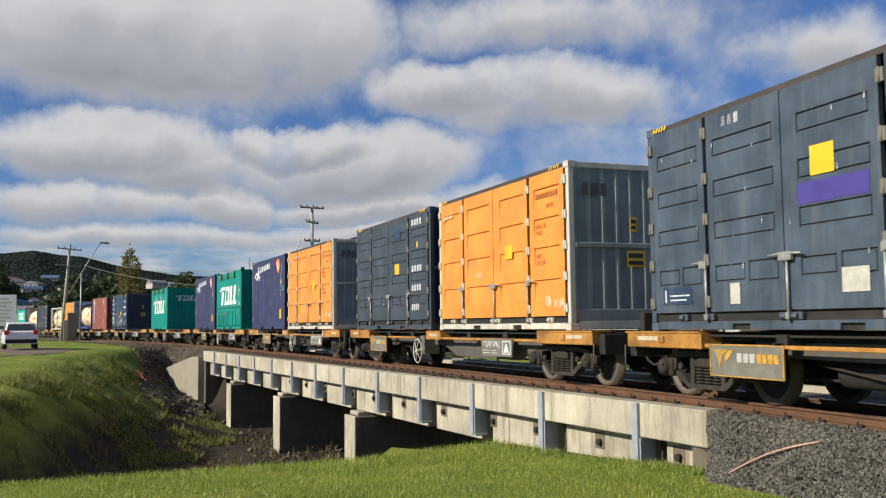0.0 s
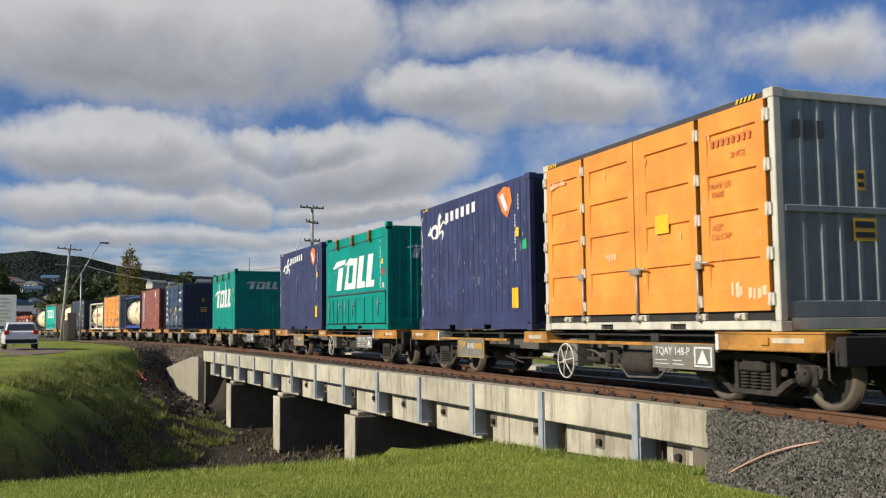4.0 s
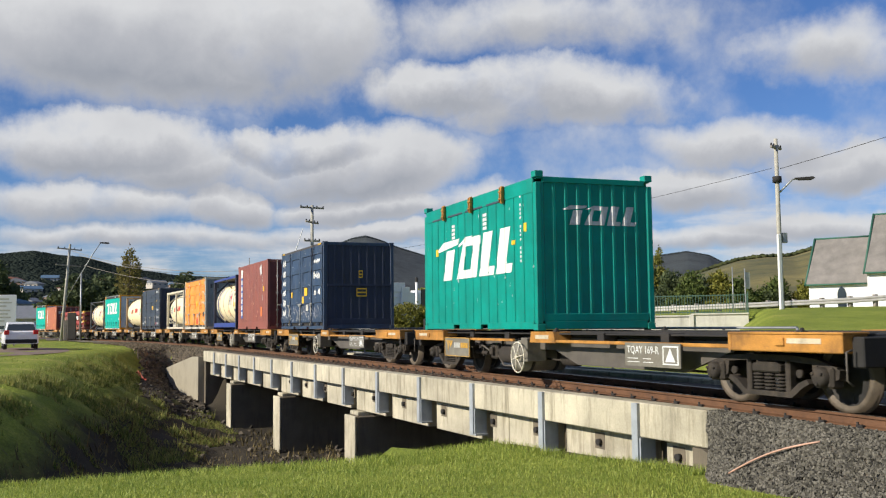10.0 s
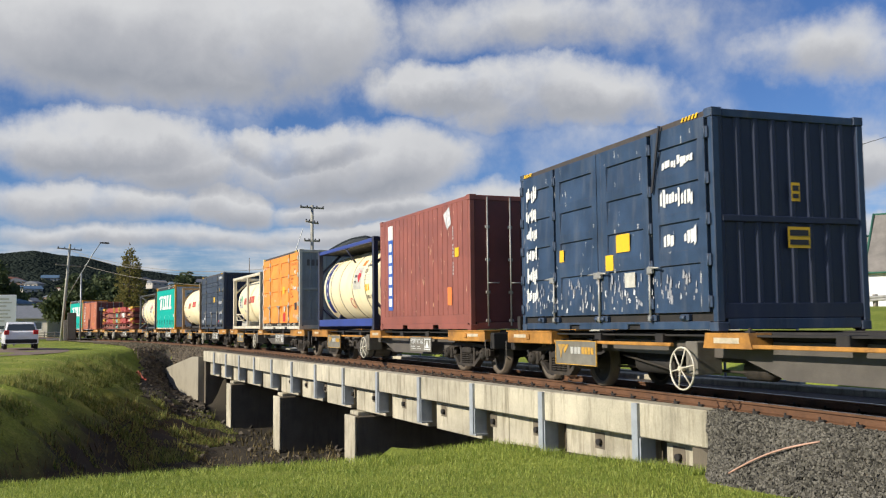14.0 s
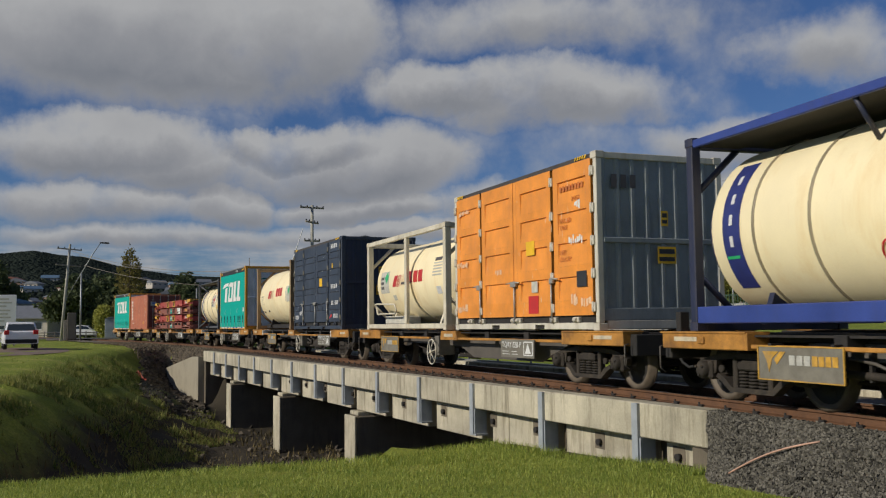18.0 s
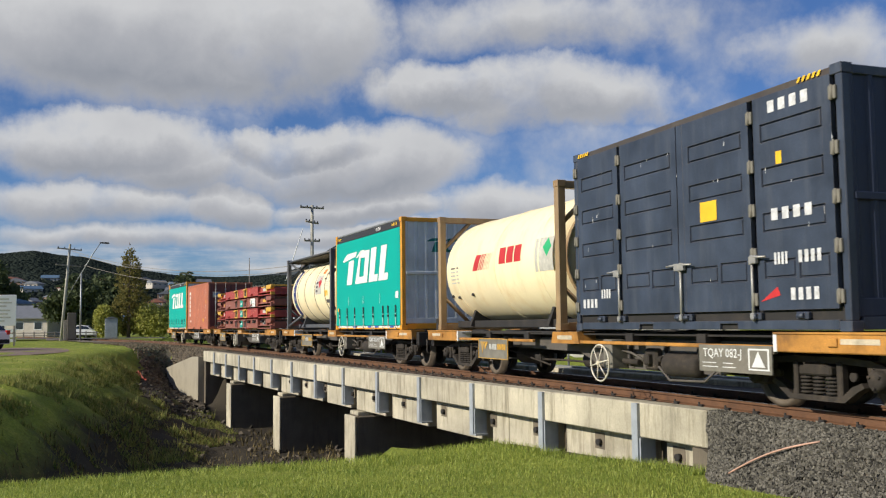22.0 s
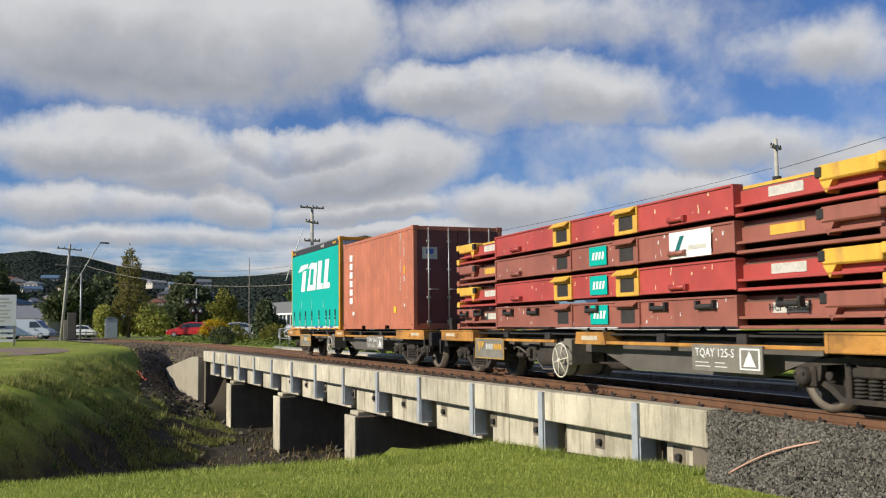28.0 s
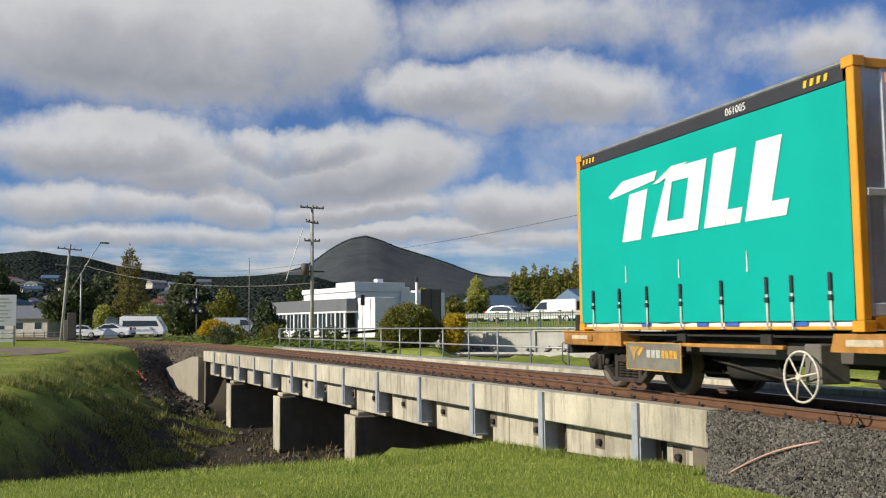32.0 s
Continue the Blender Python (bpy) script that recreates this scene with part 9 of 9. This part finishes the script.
    p = thing("post_fence", "low grey post-and-rail fence beside the grass", "fence")
    for i in range(16):
        part("post", Bm().box(-0.06, 0.06, -0.06, 0.06, 0, 0.8, 0.01), M_TIMBER, p, key="low_post").matrix_basis = Matrix.Translation((-118 + 0.3 * i, -30 + i * 1.1, -0.05))
    part("rail", Bm().tube((-118, -30, 0.6), (-113.5, -13.5, 0.6), 0.05), M_TIMBER, p)
    part("rail", Bm().tube((-118, -30, 0.3), (-113.5, -13.5, 0.3), 0.05), M_TIMBER, p)


build_wall_and_fences()


# ---------------------------------------------------------------- poles, wires, signs
def power_pole(x, y, z, h, lean, arms, label, r=0.16):
    c = thing("power_pole", label, "power pole", "power poles", at=pose(x, y, z, lean[0], lean[1], lean[2]))
    part("pole", Bm().tube((0, 0, -0.5), (0, 0, h), r, r * 0.7, 12), M_POLE, c)
    for zz, w, turn in arms:
        a = part("crossarm", Bm().box(-0.05, 0.05, -w / 2, w / 2, zz - 0.06, zz + 0.06, 0.01, Matrix.Rotation(turn, 4, "Z")), M_TIMBER, c)
        for k in (-0.46, -0.2, 0.2, 0.46):
            q = Matrix.Rotation(turn, 4, "Z") @ Vector((0, w * k, zz))
            part("insulator", Bm().lathe([(0.05, 0.02), (0.08, 0.05), (0.14, 0.05), (0.18, 0.025), (0.2, 0.005)], 8, "z"), M_UNDER, a, key="insulator").matrix_basis = Matrix.Translation(q)
    return c


def street_light(c, base, tip, up=0.0):
    base, tip = Vector(base), Vector(tip)
    mid = base.lerp(tip, 0.75) + Vector((0, 0, 0.15))
    a = part("light_arm", Bm().bar([base, mid, tip], 0.045), M_GALV, c)
    d = (tip - base)
    d.z = 0
    d.normalize()
    m = Matrix(((d.x, -d.y, 0, tip.x), (d.y, d.x, 0, tip.y), (0, 0, 1, tip.z), (0, 0, 0, 1)))
    part("lamp_head", Bm().prism([(-0.1, 0.05), (0.75, 0.09), (0.85, 0.02), (0.7, -0.07), (0.1, -0.06)], -0.14, 0.14, "y", m), M_UNDER, a)


def wire(name, a, b, sag, r=0.012, n=14, m=None):
    pts = []
    for i in range(n + 1):
        k = i / n
        p = Vector(a).lerp(Vector(b), k)
        p.z -= sag * 4 * k * (1 - k)
        pts.append(p)
    ob = part(name, Bm().bar(pts, r, 5), m or M_UNDER, None)
    tagged(ob, "thin dark overhead power wire between poles", "wire", "overhead wires")


def build_poles():
    c = power_pole(-99.7, -16.1, -0.2, 9.5, (-4.0, 0, 0), [(9.0, 2.3, 0.25), (7.4, 2.3, 0.25)], "leaning grey timber power pole with two crossarms")
    street_light(c, (0, 0.1, 4.2), (0.3, 2.8, 9.85))
    p = thing("steel_post", "slim grey steel post beside the power pole", "post", at=Matrix.Translation((-97, -14.2, -0.3)))
    part("shaft", Bm().tube((0, 0, 0), (0, 0, 6.6), 0.09, 0.07, 10), M_GALV, p)
    p = thing("utility_cabinet", "tall grey electrical cabinet on short legs", "cabinet", at=Matrix.Translation((-97.5, -15.0, -0.35)))
    part("body", Bm().box(-0.3, 0.3, -0.38, 0.38, 0.35, 2.9, 0.04), M_SILL, p)
    part("body", Bm().box(-0.2, 0.2, -0.72, -0.4, 0.35, 2.2, 0.03), M_TIMBER, p)
    for y in (-0.3, 0.0, 0.3):
        part("leg", Bm().box(-0.05, 0.05, y - 0.05, y + 0.05, -0.1, 0.36), M_UNDER, p)
    p = thing("signal_cabinet", "blue-grey crossing equipment cabinet", "cabinet", at=Matrix.Translation((-112, -11.9, -0.1)))
    part("body", Bm().box(-0.4, 0.4, -0.65, 0.65, 0.1, 2.2, 0.03), M_GALV_BLUE, p)
    part("roof", Bm().prism([(-0.75, 2.2), (0.75, 2.2), (0.2, 2.4), (-0.2, 2.4)], -0.5, 0.5, "x"), R_GREY, p)
    part("plinth", Bm().box(-0.45, 0.45, -0.7, 0.7, -0.2, 0.1), M_CONC_SHADE, p)
    # pole by the white building with transformer
    c = power_pole(-71.0, 3.5, -0.3, 10.4, (0, 0, 0), [(10.2, 2.0, 0.3), (9.1, 1.9, 0.9), (7.7, 1.3, 0.3)], "tall timber power pole with transformer and three crossarms")
    t = part("transformer", Bm().lathe([(5.1, 0.02), (5.1, 0.30), (5.9, 0.30), (6.0, 0.22), (6.0, 0.02)], 14, "z", (0.1, -0.55, 0)), M_SILL, c, "grey transformer drum")
    part("bracket", Bm().box(-0.1, 0.1, -0.8, 0.9, 5.35, 5.45), M_UNDER, t)
    part("stay_wire", Bm().tube((0.1, -0.7, 8.6), (0.3, -2.0, 4.7), 0.035, n=6), M_WHITE, c)
    p = thing("flag_pole", "slim bare metal mast", "mast", at=Matrix.Translation((-99.5, 1.8, 0)))
    part("shaft", Bm().tube((0, 0, -0.4), (0, 0, 8.1), 0.06, 0.035, 8), M_TIMBER, p)
    # pole on the bank with street light
    c = power_pole(-40.0, 21.5, 0.9, 9.2, (0, 0, 0), [(8.75, 1.1, 0.5)], "pale timber power pole with street light on the grass bank", 0.135)
    street_light(c, (0, 0.1, 6.5), (0.4, 0.85, 7.15))
    part("clamp", Bm().lathe([(7.0, 0.17), (7.0, 0.22), (7.3, 0.22), (7.3, 0.17)], 12, "z"), M_UNDER, c)
    part("guard_strip", Bm().box(0.10, 0.24, -0.24, -0.06, -0.4, 4.4, 0.02), M_WHITE, c, "white cable guard")
    part("meter_box", Bm().box(-0.1, 0.1, 0.15, 0.42, 4.0, 4.5, 0.02), M_GALV, c)
    # flag poles by the guard rail
    for i, (x, y) in enumerate(((-44.8, 22.0), (-44.4, 22.5))):
        p = thing("flag_pole", "short grey flag pole beside the guard rail", "flag pole", "flag poles", at=Matrix.Translation((x, y, 1.2)))
        part("shaft", Bm().tube((0, 0, -0.4), (0, 0, 2.8 - 0.1 * i), 0.035, 0.025, 8), M_GALV, p)
        if i:
            part("flag", Bm().sheet([[(0, 0.03 + 0.1 * k, 2.5 - 0.9 * j / 4 + 0.04 * math.sin(3 * k)) for k in range(4)] for j in range(5)], True), D_GREY, p, "limp pale flag")
    # street furniture beside the white building
    p = thing("sign_post", "thin grey post with a dark rounded sign", "sign post", at=Matrix.Translation((-96.5, 13.0, -0.2)))
    part("post", Bm().tube((0, 0, 0), (0, 0, 4.2), 0.05, n=8), M_GALV, p)
    part("sign_head", Bm().box(-0.06, 0.06, -0.22, 0.22, 3.3, 4.4, 0.1), M_UNDER, p)
    p = thing("white_post", "tall white post beside the screen fence", "post", at=Matrix.Translation((-92.0, 17.5, 0.0)))
    part("shaft", Bm().tube((0, 0, -0.5), (0, 0, 5.3), 0.13, n=10), M_WHITE, p)
    part("cap", Bm().lathe([(5.3, 0.15), (5.75, 0.15), (5.8, 0.02)], 10, "z"), M_UNDER, p)
    p = thing("screen_fence", "tall dark mesh screen fence on posts", "fence", at=pose(-92.0, 17.9, 0.0, 0, 0, 8))
    part("mesh_panel", Bm().box(-0.03, 0.03, 0.1, 2.2, 0.5, 4.6, 0.0), M_SILL, p)
    for k in (0.1, 1.15, 2.2):
        part("post", Bm().tube((0, k, -0.5), (0, k, 4.7), 0.06, n=8), M_UNDER, p)
    # crossing signals
    p = thing("crossing_signal", "level crossing signal with black round lamps", "crossing signal", at=Matrix.Translation((-99.9, -3.4, -0.2)))
    part("mast", Bm().tube((0, 0, 0), (0, 0, 5.2), 0.06, n=8), M_GALV, p)
    for y, z in ((-0.85, 3.75), (-0.1, 3.75), (-0.3, 2.9), (0.42, 2.85)):
        l = part("backing_disc", Bm().lathe([(0.0, 0.02), (0.0, 0.42), (0.03, 0.42), (0.03, 0.02)], 18, "x", (0.1, y, z)), M_BLACK, p)
        part("lamp", Bm().lathe([(0.04, 0.15), (0.12, 0.15), (0.12, 0.02)], 12, "x", (0.1, y, z)), M_GALV, l)
    # wires
    for k, z in ((0.0, 8.6), (0.6, 8.2), (1.1, 7.2)):
        wire("power_wire", (-99.7, -15.2 + k, z), (-71, 3.1 + k * 0.8, z - 2.9), 1.2 - 0.2 * k, 0.02, m=M_TIMBER)
    wire("power_wire", (-71, 3.9, 6.0), (-40, 21.2, 8.6), 0.5, 0.011)
    wire("power_wire", (-40, 21.7, 8.6), (8, 36, 18.5), 1.2, 0.014)
    # notice board on the sports ground
    p = thing("notice_board", "white notice board with faded grey lines", "sign", at=pose(-74.4, -18.3, 0.0, 0, 0, 0))
    part("board", Bm().box(-0.05, 0.05, -1.4, 1.15, 1.3, 3.5, 0.02), W_WHITE, p)
    lines = Bm()
    for i, (z, w) in enumerate(((3.2, 1.5), (2.95, 1.9), (2.7, 1.2), (2.4, 1.7), (2.15, 1.4), (1.9, 1.8), (1.65, 1.0))):
        lines.box(0.05, 0.056, -w / 2 - 0.1, w / 2 - 0.1, z - 0.05, z + 0.05)
    part("faded_print", lines, D_GREY, p)
    for y in (-1.3, 1.05):
        part("leg", Bm().box(-0.06, 0.06, y - 0.06, y + 0.06, -0.2, 1.3), M_TIMBER, p)
    for z in (0.25, 0.6, 0.95):
        part("slat", Bm().box(-0.04, 0.04, -1.4, 1.15, z - 0.1, z + 0.1), W_WHITE, p)


build_poles()


# ---------------------------------------------------------------- vehicles
V_WHITE = mat("white_car_paint", (0.80, 0.80, 0.80), 0.25, 0, 2, 0.04, 0.0)
V_RED = mat("red_car_paint", (0.55, 0.03, 0.03), 0.25, 0, 2, 0.05, 0.0)
V_GREY = mat("silver_car_paint", (0.55, 0.58, 0.62), 0.25, 0.3, 2, 0.05, 0.0)
L_RED = mat("red_lamp_glass", (0.6, 0.02, 0.02), 0.2, 0, 2, 0.05, 0.0)
L_CLEAR = mat("clear_lamp_glass", (0.7, 0.72, 0.75), 0.12, 0.3, 2, 0.05, 0.0)


def loft(outline, half, inset_top, z_mid, z_top):
    """A car body from its side outline, drawn in towards the top."""
    b = Bm()
    n = len(outline)

    def w(z):
        k = max(0.0, (z - z_mid) / (z_top - z_mid))
        return half - inset_top * k
    layers = []
    for sgn, c in ((-1, 0.0), (-1, 0.06), (1, 0.06), (1, 0.0)):
        cx, cz = sum(p[0] for p in outline) / n, sum(p[1] for p in outline) / n
        ring = []
        for x, z in outline:
            k = 0.94 if c == 0.0 else 1.0
            ring.append((cx + (x - cx) * (0.975 if c == 0.0 else 1.0), sgn * (w(z) - (0 if c == 0.0 else 0.09)), cz + (z - cz) * k))
        layers.append(ring)
    vs = [p for r in layers for p in r]
    fs = [(j * n + i, j * n + (i + 1) % n, (j + 1) * n + (i + 1) % n, (j + 1) * n + i) for j in range(3) for i in range(n)]
    fs += [tuple(reversed(range(n))), tuple(range(3 * n, 4 * n))]
    return b.add(vs, fs)


CARS = {
    "hatchback": dict(l=4.25, w=0.89, h=1.52, outline=[(-2.1, 0.30), (2.05, 0.28), (2.12, 0.55), (2.0, 0.78), (1.05, 0.95), (0.35, 1.42), (-0.3, 1.52), (-1.35, 1.48), (-1.85, 1.05), (-2.08, 0.95), (-2.12, 0.6)],
                      side=[(0.95, 0.98), (0.35, 1.36), (-0.3, 1.44), (-1.25, 1.40), (-1.6, 1.02)], rear=(-1.42, -1.88, 1.40, 1.06), front=(0.42, 1.06, 1.38, 0.98)),
    "sedan": dict(l=4.7, w=0.9, h=1.45, outline=[(-2.35, 0.32), (2.3, 0.28), (2.36, 0.55), (2.2, 0.75), (1.1, 0.92), (0.35, 1.38), (-0.6, 1.45), (-1.35, 1.10), (-2.2, 1.02), (-2.38, 0.8)],
                  side=[(0.95, 0.95), (0.32, 1.32), (-0.58, 1.38), (-1.2, 1.02)], rear=(-0.68, -1.35, 1.38, 1.08), front=(0.42, 1.08, 1.34, 0.95)),
    "van": dict(l=4.9, w=0.92, h=1.98, outline=[(-2.4, 0.32), (2.3, 0.30), (2.42, 0.6), (2.3, 0.9), (1.75, 1.12), (1.05, 1.85), (0.8, 1.96), (-2.2, 1.98), (-2.4, 1.85), (-2.44, 0.8)],
                side=[(1.6, 1.15), (1.05, 1.72), (0.4, 1.74), (0.4, 1.12)], rear=(-2.4, -2.45, 1.75, 1.15), front=(1.08, 1.74, 1.82, 1.14)),
    "camper": dict(l=4.6, w=0.9, h=2.2, outline=[(-2.25, 0.32), (2.2, 0.30), (2.3, 0.7), (2.2, 1.05), (1.75, 1.75), (1.5, 2.15), (-2.0, 2.2), (-2.25, 2.1), (-2.3, 0.8)],
                   side=[(1.75, 1.15), (1.45, 1.72), (-1.9, 1.74), (-1.95, 1.15)], rear=(-2.26, -2.31, 1.8, 1.2), front=(1.72, 2.16, 1.78, 1.12)),
}


def build_car(kind, paint_m, label, x, y, z, turn):
    k = CARS[kind]
    c = thing("car" if kind in ("hatchback", "sedan") else "van", label, "car" if kind in ("hatchback", "sedan") else "van", at=pose(x, y, z, 0, 0, turn))
    inset = 0.17 if kind in ("hatchback", "sedan") else 0.10
    part("body", loft(k["outline"], k["w"], inset, 0.75, k["h"]), paint_m, c)
    for s in (-1, 1):
        zz = max(p[1] for p in k["side"])
        b = Bm()
        vs = [(px, s * (k["w"] + 0.006 - inset * max(0, (pz - 0.75) / (k["h"] - 0.75))), pz) for px, pz in k["side"]]
        part("side_window", b.add(vs, [tuple(range(len(vs)))]), GLASS, c)
    for nm, (x0, x1, z0, z1) in (("rear_window", k["rear"]), ("windscreen", k["front"])):
        sg = 1 if x1 > x0 else -1
        wt, wb = k["w"] - inset - 0.08, k["w"] - 0.16
        part(nm, Bm().add([(x0 + sg * 0.05, -wt, z0), (x0 + sg * 0.05, wt, z0), (x1 + sg * 0.03, wb, z1), (x1 + sg * 0.03, -wb, z1)], [(0, 1, 2, 3)]), GLASS, c)
    hl = k["l"] / 2
    for ex in (-1, 1):
        for s in (-1, 1):
            w = part("wheel", lambda: Bm().lathe([(-0.1, 0.2), (-0.1, 0.3), (-0.08, 0.32), (0.08, 0.32), (0.1, 0.3), (0.1, 0.2)], 20, "y"), M_BLACK, c, key="car_tyre")
            w.matrix_basis = Matrix.Translation((ex * hl * 0.61, s * (k["w"] - 0.1), 0.32))
            part("rim", lambda: Bm().lathe([(-0.102, 0.02), (-0.105, 0.12), (-0.09, 0.2), (0.09, 0.2), (0.105, 0.12), (0.102, 0.02)], 14, "y"), M_GALV, w, key="car_rim")
    for s in (-1, 1):
        part("tail_light", Bm().box(-hl * 1.0, -hl * 0.93, s * (k["w"] - 0.28), s * (k["w"] - 0.02), 0.82, 1.06, 0.02), L_RED, c, "red tail light")
        part("headlight", Bm().box(hl * 0.92, hl * 0.985, s * (k["w"] - 0.32), s * (k["w"] - 0.06), 0.62, 0.76, 0.02), L_CLEAR, c)
        part("mirror", Bm().box(0.75, 0.9, s * (k["w"]), s * (k["w"] + 0.16), 0.98, 1.1, 0.02), paint_m, c)
    part("bumper", Bm().box(-hl * 1.01, -hl * 0.95, -k["w"] + 0.08, k["w"] - 0.08, 0.34, 0.56, 0.03), M_BLACK, c)
    part("plate_bar", Bm().box(-hl * 1.02, -hl * 1.0, -0.22, 0.22, 0.68, 0.80), W_WHITE, c)
    if kind == "camper":
        part("roof_rack", Bm().box(-2.0, 1.3, -0.7, 0.7, 2.28, 2.34).box(-1.6, -1.5, -0.65, 0.65, 2.15, 2.3).box(0.8, 0.9, -0.65, 0.65, 2.15, 2.3), M_GALV, c)
        # silver-grey strip along the near side
        part("stripe", Bm().box(-2.0, 1.4, -k["w"] - 0.008, -k["w"] + 0.02, 0.62, 0.86), V_GREY, c)
    return c


def path_rows(pts, z, turn):
    return [(p[0], pose(p[1], p[2], z, 0, 0, p[3] if len(p) > 3 else turn)) for p in pts]


TRAFFIC = []


def build_traffic():
    # the hatchback that waits beside the grass and drives off, turning
    c = build_car("hatchback", V_WHITE, "white hatchback waiting with its rear to the railway", -59.6, -15.2, -0.06, 189)
    TRAFFIC.append((c, path_rows(HATCH, -0.06, 189)))
    c = build_car("van", V_GREY, "silver delivery van on the crossing road", -104, -20, 0.05, 76)
    TRAFFIC.append((c, path_rows(VAN, 0.05, 76)))
    c = build_car("hatchback", V_RED, "bright red hatchback on the crossing road", -99, 0, 0.05, 256)
    TRAFFIC.append((c, path_rows(RED, 0.05, 256)))
    c = build_car("camper", V_WHITE, "white camper van with a silver-grey stripe and roof rack", -104, -30, 0.05, 76)
    TRAFFIC.append((c, path_rows(CAMPER, 0.05, 76)))
    c = build_car("sedan", V_WHITE, "white sedan on the crossing road", -99, 10, 0.05, 256)
    TRAFFIC.append((c, path_rows(SEDAN, 0.05, 256)))
    c = build_car("van", V_WHITE, "white passenger van on the upper road", -73, 24, 1.1, 215)
    TRAFFIC.append((c, path_rows(VAN_B, 1.1, 215)))
    build_car("hatchback", V_WHITE, "white car parked beyond the guard rail", -79.0, 22.3, 1.15, 40)
    build_car("sedan", V_WHITE, "white car parked by the crossing", -121.8, -15.2, 0.0, 80)
    build_car("hatchback", V_GREY, "silver car parked behind the shrubs", -104, 1.6, 0.0, 80)


HATCH = [(0.0, -59.61, -15.21), (19.2, -59.61, -15.21), (19.5, -59.59, -15.39), (20.0, -59.57, -15.56), (20.5, -59.53, -15.85), (21.0, -59.47, -16.37, 205), (21.5, -59.40, -16.83, 215), (22.5, -59.10, -18.73, 240), (32.0, -57.89, -24.16, 260)]
VAN = [(0.0, -101.91, -29.15), (27.0, -102.98, -22.94), (27.5, -103.24, -20.94), (28.0, -103.41, -19.42), (28.6, -103.57, -17.81), (29.0, -103.75, -15.61), (29.3, -103.90, -12.98), (29.6, -103.96, -11.35), (30.0, -103.98, -10.64), (30.3, -103.99, -9.76), (30.6, -104.0, -9.09), (31.0, -104.0, -8.37), (31.5, -103.92, -4.19), (32.0, -103.58, 1.0)]
RED = [(0.0, -97.93, 6.14), (27.5, -98.60, 0.55), (28.0, -98.91, -4.12), (28.3, -98.99, -7.30), (28.6, -99.0, -9.11), (29.0, -98.97, -10.95), (29.3, -98.91, -12.61), (29.6, -98.87, -13.43), (30.0, -98.65, -16.72), (30.3, -98.55, -17.81), (30.6, -98.44, -18.89), (31.0, -98.09, -21.77), (32.0, -97.01, -28.16)]
CAMPER = [(0.0, -101.42, -31.42), (29.0, -102.98, -22.94), (29.6, -103.24, -20.94), (30.0, -103.38, -19.72), (30.3, -103.51, -18.49), (30.6, -103.69, -16.45), (31.0, -103.85, -14.01), (31.4, -103.93, -12.28), (31.8, -103.99, -9.98), (32.0, -104.0, -8.48)]
SEDAN = [(0.0, -97.57, 8.39), (29.0, -98.23, 3.89), (30.0, -98.64, 0.05), (31.0, -98.97, -5.96), (31.2, -98.99, -7.14), (31.4, -99.0, -8.53), (31.6, -99.0, -9.37), (31.8, -98.98, -10.22), (32.0, -98.95, -11.68)]
VAN_B = [(0.0, -62.68, 44.48), (30.0, -67.83, 37.68), (31.0, -71.41, 31.92), (32.0, -74.89, 25.0)]
build_traffic()

# ---------------------------------------------------------------- what moves
def motions():
    """The train rolls by with its loads, its wheels turn, and the road traffic passes."""
    times = [i * 0.5 for i in range(65)]
    spots = {n: [wagon_pose(n, t) for t in times] for n in range(12)}
    for n, w in enumerate(WAGONS):
        walk(w, list(zip(times, spots[n])))
    for ob, n, m in LOADS:
        walk(ob, [(t, p @ m) for t, p in zip(times, spots[n])])
    spin = [i * 0.1 for i in range(321)]
    for n, w in enumerate(WAGONS):
        for g in w.children:
            if not g.name.startswith("bogie"):
                continue
            for c in g.children:
                if c.name.startswith("wheelset"):
                    p = c.matrix_basis.translation.copy()
                    walk(c, [(t, pose(p.x, p.y, p.z, 0, math.degrees(travelled(t) / WHEEL_R), 0)) for t in spin])
    for ob, rows in TRAFFIC:
        walk(ob, rows)


motions()
